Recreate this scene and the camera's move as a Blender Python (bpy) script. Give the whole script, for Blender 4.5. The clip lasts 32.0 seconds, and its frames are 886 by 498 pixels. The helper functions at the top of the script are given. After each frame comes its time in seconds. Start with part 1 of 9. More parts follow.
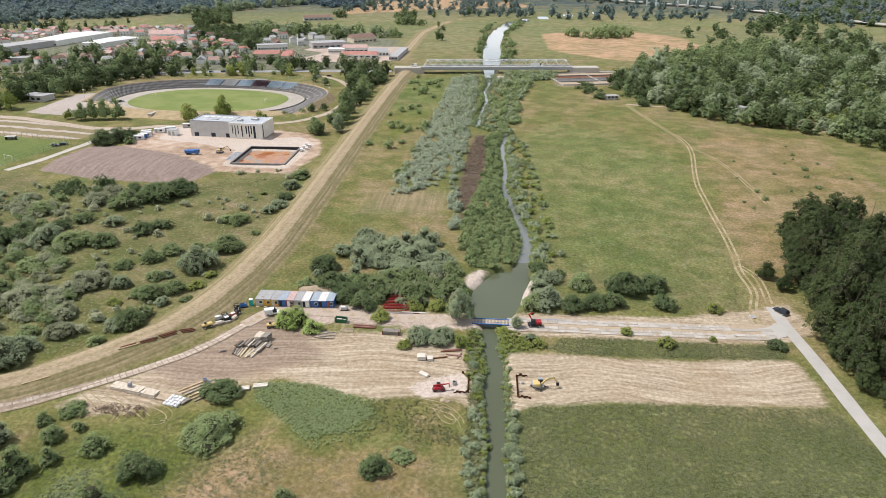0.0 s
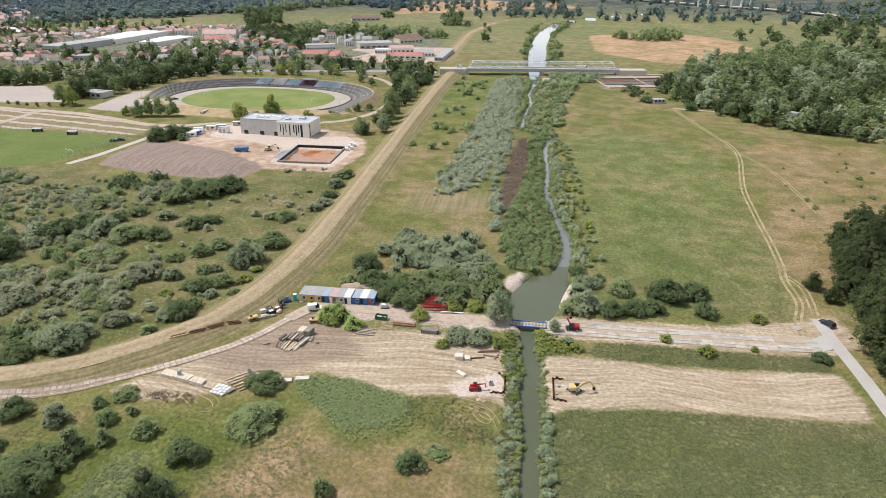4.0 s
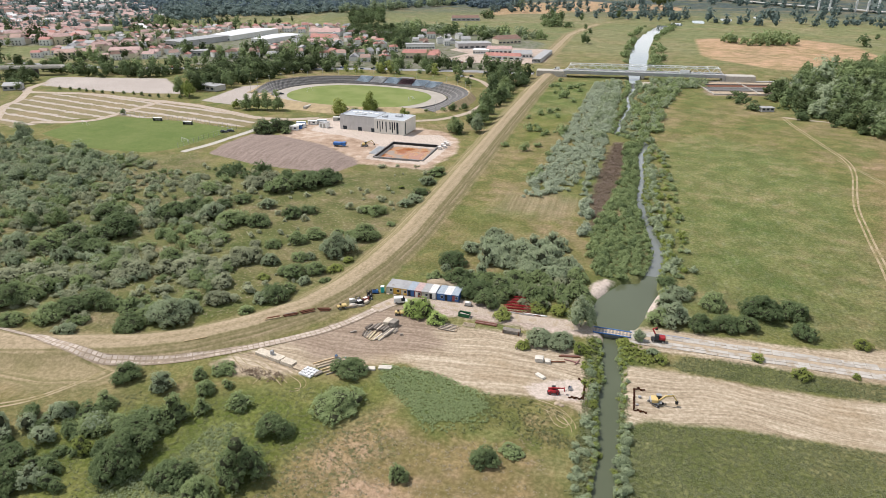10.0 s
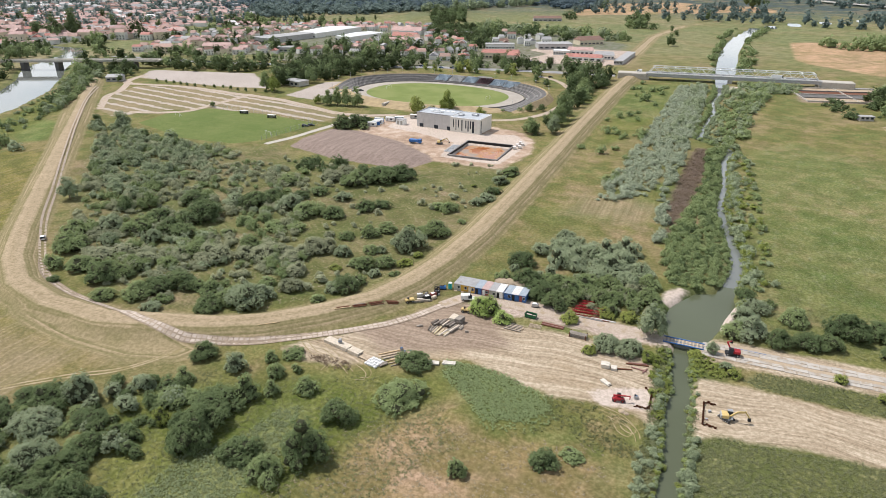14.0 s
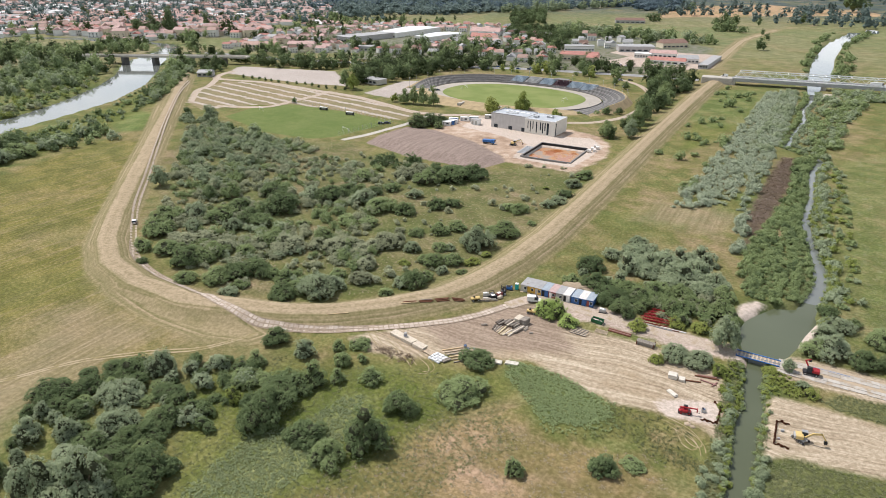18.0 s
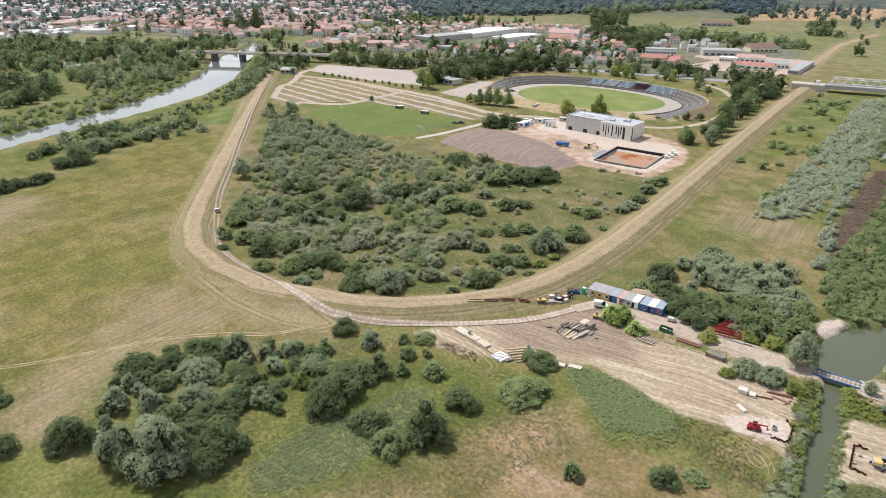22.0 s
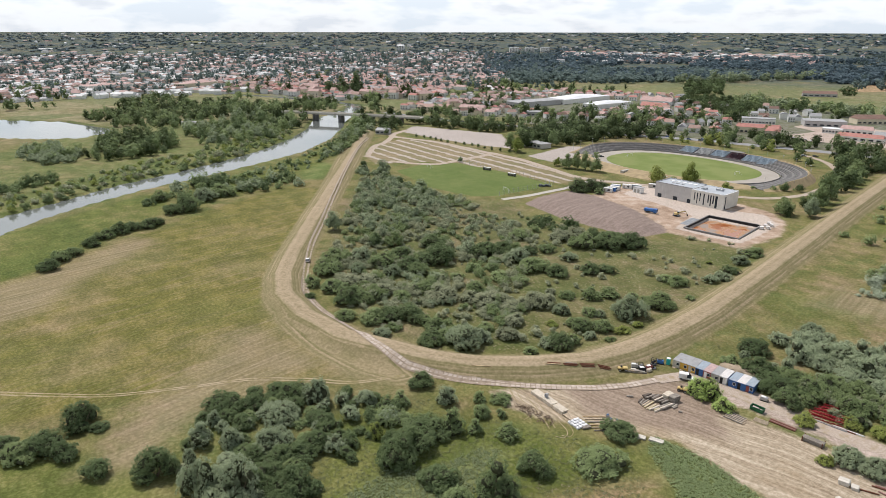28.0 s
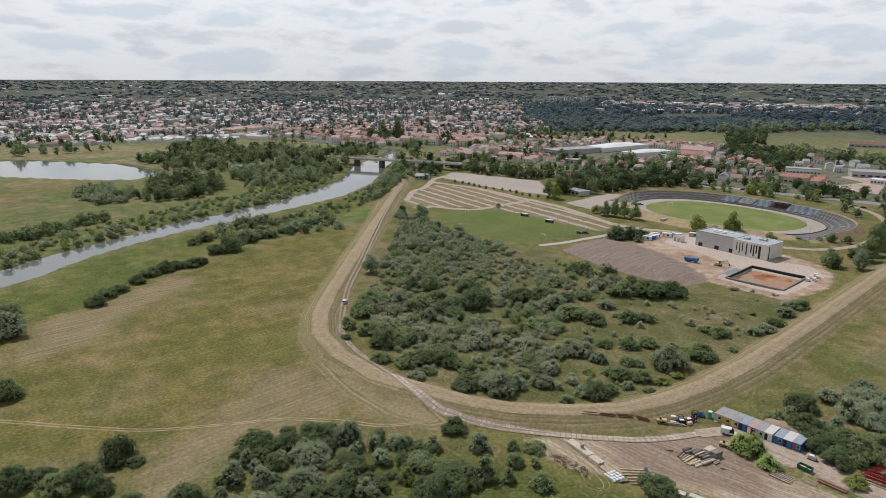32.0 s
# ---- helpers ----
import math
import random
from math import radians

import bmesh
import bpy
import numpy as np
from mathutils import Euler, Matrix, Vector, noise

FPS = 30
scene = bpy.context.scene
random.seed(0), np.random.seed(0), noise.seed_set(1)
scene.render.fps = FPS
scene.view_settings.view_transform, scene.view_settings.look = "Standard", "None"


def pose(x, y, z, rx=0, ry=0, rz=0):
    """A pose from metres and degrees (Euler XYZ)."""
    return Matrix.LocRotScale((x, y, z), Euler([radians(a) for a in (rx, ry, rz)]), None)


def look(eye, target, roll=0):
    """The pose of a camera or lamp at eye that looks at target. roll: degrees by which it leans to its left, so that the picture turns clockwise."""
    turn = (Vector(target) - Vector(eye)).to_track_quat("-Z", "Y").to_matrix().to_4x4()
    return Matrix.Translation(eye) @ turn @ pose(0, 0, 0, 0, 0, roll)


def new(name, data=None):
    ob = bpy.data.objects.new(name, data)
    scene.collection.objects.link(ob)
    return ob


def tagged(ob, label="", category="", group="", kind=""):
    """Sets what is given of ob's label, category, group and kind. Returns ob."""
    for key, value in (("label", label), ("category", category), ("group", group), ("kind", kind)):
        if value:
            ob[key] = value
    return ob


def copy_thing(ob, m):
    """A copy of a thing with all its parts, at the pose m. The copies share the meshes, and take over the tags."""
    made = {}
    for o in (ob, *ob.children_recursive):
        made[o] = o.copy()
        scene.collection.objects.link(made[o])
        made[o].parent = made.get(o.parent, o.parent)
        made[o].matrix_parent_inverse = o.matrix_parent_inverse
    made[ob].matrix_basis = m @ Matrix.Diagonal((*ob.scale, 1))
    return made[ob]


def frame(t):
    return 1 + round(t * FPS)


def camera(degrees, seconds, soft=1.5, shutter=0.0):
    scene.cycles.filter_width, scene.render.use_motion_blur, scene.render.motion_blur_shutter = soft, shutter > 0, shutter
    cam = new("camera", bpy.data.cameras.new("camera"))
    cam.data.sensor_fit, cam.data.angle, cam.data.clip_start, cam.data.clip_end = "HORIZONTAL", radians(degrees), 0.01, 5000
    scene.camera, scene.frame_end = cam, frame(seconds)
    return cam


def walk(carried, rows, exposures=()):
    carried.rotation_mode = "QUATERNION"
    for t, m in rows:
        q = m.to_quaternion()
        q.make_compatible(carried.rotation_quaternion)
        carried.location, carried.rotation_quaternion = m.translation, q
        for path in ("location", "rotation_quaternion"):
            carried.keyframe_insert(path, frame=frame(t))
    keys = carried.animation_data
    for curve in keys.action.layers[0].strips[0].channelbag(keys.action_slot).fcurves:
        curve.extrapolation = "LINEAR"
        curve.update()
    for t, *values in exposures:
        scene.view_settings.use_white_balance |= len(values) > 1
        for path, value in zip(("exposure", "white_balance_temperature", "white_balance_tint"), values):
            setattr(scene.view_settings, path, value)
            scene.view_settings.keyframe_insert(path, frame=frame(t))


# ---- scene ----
cam = camera(68.92, 32.0, soft=0.5)
# seconds, x, y, z in metres, yaw, pitch, roll in degrees
ROWS = [
    (0.0, 0.00, 0.02, 99.98, 3.45, -24.22, 0.12),
    (0.5, 0.02, -0.26, 100.14, 3.81, -24.21, 0.11),
    (1.0, 0.03, -0.53, 100.30, 4.23, -24.21, 0.09),
    (1.5, 0.05, -0.81, 100.46, 4.81, -24.22, 0.11),
    (2.0, 0.06, -1.10, 100.63, 5.38, -24.22, 0.10),
    (2.5, 0.08, -1.38, 100.79, 5.96, -24.22, 0.10),
    (3.0, 0.09, -1.67, 100.96, 6.42, -24.22, 0.10),
    (3.5, 0.10, -1.95, 101.13, 6.88, -24.21, 0.09),
    (5.5, 0.17, -3.03, 101.74, 8.80, -24.23, 0.09),
    (6.0, 0.19, -3.27, 101.86, 9.44, -24.22, 0.10),
    (6.5, 0.21, -3.49, 101.96, 10.21, -24.24, 0.07),
    (7.0, 0.24, -3.70, 102.05, 11.02, -24.24, 0.06),
    (7.5, 0.27, -3.89, 102.12, 11.79, -24.24, 0.07),
    (8.0, 0.31, -4.06, 102.16, 12.56, -24.24, 0.08),
    (8.5, 0.34, -4.21, 102.19, 13.35, -24.24, 0.02),
    (9.0, 0.38, -4.34, 102.20, 14.12, -24.24, 0.06),
    (9.5, 0.42, -4.46, 102.20, 14.89, -24.23, 0.03),
    (10.0, 0.47, -4.56, 102.17, 15.67, -24.21, 0.00),
    (10.5, 0.52, -4.65, 102.14, 16.57, -24.20, -0.01),
    (11.0, 0.57, -4.73, 102.10, 17.44, -24.21, 0.02),
    (11.5, 0.62, -4.81, 102.05, 18.31, -24.20, -0.02),
    (12.0, 0.67, -4.89, 102.00, 19.19, -24.19, -0.04),
    (12.5, 0.73, -4.97, 101.95, 20.02, -24.21, 0.02),
    (13.0, 0.79, -5.05, 101.90, 20.83, -24.20, -0.00),
    (13.5, 0.85, -5.14, 101.85, 21.65, -24.21, -0.02),
    (14.0, 0.91, -5.23, 101.81, 22.48, -24.21, 0.01),
    (14.5, 0.98, -5.34, 101.77, 23.25, -24.22, 0.04),
    (16.5, 1.32, -5.87, 101.69, 26.57, -24.14, -0.00),
    (17.0, 1.42, -6.04, 101.70, 27.43, -24.13, -0.02),
    (17.5, 1.53, -6.22, 101.71, 28.30, -24.13, -0.04),
    (18.0, 1.65, -6.41, 101.73, 29.13, -24.14, -0.05),
    (18.5, 1.76, -6.62, 101.76, 29.96, -24.12, -0.07),
    (19.0, 1.89, -6.83, 101.79, 30.78, -24.11, -0.10),
    (19.5, 2.01, -7.05, 101.83, 31.62, -24.10, -0.08),
    (20.0, 2.14, -7.28, 101.87, 32.43, -24.11, -0.08),
    (20.5, 2.28, -7.51, 101.91, 33.26, -24.11, -0.08),
    (21.0, 2.41, -7.74, 101.95, 34.08, -24.10, -0.09),
    (21.5, 2.54, -7.96, 101.99, 34.88, -24.09, -0.07),
    (22.0, 2.67, -8.18, 102.03, 35.70, -24.09, -0.09),
    (22.5, 2.80, -8.38, 102.06, 36.49, -24.06, -0.08),
    (23.0, 2.93, -8.58, 102.09, 37.26, -23.76, -0.07),
    (23.5, 3.05, -8.76, 102.11, 38.01, -23.38, -0.04),
    (24.0, 3.17, -8.92, 102.12, 38.76, -22.88, -0.07),
    (24.5, 3.28, -9.07, 102.13, 39.53, -22.38, -0.07),
    (25.0, 3.40, -9.21, 102.13, 40.28, -21.88, -0.11),
    (25.5, 3.51, -9.33, 102.13, 40.90, -21.36, -0.07),
    (27.5, 3.92, -9.69, 102.06, 43.05, -19.41, -0.01),
    (28.0, 4.02, -9.76, 102.03, 43.55, -18.73, 0.09),
    (28.5, 4.12, -9.82, 102.00, 44.08, -18.30, 0.01),
    (29.0, 4.22, -9.89, 101.97, 44.60, -17.79, 0.03),
    (29.5, 4.32, -9.95, 101.94, 45.10, -17.28, 0.06),
    (30.0, 4.42, -10.02, 101.92, 45.59, -16.78, 0.08),
    (30.5, 4.52, -10.09, 101.89, 46.00, -16.26, 0.15),
    (31.0, 4.62, -10.16, 101.86, 46.39, -15.74, 0.16),
    (31.5, 4.72, -10.23, 101.84, 46.81, -15.22, 0.15),
    (32.0, 4.82, -10.30, 101.81, 47.02, -14.72, 0.29),
]
walk(cam, [(t, pose(x, y, z, 90 + pitch, -roll, yaw)) for t, x, y, z, yaw, pitch, roll in ROWS],
     exposures=[(0.0, -0.05), (22.5, -0.02), (25.5, 0.0), (28.0, -0.27), (32.0, -0.72)])

# ---- light: midday sun high over the left of the first view, hazy sky with broken cloud ----
SUN_YAW, SUN_UP = 84.0, 58.0
sun_dir = Vector((-math.sin(radians(SUN_YAW)) * math.cos(radians(SUN_UP)), math.cos(radians(SUN_YAW)) * math.cos(radians(SUN_UP)), math.sin(radians(SUN_UP))))
sun = new("sun", bpy.data.lights.new("sun", "SUN"))
sun.data.energy, sun.data.angle, sun.data.color = 4.65, radians(0.6), (1.0, 0.945, 0.905)
sun.matrix_world = look(sun_dir * 200, (0, 0, 0))

world = bpy.data.worlds.new("sky")
world.use_nodes = True
scene.world = world
wn, wl = world.node_tree.nodes, world.node_tree.links
wn.clear()
sky = wn.new("ShaderNodeTexSky")
sky.sky_type, sky.sun_disc = "NISHITA", False
sky.sun_elevation, sky.sun_rotation = radians(SUN_UP), radians(-SUN_YAW)
sky.air_density, sky.dust_density, sky.ozone_density = 1.0, 1.0, 1.5
wco = wn.new("ShaderNodeTexCoord")
sep = wn.new("ShaderNodeSeparateXYZ")
wl.new(wco.outputs["Generated"], sep.inputs[0])
div = wn.new("ShaderNodeVectorMath")
div.operation = "MULTIPLY"
div.inputs[1].default_value = (1.0, 1.0, 3.4)
wl.new(wco.outputs["Generated"], div.inputs[0])
cn = wn.new("ShaderNodeTexNoise")
cn.inputs["Scale"].default_value, cn.inputs["Detail"].default_value, cn.inputs["Roughness"].default_value = 7.5, 8, 0.55
wl.new(div.outputs[0], cn.inputs["Vector"])
cr = wn.new("ShaderNodeValToRGB")
cr.color_ramp.elements[0].position, cr.color_ramp.elements[0].color = 0.41, (0.0, 0.0, 0.0, 1)
cr.color_ramp.elements[1].position, cr.color_ramp.elements[1].color = 0.56, (1, 1, 1, 1)
wl.new(cn.outputs["Fac"], cr.inputs[0])
cshade = wn.new("ShaderNodeValToRGB")
cshade.color_ramp.elements[0].position, cshade.color_ramp.elements[0].color = 0.50, (17.6, 17.8, 18.0, 1)
cshade.color_ramp.elements[1].position, cshade.color_ramp.elements[1].color = 0.63, (12.6, 13.3, 14.4, 1)
wl.new(cn.outputs["Fac"], cshade.inputs[0])
cmix = wn.new("ShaderNodeMix")
cmix.data_type = "RGBA"
cfac = wn.new("ShaderNodeMath")
cfac.operation = "MULTIPLY_ADD"
cfac.inputs[1].default_value, cfac.inputs[2].default_value = 0.56, 0.40
wl.new(cr.outputs[0], cfac.inputs[0])
# haze: the cloud veil is thick towards the horizon and thin overhead
veil = wn.new("ShaderNodeMapRange")
veil.inputs[1].default_value, veil.inputs[2].default_value, veil.inputs[3].default_value, veil.inputs[4].default_value = 0.15, 0.60, 1.0, 0.22
wl.new(sep.outputs[2], veil.inputs[0])
cveil = wn.new("ShaderNodeMath")
cveil.operation = "MULTIPLY"
wl.new(cfac.outputs[0], cveil.inputs[0])
wl.new(veil.outputs[0], cveil.inputs[1])
wl.new(cveil.outputs[0], cmix.inputs[0])
hazy = wn.new("ShaderNodeMix")
hazy.data_type = "RGBA"
hmul = wn.new("ShaderNodeMath")
hmul.operation = "MULTIPLY"
hmul.inputs[1].default_value = 0.9
low_sky = wn.new("ShaderNodeMapRange")
low_sky.inputs[1].default_value, low_sky.inputs[2].default_value, low_sky.inputs[3].default_value, low_sky.inputs[4].default_value = 0.05, 0.35, 1.0, 0.0
wl.new(sep.outputs[2], low_sky.inputs[0])
wl.new(low_sky.outputs[0], hmul.inputs[0])
wl.new(hmul.outputs[0], hazy.inputs[0])
wl.new(sky.outputs[0], hazy.inputs[6])
hazy.inputs[7].default_value = (9.8, 11.9, 14.5, 1)
wl.new(hazy.outputs[2], cmix.inputs[6])
wl.new(cshade.outputs[0], cmix.inputs[7])
bg = wn.new("ShaderNodeBackground")
bg.inputs["Strength"].default_value = 0.088
depth = wn.new("ShaderNodeMapRange")
depth.inputs[1].default_value, depth.inputs[2].default_value, depth.inputs[3].default_value, depth.inputs[4].default_value = 0.0, 0.10, 0.82, 1.0
wl.new(sep.outputs[2], depth.inputs[0])
dim = wn.new("ShaderNodeVectorMath")
dim.operation = "SCALE"
wl.new(cmix.outputs[2], dim.inputs[0])
wl.new(depth.outputs[0], dim.inputs["Scale"])
wl.new(dim.outputs[0], bg.inputs["Color"])
wout = wn.new("ShaderNodeOutputWorld")
wl.new(bg.outputs[0], wout.inputs[0])


# ---- materials ----
class Mat:
    """A small builder of node materials; coordinates are world metres."""

    def __init__(self, name, coords="position"):
        self.m = bpy.data.materials.new(name)
        self.m.use_nodes = True
        self.t = self.m.node_tree
        self.t.nodes.clear()
        self.out = self.t.nodes.new("ShaderNodeOutputMaterial")
        self.geo = self.t.nodes.new("ShaderNodeNewGeometry")
        self.p = self.geo.outputs["Position"]
        if coords == "object":
            self.p = self.t.nodes.new("ShaderNodeTexCoord").outputs["Object"]

    def link(self, a, b):
        self.t.links.new(a, b)

    def put(self, socket, v):
        if isinstance(v, bpy.types.NodeSocket):
            self.link(v, socket)
        elif isinstance(v, (tuple, list)) and len(v) == 3 and socket.type == "RGBA":
            socket.default_value = (*v, 1)
        else:
            socket.default_value = v

    def math(self, op, a, b=0.0, c=None, clamp=False):
        n = self.t.nodes.new("ShaderNodeMath")
        n.operation, n.use_clamp = op, clamp
        self.put(n.inputs[0], a)
        self.put(n.inputs[1], b)
        if c is not None:
            self.put(n.inputs[2], c)
        return n.outputs[0]

    def mapped(self, scale=(1, 1, 1), turn=0.0):
        n = self.t.nodes.new("ShaderNodeMapping")
        n.inputs["Scale"].default_value, n.inputs["Rotation"].default_value = scale, (0, 0, radians(turn))
        self.link(self.p, n.inputs["Vector"])
        return n.outputs[0]

    def noise(self, scale, detail=4, rough=0.55, vec=None):
        n = self.t.nodes.new("ShaderNodeTexNoise")
        n.inputs["Scale"].default_value, n.inputs["Detail"].default_value, n.inputs["Roughness"].default_value = scale, detail, rough
        self.link(vec or self.p, n.inputs["Vector"])
        return n.outputs["Fac"]

    def cells(self, scale, vec=None):
        n = self.t.nodes.new("ShaderNodeTexVoronoi")
        n.inputs["Scale"].default_value = scale
        self.link(vec or self.p, n.inputs["Vector"])
        s = self.t.nodes.new("ShaderNodeSeparateColor")
        self.link(n.outputs["Color"], s.inputs[0])
        return s.outputs[0], s.outputs[1], n.outputs["Distance"]

    def ramp(self, fac, *stops):
        n = self.t.nodes.new("ShaderNodeValToRGB")
        e = n.color_ramp.elements
        while len(e) < len(stops):
            e.new(0.5)
        for el, (pos, col) in zip(e, stops):
            el.position, el.color = pos, (*col, 1)
        self.put(n.inputs[0], fac)
        return n.outputs[0]

    def mix(self, fac, a, b, mode="MIX"):
        n = self.t.nodes.new("ShaderNodeMix")
        n.data_type, n.blend_type, n.clamp_factor = "RGBA", mode, True
        self.put(n.inputs[0], fac)
        self.put(n.inputs[6], a)
        self.put(n.inputs[7], b)
        return n.outputs[2]

    def attr(self, name):
        n = self.t.nodes.new("ShaderNodeAttribute")
        n.attribute_name = name
        return n.outputs["Fac"]

    def step(self, v, lo, hi):
        n = self.t.nodes.new("ShaderNodeMapRange")
        n.interpolation_type = "SMOOTHSTEP"
        self.put(n.inputs[0], v)
        n.inputs[1].default_value, n.inputs[2].default_value = lo, hi
        return n.outputs[0]

    def along(self, a, b):
        """A vector from two values, for noise in stripes."""
        n = self.t.nodes.new("ShaderNodeCombineXYZ")
        self.put(n.inputs[0], a)
        self.put(n.inputs[1], b)
        return n.outputs[0]

    def island(self):
        return self.geo.outputs["Random Per Island"]

    def obj(self):
        return self.t.nodes.new("ShaderNodeObjectInfo").outputs["Random"]

    def bump(self, h, dist, strength=0.6):
        n = self.t.nodes.new("ShaderNodeBump")
        n.inputs["Distance"].default_value, n.inputs["Strength"].default_value = dist, strength
        self.link(h, n.inputs["Height"])
        return n.outputs[0]

    def done(self, color, rough=0.8, metal=0.0, normal=None, spec=0.3, translucent=0.0):
        b = self.t.nodes.new("ShaderNodeBsdfPrincipled")
        self.put(b.inputs["Base Color"], color)
        self.put(b.inputs["Roughness"], rough)
        b.inputs["Metallic"].default_value = metal
        b.inputs["Specular IOR Level"].default_value = spec
        if normal:
            self.link(normal, b.inputs["Normal"])
        res = b.outputs[0]
        if translucent:
            tr = self.t.nodes.new("ShaderNodeBsdfTranslucent")
            self.put(tr.inputs["Color"], color)
            mx = self.t.nodes.new("ShaderNodeMixShader")
            mx.inputs[0].default_value = translucent
            self.link(res, mx.inputs[1])
            self.link(tr.outputs[0], mx.inputs[2])
            res = mx.outputs[0]
        self.link(res, self.out.inputs["Surface"])
        return self.m


def plain(name, color, rough=0.6, metal=0.0, vary=0.25, scale=0.8, dirt=None):
    """Painted or raw material with worn patches at two scales."""
    m = Mat(name)
    n1, n2 = m.noise(scale, 5), m.noise(scale * 9, 3)
    lo, hi = tuple(c * (1 - vary) for c in color), tuple(min(1, c * (1 + vary * 0.5)) for c in color)
    col = m.ramp(m.math("ADD", m.math("MULTIPLY", n1, 0.7), m.math("MULTIPLY", n2, 0.3)), (0.3, lo), (0.62, hi))
    if dirt:
        col = m.mix(m.step(n1, 0.55, 0.75), col, dirt)
    return m.done(col, rough, metal)


def leaf(name, dark, light, hue=None):
    m = Mat(name)
    a, b = m.island(), m.obj()
    v = m.math("ADD", m.math("MULTIPLY", a, 0.32), m.math("MULTIPLY", b, 0.40))
    v = m.math("ADD", v, 0.12)
    cool = lambda c: (c[0] * 1.02, c[1] * 1.04, c[2] * 1.36)
    col = m.ramp(v, (0.15, cool(dark)), (0.85, cool(light)))
    hue = cool(hue or light)
    big = m.noise(0.035, 3)
    col = m.mix(m.math("MULTIPLY", m.step(big, 0.4, 0.7), 0.55), col, hue)
    return m.done(col, 0.70, 0, None, 0.10, 0.30)


LEAF = {
    "s": leaf("willow_leaf", (0.218, 0.260, 0.114), (0.374, 0.420, 0.205), (0.296, 0.342, 0.158)),
    "d": leaf("dark_leaf", (0.089, 0.124, 0.042), (0.213, 0.268, 0.092), (0.147, 0.191, 0.065)),
    "m": leaf("shrub_leaf", (0.150, 0.198, 0.064), (0.332, 0.395, 0.139), (0.247, 0.298, 0.103)),
    "l": leaf("fresh_leaf", (0.158, 0.205, 0.038), (0.367, 0.399, 0.089), (0.278, 0.299, 0.065)),
    "y": leaf("sallow_leaf", (0.215, 0.290, 0.055), (0.460, 0.560, 0.150), (0.335, 0.420, 0.095)),
    "o": leaf("olive_leaf", (0.232, 0.250, 0.114), (0.450, 0.462, 0.232), (0.356, 0.364, 0.176)),
    "p": leaf("poplar_leaf", (0.034, 0.052, 0.016), (0.106, 0.133, 0.040), (0.062, 0.084, 0.025)),
}
# bluish green for far woods: the air's haze is put into the leaf colour
HAZED_LEAF = leaf("far_hazed_leaf", (0.110, 0.152, 0.106), (0.205, 0.258, 0.176), (0.152, 0.200, 0.138))
HORIZON_HAZED_LEAF = leaf("horizon_hazed_leaf", (0.078, 0.114, 0.101), (0.150, 0.198, 0.169), (0.111, 0.153, 0.130))
# crown cores for inner twigs, with deep crown shade put into the colour
SHADED_TWIGS = plain("shaded_inner_twigs", (0.050, 0.055, 0.028), 0.95, scale=1.5, vary=0.4)
BARK = plain("bark", (0.16, 0.12, 0.085), 0.9, scale=2.0)
PALE_WILLOW = leaf("pale_willow_leaf", (0.292, 0.333, 0.174), (0.442, 0.481, 0.268), (0.364, 0.405, 0.221))
REED = leaf("reed_blade", (0.129, 0.150, 0.053), (0.267, 0.275, 0.116), (0.198, 0.211, 0.082))
DRYGRASS = leaf("dry_grass_blade", (0.230, 0.200, 0.095), (0.430, 0.350, 0.205), (0.320, 0.270, 0.135))
GREENGRASS = leaf("green_grass_blade", (0.111, 0.132, 0.041), (0.246, 0.251, 0.098), (0.187, 0.191, 0.068))
REED_FRESH = leaf("fresh_reed_blade", (0.205, 0.255, 0.086), (0.430, 0.495, 0.205), (0.320, 0.375, 0.140))
REED_PALE = leaf("pale_reed_blade", (0.190, 0.228, 0.090), (0.368, 0.410, 0.180), (0.278, 0.320, 0.130))
DEADBRUSH = leaf("dead_brush", (0.120, 0.088, 0.046), (0.240, 0.180, 0.098), (0.170, 0.128, 0.070))
HEATHER = plain("old_brash", (0.30, 0.17, 0.15), 0.9, scale=1.5)

CONCRETE = plain("concrete", (0.46, 0.43, 0.38), 0.85, scale=0.5, dirt=(0.30, 0.26, 0.21))
SLAB = Mat("concrete_slab")
SLAB = SLAB.done(SLAB.mix(SLAB.step(SLAB.noise(0.5, 5), 0.45, 0.7), SLAB.ramp(SLAB.obj(), (0.1, (0.36, 0.33, 0.29)), (0.9, (0.47, 0.44, 0.40))), (0.34, 0.28, 0.21)), 0.85)
ASPHALT = plain("asphalt", (0.42, 0.40, 0.37), 0.85, scale=0.2, vary=0.12)
DARKROAD = plain("road_asphalt", (0.29, 0.29, 0.29), 0.8, scale=0.1, vary=0.2)
PLATE = Mat("worn_plate")
PLATE = PLATE.done(PLATE.mix(PLATE.step(PLATE.noise(0.6, 5), 0.45, 0.7), PLATE.ramp(PLATE.obj(), (0.1, (0.41, 0.345, 0.29)), (0.9, (0.55, 0.475, 0.405))), (0.36, 0.29, 0.22)), 0.9)
DIRT = plain("dirt_track", (0.40, 0.32, 0.23), 0.95, scale=0.35, vary=0.3, dirt=(0.27, 0.20, 0.13))
PALESLAB = plain("pale_concrete", (0.60, 0.56, 0.49), 0.85, scale=0.8, vary=0.18)
RUST = plain("rusty_steel", (0.17, 0.075, 0.045), 0.85, 0.2, scale=2.5)
STEEL = plain("grey_steel", (0.42, 0.43, 0.44), 0.45, 0.5, scale=1.0)
WHITE = plain("white_paint", (0.78, 0.78, 0.76), 0.5, scale=0.6, vary=0.12)
BLUE = plain("blue_paint", (0.05, 0.16, 0.42), 0.5, scale=0.6)
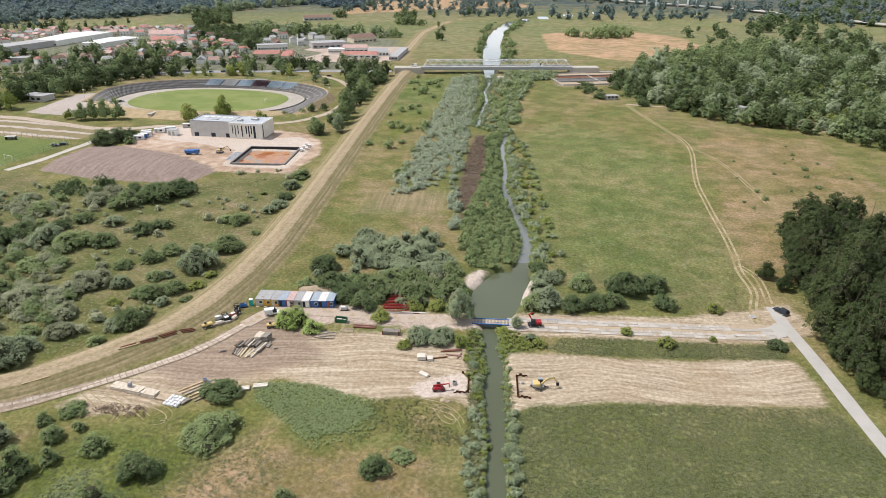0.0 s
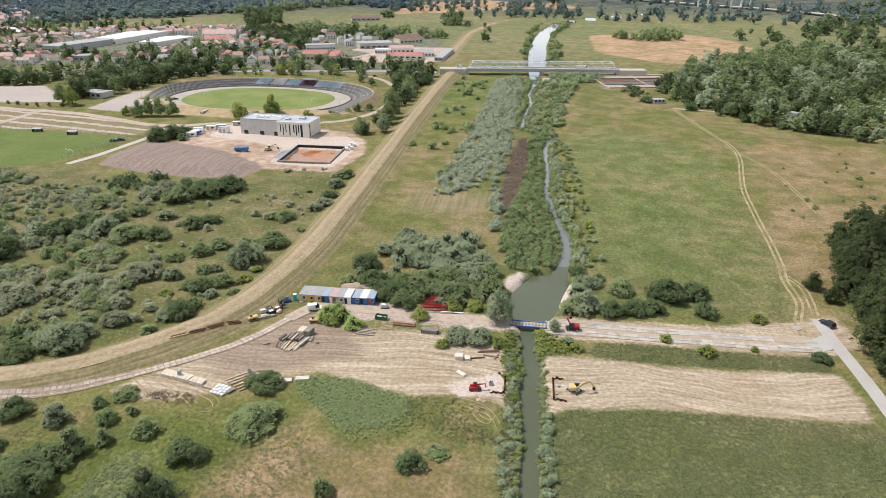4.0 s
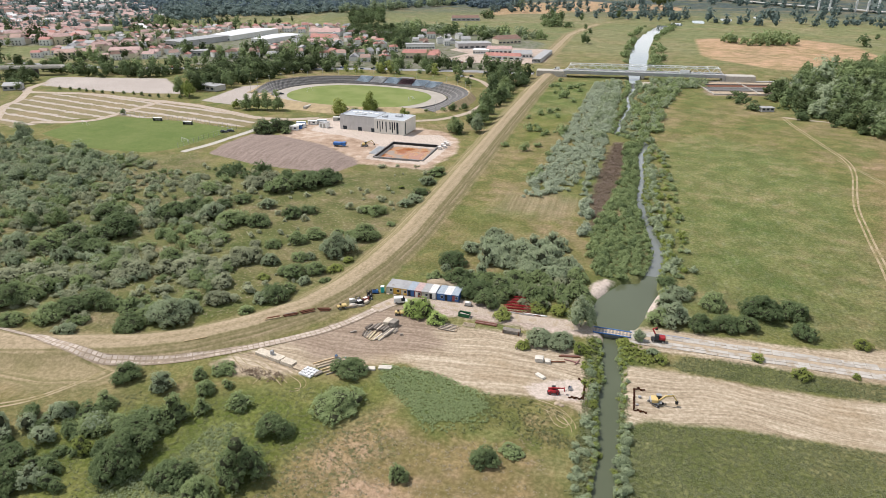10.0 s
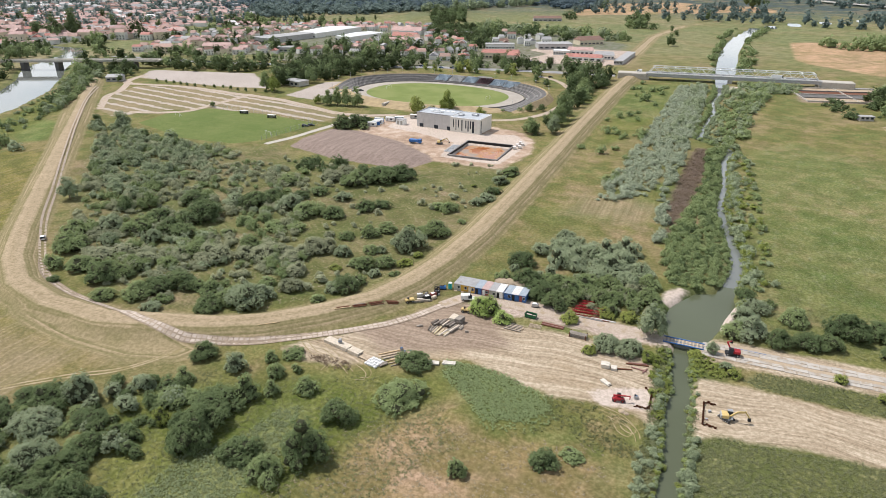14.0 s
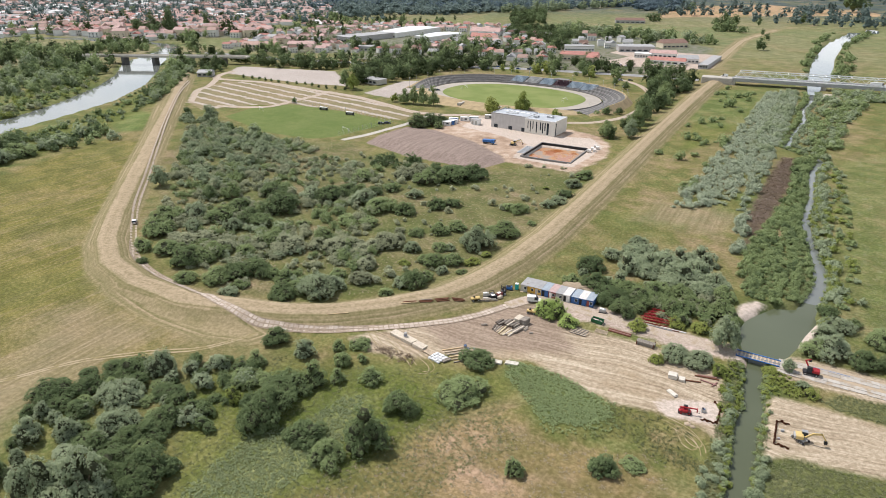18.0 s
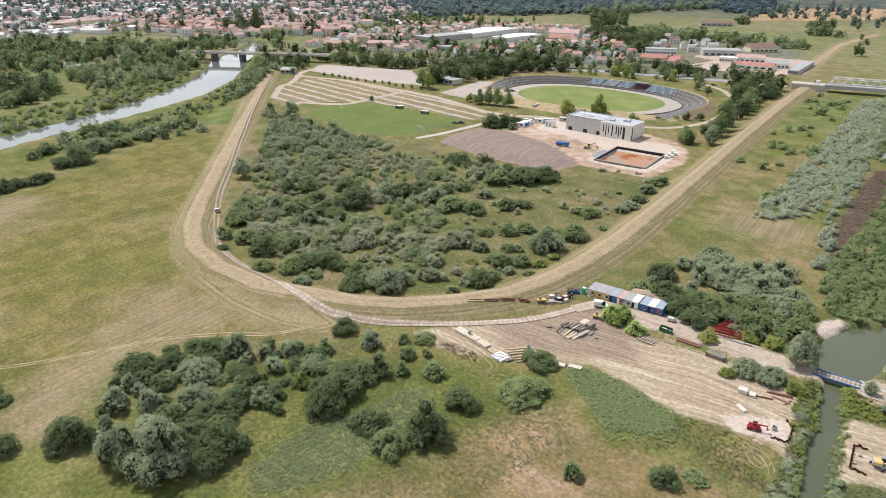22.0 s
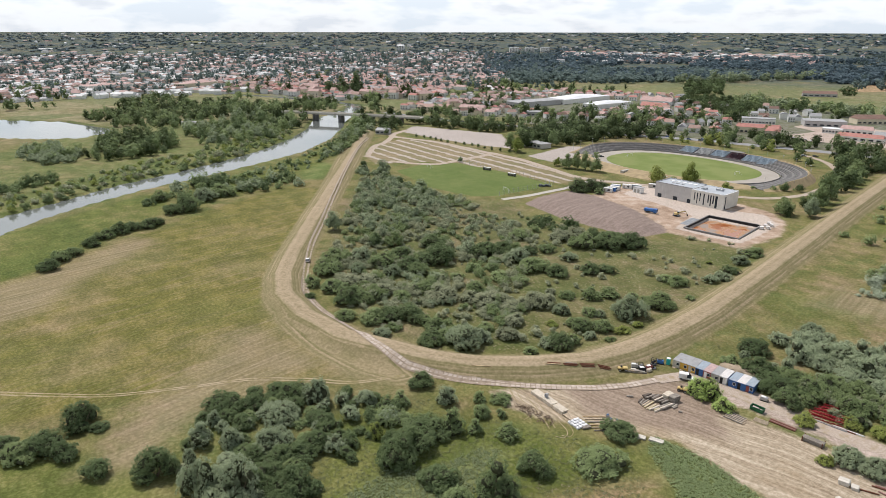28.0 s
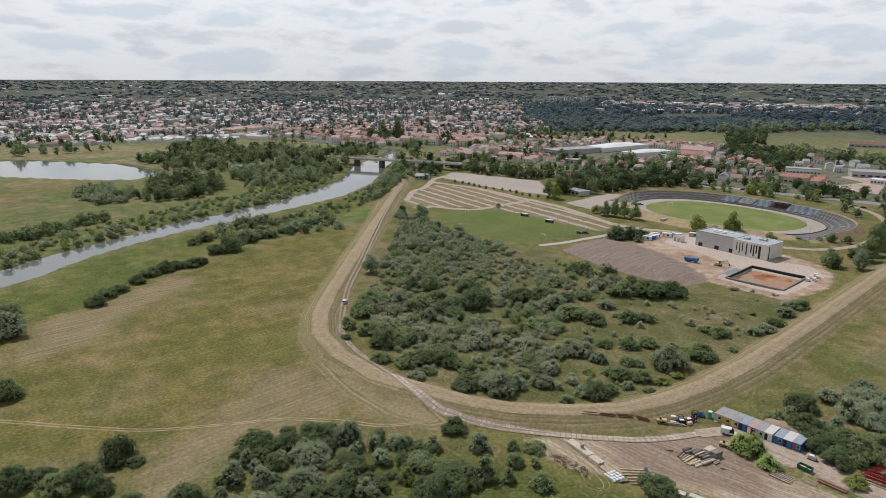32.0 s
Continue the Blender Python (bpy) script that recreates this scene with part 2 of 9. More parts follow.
RED = plain("red_paint", (0.34, 0.024, 0.030), 0.4, scale=0.8)
YELLOW = plain("yellow_paint", (0.60, 0.45, 0.19), 0.45, scale=0.8)
BLACK = plain("black_rubber", (0.025, 0.025, 0.027), 0.7, scale=3)
GREENPAINT = plain("dark_green_paint", (0.03, 0.13, 0.06), 0.5, scale=0.8)
PALEWOOD = plain("pale_dry_timber", (0.60, 0.53, 0.43), 0.85, scale=1.2, vary=0.25)
WOOD = plain("weathered_timber", (0.46, 0.37, 0.27), 0.85, scale=1.2, vary=0.35)
FRESHWOOD = plain("fresh_timber", (0.58, 0.43, 0.26), 0.8, scale=1.2, vary=0.25)
OLDWOOD = plain("grey_timber", (0.27, 0.24, 0.205), 0.9, scale=1.2, vary=0.4)
GLASS = plain("dark_glazing", (0.03, 0.04, 0.05), 0.12, scale=0.4)
GREYROOF = plain("grey_sheet_roof", (0.36, 0.36, 0.36), 0.6, scale=0.5, vary=0.25, dirt=(0.26, 0.23, 0.20))


def water(name, color, spec=0.6):
    m = Mat(name)
    w = m.noise(0.9, 3)
    n = m.bump(w, 0.03, 0.08)
    return m.done(m.mix(m.noise(0.03, 3), color, tuple(c * 0.8 for c in color)), 0.06, 0, n, spec)


CANAL = water("canal_water", (0.105, 0.120, 0.072), 0.35)
RIVER = water("river_water", (0.170, 0.185, 0.170))


# ---- plan: lines and areas in metres ----
CANAL_LINE = [(5, -80, 2.4), (5, 90, 2.3), (5, 104, 2.1), (5.7, 116, 1.9), (5.3, 126, 2.3), (4.9, 137, 2.6), (5.8, 146, 2.3), (4.4, 156, 2.3), (4.2, 162, 2.3), (4.5, 172, 2.3)]
POND = [(-1, 192), (2.5, 199), (6, 205), (11, 206.5), (14, 208), (17, 208), (18.5, 201), (15.5, 190), (14, 182), (12, 176), (9, 171), (1, 170), (-1, 178), (-2, 186)]
BROOK = [(14, 200, 3.2), (16.5, 214, 2.4), (18.6, 227, 2.1), (18.6, 241, 1.9), (16.6, 257, 1.7), (14, 274, 1.5), (12.2, 293, 1.4), (12.3, 310, 1.3), (13.6, 329, 1.4), (12.6, 350, 1.5), (12.4, 371, 1.8), (16, 397, 2.0), (14, 404, 1.2), (5, 412, 0.7), (-3, 422, 1.8),
         (-1, 456, 1.6), (4, 506, 1.5), (1.5, 540, 1.6), (6, 580, 1.9), (5, 622, 3.2), (9, 680, 8.5), (10, 776, 10.5), (11, 860, 10), (20, 1009, 10), (46, 1180, 9), (85, 1264, 8), (200, 1400, 7), (420, 1600, 6)]
WARTA = [(-300, -250, 15), (-360, -30, 15), (-392, 45, 15), (-416, 78, 13.6), (-433, 114, 12.4), (-452, 158, 13.6), (-463, 205, 15.5), (-480, 264, 17.5), (-499, 310, 20.5), (-537, 368, 20), (-585, 420, 19), (-645, 475, 21), (-694, 545, 14), (-745, 592, 10), (-820, 604, 9), (-1000, 560, 9)]
LAKE = [(-979, 150), (-853, 239), (-790, 250), (-751, 256), (-717, 241), (-706, 208), (-726, 179), (-807, 119), (-900, 50), (-990, 95)]
DIKE = [(-72, 640), (-75, 560), (-76.5, 430), (-76.5, 345), (-76.5, 275), (-77.5, 220), (-80, 192), (-84, 172), (-90, 156), (-101, 142), (-114, 130), (-127, 123), (-143, 118), (-160, 113), (-185, 114), (-207, 120), (-226, 132), (-248, 152), (-290, 194), (-341, 245), (-407, 312), (-524, 429)]
DIKE_NORTH = [(-90, 714), (-91, 849), (-90, 1009), (-58, 1205), (2, 1321)]
TRACK = [(-60, 176), (-64, 171), (-69, 163), (-74, 154), (-80, 146), (-89, 138), (-100, 129.5), (-111, 122), (-121, 117.5), (-130, 115), (-138, 115), (-148, 116), (-160, 118.5), (-175, 121), (-191, 124), (-207, 130), (-220, 139), (-234, 150), (-254, 167), (-284, 196), (-325, 235), (-380, 288), (-442, 350), (-490, 403)]
SOIL_HEAP = [(-227, 307), (-230, 326), (-227, 355), (-204, 356), (-171, 343), (-142, 321), (-135, 313), (-142, 293), (-158, 292), (-188, 294)]
MOWN_EAST = [(9, 153), (29, 152.5), (59, 151.5), (86, 154), (88, 148), (87, 134), (64, 133), (36, 132.5), (22, 131), (13, 130), (10, 126), (8, 134)]
MOWN_WEST = [(-50, 137), (-33, 132), (-24, 130), (-12, 132), (-4, 131), (0, 128), (1, 142), (-4, 156), (-17, 161), (-33, 161), (-47, 161), (-60, 168), (-73, 158), (-80, 146), (-92, 134), (-102, 123), (-94, 119), (-84, 121), (-71, 129), (-62, 132)]
YARD_SOIL = [(-40, 148), (-52, 164), (-66, 171), (-76, 152), (-86, 139), (-74, 132), (-56, 140)]
ROADSIDE = [(-64, 178), (-40, 177), (-18, 173), (2, 172), (2, 165), (-12, 164), (-40, 166), (-60, 166)]
ROADSIDE_EAST = [(9, 162), (40, 162), (88, 162), (100, 170), (98, 186), (80, 180), (60, 175.5), (9, 174.5)]
REED_EAST = [(9, 125), (15, 130), (36, 132), (57, 133), (84, 133), (88, 131), (91, 112), (86, 80), (8, 80)]
REED_STRIP = [(20, 155.5), (24, 161), (42, 162.5), (58, 161), (71, 161.5), (86, 161), (86, 154.5), (71, 153), (53, 152.5), (37, 152.5), (25, 153)]
REED_WEST = [(-56, 135), (-40, 134.5), (-28, 130), (-24, 124), (-29, 118), (-38, 114), (-47, 122), (-54, 128)]
REED_SOUTH = [(-96, 56), (-97, 77), (-89, 85), (-86, 99), (-81, 102), (-76, 84), (-77, 73), (-81, 61), (-89, 51)]
FLOOD_MEADOW = [(-210, 113), (-185, 103), (-150, 100), (-133, 96), (-160, 70), (-178, 40), (-200, -20), (-250, -60), (-290, 0), (-312, 47), (-338, 133), (-354, 162), (-372, 235), (-410, 300), (-440, 335), (-350, 243), (-290, 185), (-245, 142)]
MOWN_PATCH = [(-205, 112), (-185, 103), (-140, 100), (-128, 108), (-148, 112), (-185, 110)]
MOWN_PATCH2 = [(-175, 66), (-192, 88), (-187, 102), (-153, 97), (-154, 80), (-151, 55), (-142, 34), (-151, 28), (-165, 42)]
MOWN_PATCH3 = [(-262, 22), (-300, 40), (-330, 110), (-318, 118), (-285, 70), (-262, 50)]
LOWER_LUSH = [(-129, 84), (-125, 97), (-104, 104), (-86, 114), (-66, 124), (-52, 132), (-51, 120), (-62, 97), (-68, 76), (-78, 59), (-92, 49), (-107, 65)]
DRY_SOUTH = [(-77, 66), (-71, 80), (-66, 99), (-59, 106), (-47, 112), (-37, 108), (-27, 110), (-12, 118), (-4, 100), (-6, 60), (-40, 50), (-74, 58)]
LUSH_EAST = [(24, 180), (86, 184), (92, 220), (100, 300), (108, 345), (90, 400), (50, 430), (28, 400), (22, 300), (24, 220)]
DRY_EAST = [(92, 188), (100, 230), (112, 300), (125, 360), (150, 430), (200, 400), (190, 300), (140, 230), (110, 200)]
LUSH_WEST = [(-66, 470), (-62, 600), (-30, 610), (-34, 470), (-50, 450)]
BROWN_STRIP = [(3, 395), (4, 345), (-2, 288), (-7, 250), (-10, 288), (-7, 345), (-3, 395)]
BEACH_WEST = [(-3.6, 192), (-3, 200), (0.5, 205), (3.5, 203.5), (2.0, 197.5), (-0.6, 191)]
BEACH_BRIDGE = [(9, 590), (24, 592), (26, 612), (16, 622), (10, 612)]
BEACH_EAST = [(14, 183), (14.5, 190), (17.5, 200), (20, 197), (18, 188), (15, 182)]
PAD_WEST = [(-17, 136), (-10, 140), (-1.5, 142.5), (-1, 134), (-5, 133), (-13, 131)]
OLD_TOWN = [(-1218, 660), (-977, 590), (-841, 568), (-800, 600), (-790, 670), (-719, 700), (-714, 750), (-826, 870), (-1095, 960), (-1250, 940), (-1300, 860), (-1290, 720)]
LOW_TOWN = [(-650, 590), (-560, 600), (-470, 640), (-400, 690), (-345, 760), (-380, 830), (-430, 940), (-440, 1010), (-560, 1010), (-700, 900), (-700, 740)]
NEARBANK = [(-400, 172), (-428, 207), (-436, 258), (-470, 322), (-500, 355), (-470, 352), (-430, 305), (-395, 248), (-380, 211), (-370, 168), (-362, 141)]
FARBANK = [(-405, 43), (-439, 110), (-460, 154), (-472, 202), (-492, 252), (-522, 304), (-565, 363), (-630, 415), (-690, 420), (-661, 373), (-567, 293), (-544, 247), (-519, 176), (-493, 126), (-471, 85), (-446, 49)]
STADIUM_YARD = [(-322, 438), (-288, 430), (-284, 480), (-298, 520), (-325, 505)]
SITE_SOIL = [(-214, 374), (-208, 356), (-171, 342), (-142, 320), (-136, 311), (-97, 311), (-90, 345), (-95, 372), (-108, 392), (-140, 402), (-196, 412)]
TRADE_YARD = [(-205, 690), (-110, 700), (-88, 712), (-95, 830), (-140, 830), (-200, 860), (-215, 790), (-185, 770)]
PLAZA = [(-196, 372), (-196, 404), (-178, 408), (-178, 384), (-134, 379), (-110, 384), (-97, 366), (-100, 318), (-136, 320), (-140, 352), (-170, 366)]
TURF = [(-357, 318), (-361, 353), (-344, 374), (-284, 372), (-243, 362), (-251, 312), (-262, 299), (-300, 298)]
PARKING = [(-418, 339), (-452, 378), (-467, 424), (-424, 436), (-332, 428), (-242, 394), (-242, 369), (-300, 376), (-338, 373), (-367, 359), (-388, 326)]
GRAVEL_LOT = [(-524, 497), (-415, 519), (-351, 458), (-399, 450), (-460, 454), (-500, 458)]
TAN_FIELD = [(85, 999), (79, 807), (146, 728), (205, 741), (275, 849), (274, 976), (209, 1050)]
TAN_STRIP = [(-298, 1334), (-181, 1386), (-72, 1498), (-79, 1649), (-282, 1559)]
TAN_FAR = [(-60, 1480), (-260, 1500), (-300, 1700), (-120, 1760), (60, 1700), (120, 1560)]
INNER = [(-92, 170), (-100, 160), (-128, 132), (-160, 126), (-200, 136), (-225, 152), (-258, 182), (-300, 224), (-346, 272), (-376, 300), (-350, 296), (-300, 290), (-258, 292), (-236, 306), (-212, 288), (-180, 284), (-140, 288), (-120, 310), (-92, 320), (-86, 250), (-86, 200)]

DIKE_APRON = [(-486, 370), (-360, 251), (-268, 162), (-226, 124), (-191, 105), (-162, 100), (-140, 100), (-125, 105), (-121, 114), (-143, 118), (-160, 113), (-185, 114), (-207, 120), (-226, 132), (-248, 152), (-290, 194), (-341, 245), (-407, 312), (-480, 385)]


def smooth(lo, hi, v):
    t = np.clip((v - lo) / (hi - lo), 0, 1)
    return t * t * (3 - 2 * t)


def line_sd(x, y, line):
    """Distance to a line, minus its half width where it has one."""
    best = np.full(np.shape(x), 1e9)
    for a, b in zip(line[:-1], line[1:]):
        dx, dy = b[0] - a[0], b[1] - a[1]
        t = np.clip(((x - a[0]) * dx + (y - a[1]) * dy) / (dx * dx + dy * dy), 0, 1)
        d = np.hypot(x - a[0] - t * dx, y - a[1] - t * dy)
        if len(a) > 2:
            d = d - (a[2] + t * (b[2] - a[2]))
        best = np.minimum(best, d)
    return best


def area_sd(x, y, poly):
    """Signed distance to an outline, positive inside."""
    inside = np.zeros(np.shape(x), bool)
    for a, b in zip(poly, poly[1:] + poly[:1]):
        if a[1] != b[1]:
            inside ^= ((a[1] > y) != (b[1] > y)) & (x < (b[0] - a[0]) * (y - a[1]) / (b[1] - a[1]) + a[0])
    d = line_sd(x, y, [p[:2] for p in poly] + [poly[0][:2]])
    return np.where(inside, d, -d)


def wet_sd(x, y):
    """Distance into water, positive in it."""
    return np.maximum.reduce([-line_sd(x, y, CANAL_LINE), area_sd(x, y, POND), -line_sd(x, y, BROOK), -line_sd(x, y, WARTA), area_sd(x, y, LAKE)])


POOL = (-132.0, -104.0, 325.0, 356.0)
STAD = (-210.0, 490.0, radians(-7.0))


def height(x, y):
    """The ground's height in metres."""
    x, y = np.asarray(x, float), np.asarray(y, float)
    r = np.hypot(x, y)
    z = 0.16 * np.sin(x * 0.05 + 1.3) * np.sin(y * 0.043) + 0.09 * np.sin(x * 0.21 + y * 0.13)
    z = z * smooth(0, 30, np.abs(line_sd(x, y, DIKE)))
    dk = line_sd(x, y, DIKE)
    z = z + 3.0 * (1 - smooth(2.2, 9.5, dk))
    z = z + 2.2 * smooth(0, 14, area_sd(x, y, SOIL_HEAP))
    z = z - 2.5 * smooth(-2.2, 2.0, wet_sd(x, y))
    z = z + 86 * np.clip((r - 1300) / 3500, 0, 1) ** 1.6
    px = np.maximum(np.abs(x - (POOL[0] + POOL[1]) / 2) - (POOL[1] - POOL[0]) / 2, np.abs(y - (POOL[2] + POOL[3]) / 2) - (POOL[3] - POOL[2]) / 2)
    z = z - 2.4 * smooth(0.5, -1.8, px)
    return z


def spaced(lo, hi, near_lo, near_hi, bands, grow):
    """Grid lines: even steps inside, growing steps outside."""
    v = []
    for a, b, s in bands:
        v += list(np.arange(a, b, s))
    v.append(near_hi)
    s = bands[-1][2]
    while v[-1] < hi:
        s *= grow
        v.append(v[-1] + s)
    s, w = bands[0][2], []
    c = near_lo
    while c > lo:
        s *= grow
        c -= s
        w.append(c)
    return np.array(w[::-1] + v)


def quick_mesh(name, verts, faces, mat=None, smooth_shade=False, inner=None):
    """A mesh from arrays; all faces have the same number of corners."""
    verts, faces = np.asarray(verts, np.float32), np.asarray(faces, np.int32)
    me = bpy.data.meshes.new(name)
    k = faces.shape[1]
    me.vertices.add(len(verts))
    me.vertices.foreach_set("co", verts.ravel())
    me.loops.add(faces.size)
    me.loops.foreach_set("vertex_index", faces.ravel())
    me.polygons.add(len(faces))
    me.polygons.foreach_set("loop_start", np.arange(0, faces.size, k, dtype=np.int32))
    me.polygons.foreach_set("loop_total", np.full(len(faces), k, np.int32))
    me.polygons.foreach_set("use_smooth", np.full(len(faces), smooth_shade))
    me.update(calc_edges=True)
    if mat:
        me.materials.append(mat)
    # inner faces take the core colour that holds the crown's shade
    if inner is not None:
        me.materials.append(SHADED_TWIGS)
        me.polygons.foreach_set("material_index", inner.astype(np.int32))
    return me


gx = spaced(-4950, 4950, -620, 130, [(-620, -300, 5.0), (-300, -12, 2.4), (-12, 24, 1.0), (24, 130, 2.4)], 1.06)
gy = spaced(-2000, 4950, 20, 440, [(20, 85, 5.0), (85, 215, 1.8), (215, 440, 3.0)], 1.07)
GX, GY = np.meshgrid(gx, gy)
gz = height(GX, GY)
nx, ny = len(gx), len(gy)
idx = np.arange(nx * ny).reshape(ny, nx)
gf = np.stack([idx[:-1, :-1].ravel(), idx[:-1, 1:].ravel(), idx[1:, 1:].ravel(), idx[1:, :-1].ravel()], 1)
ground_me = quick_mesh("ground", np.stack([GX.ravel(), GY.ravel(), gz.ravel()], 1), gf, smooth_shade=True)


def layer(name, *fields):
    v = np.maximum.reduce([f for f in fields])
    a = ground_me.attributes.new(name, "FLOAT", "POINT")
    a.data.foreach_set("value", np.clip(v, -25, 25).astype(np.float32).ravel())


def inside(*polys):
    return [area_sd(GX, GY, p) for p in polys]


layer("green", *inside(LUSH_EAST, LUSH_WEST, [(-405, 43), (-439, 110), (-472, 202), (-520, 300), (-600, 400), (-690, 440), (-760, 300), (-700, 180), (-640, 100), (-560, 40)]))
layer("dry", *inside(DRY_SOUTH, DRY_EAST))
layer("inner", *inside(INNER))
layer("site", *inside(SITE_SOIL))
layer("brash", *inside(BROWN_STRIP))
layer("roadside", *inside(ROADSIDE, TRADE_YARD))
layer("tan", *inside(TAN_FIELD, TAN_FAR, TAN_STRIP))
layer("reed", *inside(REED_EAST, REED_STRIP))
layer("lot", *inside(GRAVEL_LOT, STADIUM_YARD))
layer("town", *inside(OLD_TOWN, LOW_TOWN, [(-470, 600), (-300, 625), (-110, 650), (-110, 900), (-260, 1000), (-420, 1000), (-430, 800)]))
layer("palereed", *inside(REED_SOUTH))
layer("freshreed", *inside(REED_WEST))
layer("lush", *inside(LOWER_LUSH, [(-66, 570), (-36, 588), (-32, 502), (-44, 400), (-57, 378), (-60, 448)], [(-175, 22), (-140, 34), (-118, 36), (-104, 48), (-84, 58), (-66, 62), (-70, 40), (-120, -10), (-165, -5)], FARBANK, NEARBANK, [(-415, 140), (-425, 178), (-366, 140), (-345, 113), (-312, 61), (-305, 27), (-345, 20), (-384, 62)]))
layer("hay", *inside(FLOOD_MEADOW))
layer("straw", *inside(MOWN_EAST, MOWN_WEST, ROADSIDE_EAST))
layer("patch", *inside(MOWN_PATCH, MOWN_PATCH2, MOWN_PATCH3, [(-52, 258), (-20, 258), (-12, 284), (-30, 292), (-48, 284)]))
layer("dike", 9.0 - np.minimum(line_sd(GX, GY, DIKE), line_sd(GX, GY, DIKE_NORTH)), *[np.minimum(4.0, f) for f in inside(DIKE_APRON)])
layer("vivid", *inside(LUSH_WEST, [(-440, 300), (-405, 262), (-385, 250), (-372, 262), (-405, 300)]))
layer("soil", *inside(YARD_SOIL, [(64, 566), (150, 588), (152, 656), (66, 640)]))
layer("heap", *inside(SOIL_HEAP))
layer("pale", *inside(PAD_WEST, PLAZA, BEACH_BRIDGE, BEACH_WEST, BEACH_EAST))
layer("park", *inside(PARKING))
layer("turf", *inside(TURF))
layer("bank", 4.0 + wet_sd(GX, GY))
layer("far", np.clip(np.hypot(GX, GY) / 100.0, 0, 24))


def ground_material():
    m = Mat("meadow_ground")
    n0, n1, n2, n3, n4 = m.noise(0.006, 3), m.noise(0.028, 5), m.noise(0.16, 5), m.noise(0.9, 5, 0.65), m.noise(5.0, 3, 0.7)
    v = m.math("ADD", m.math("MULTIPLY", n1, 0.6), m.math("MULTIPLY", n2, 0.4))
    grain = m.math("ADD", m.math("MULTIPLY", n3, 0.6), m.math("MULTIPLY", n4, 0.4))
    edge = m.math("ADD", m.math("MULTIPLY", m.math("SUBTRACT", n2, 0.5), 7.0), m.math("MULTIPLY", m.math("SUBTRACT", n3, 0.5), 3.0))
    soft = m.math("MULTIPLY", m.math("SUBTRACT", n1, 0.5), 26.0)

    def mask(name, wide=0.8, wobble=1.0, broad=0.0):
        s = m.math("ADD", m.attr(name), m.math("MULTIPLY", edge, wobble))
        if broad:
            s = m.math("ADD", s, m.math("MULTIPLY", soft, broad))
        return m.step(s, -wide, wide)

    sx = m.t.nodes.new("ShaderNodeSeparateXYZ")
    m.link(m.p, sx.inputs[0])
    bend = m.math("ADD", sx.outputs[1], m.math("MULTIPLY", m.math("SUBTRACT", m.noise(0.022, 2, 0.4), 0.5), 20.0))
    lane = m.noise(1.0, 4, 0.7, m.along(m.math("MULTIPLY", sx.outputs[0], 0.035), bend))
    lane2 = m.noise(0.7, 4, 0.6, m.mapped((1.0, 0.04, 1.0), -42))
    lane3 = m.noise(0.35, 3, 0.6, m.along(m.math("MULTIPLY", sx.outputs[0], 0.10), bend))
    green, olive, dry, brown = (0.105, 0.140, 0.034), (0.160, 0.158, 0.046), (0.235, 0.190, 0.085), (0.270, 0.200, 0.110)
    col = m.ramp(v, (0.36, green), (0.50, olive), (0.62, dry))
    # fields in the distance
    f1, f2, fd = m.cells(0.0045, m.mapped((1.0, 0.6, 1.0), 25))
    fields = m.ramp(f1, (0.0, (0.135, 0.175, 0.060)), (0.35, (0.200, 0.215, 0.078)), (0.6, (0.320, 0.265, 0.145)), (0.8, (0.125, 0.165, 0.055)), (1.0, (0.265, 0.240, 0.110)))
    col = m.mix(m.step(m.attr("far"), 6.5, 9.0), col, m.mix(m.step(v, 0.3, 0.7), fields, (0.170, 0.182, 0.070)))
    # past 1250 m a bluish wood floor, distance haze put into its colour
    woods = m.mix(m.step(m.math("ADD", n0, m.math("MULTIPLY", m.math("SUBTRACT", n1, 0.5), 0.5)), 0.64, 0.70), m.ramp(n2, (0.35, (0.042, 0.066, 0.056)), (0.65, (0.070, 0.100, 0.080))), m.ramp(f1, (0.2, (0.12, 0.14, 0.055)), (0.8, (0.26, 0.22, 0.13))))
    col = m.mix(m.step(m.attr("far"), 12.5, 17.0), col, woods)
    col = m.mix(m.math("MULTIPLY", mask("dry", 5, 1.6, 0.8), 0.8), col, m.ramp(v, (0.38, (0.150, 0.132, 0.042)), (0.50, (0.228, 0.174, 0.070)), (0.64, (0.305, 0.226, 0.120))))
    col = m.mix(mask("hay", 4, 1.0, 0.3), col, m.mix(m.math("MULTIPLY", m.step(lane2, 0.46, 0.70), 0.42), m.ramp(v, (0.36, (0.112, 0.120, 0.021)), (0.52, (0.157, 0.150, 0.032)), (0.66, (0.215, 0.182, 0.060))), (0.270, 0.215, 0.120)))
    col = m.mix(mask("tan", 4, 1), col, m.ramp(v, (0.35, (0.36, 0.25, 0.12)), (0.65, (0.44, 0.31, 0.16))))
    col = m.mix(m.math("MULTIPLY", mask("reed", 1.5, 0.6), 0.9), col, m.ramp(grain, (0.35, (0.072, 0.096, 0.028)), (0.65, (0.125, 0.145, 0.045))))
    col = m.mix(mask("bank", 2.0, 0.4), col, m.ramp(v, (0.38, (0.070, 0.110, 0.028)), (0.62, (0.140, 0.150, 0.050))))
    # broad patches of fresh and burnt grass
    b1, b2 = m.noise(0.017, 4, 0.6), m.noise(0.021, 4, 0.6, m.mapped((1, 1, 1), 40))
    col = m.mix(m.math("MULTIPLY", m.step(b1, 0.48, 0.64), 0.45), col, (0.255, 0.205, 0.096))
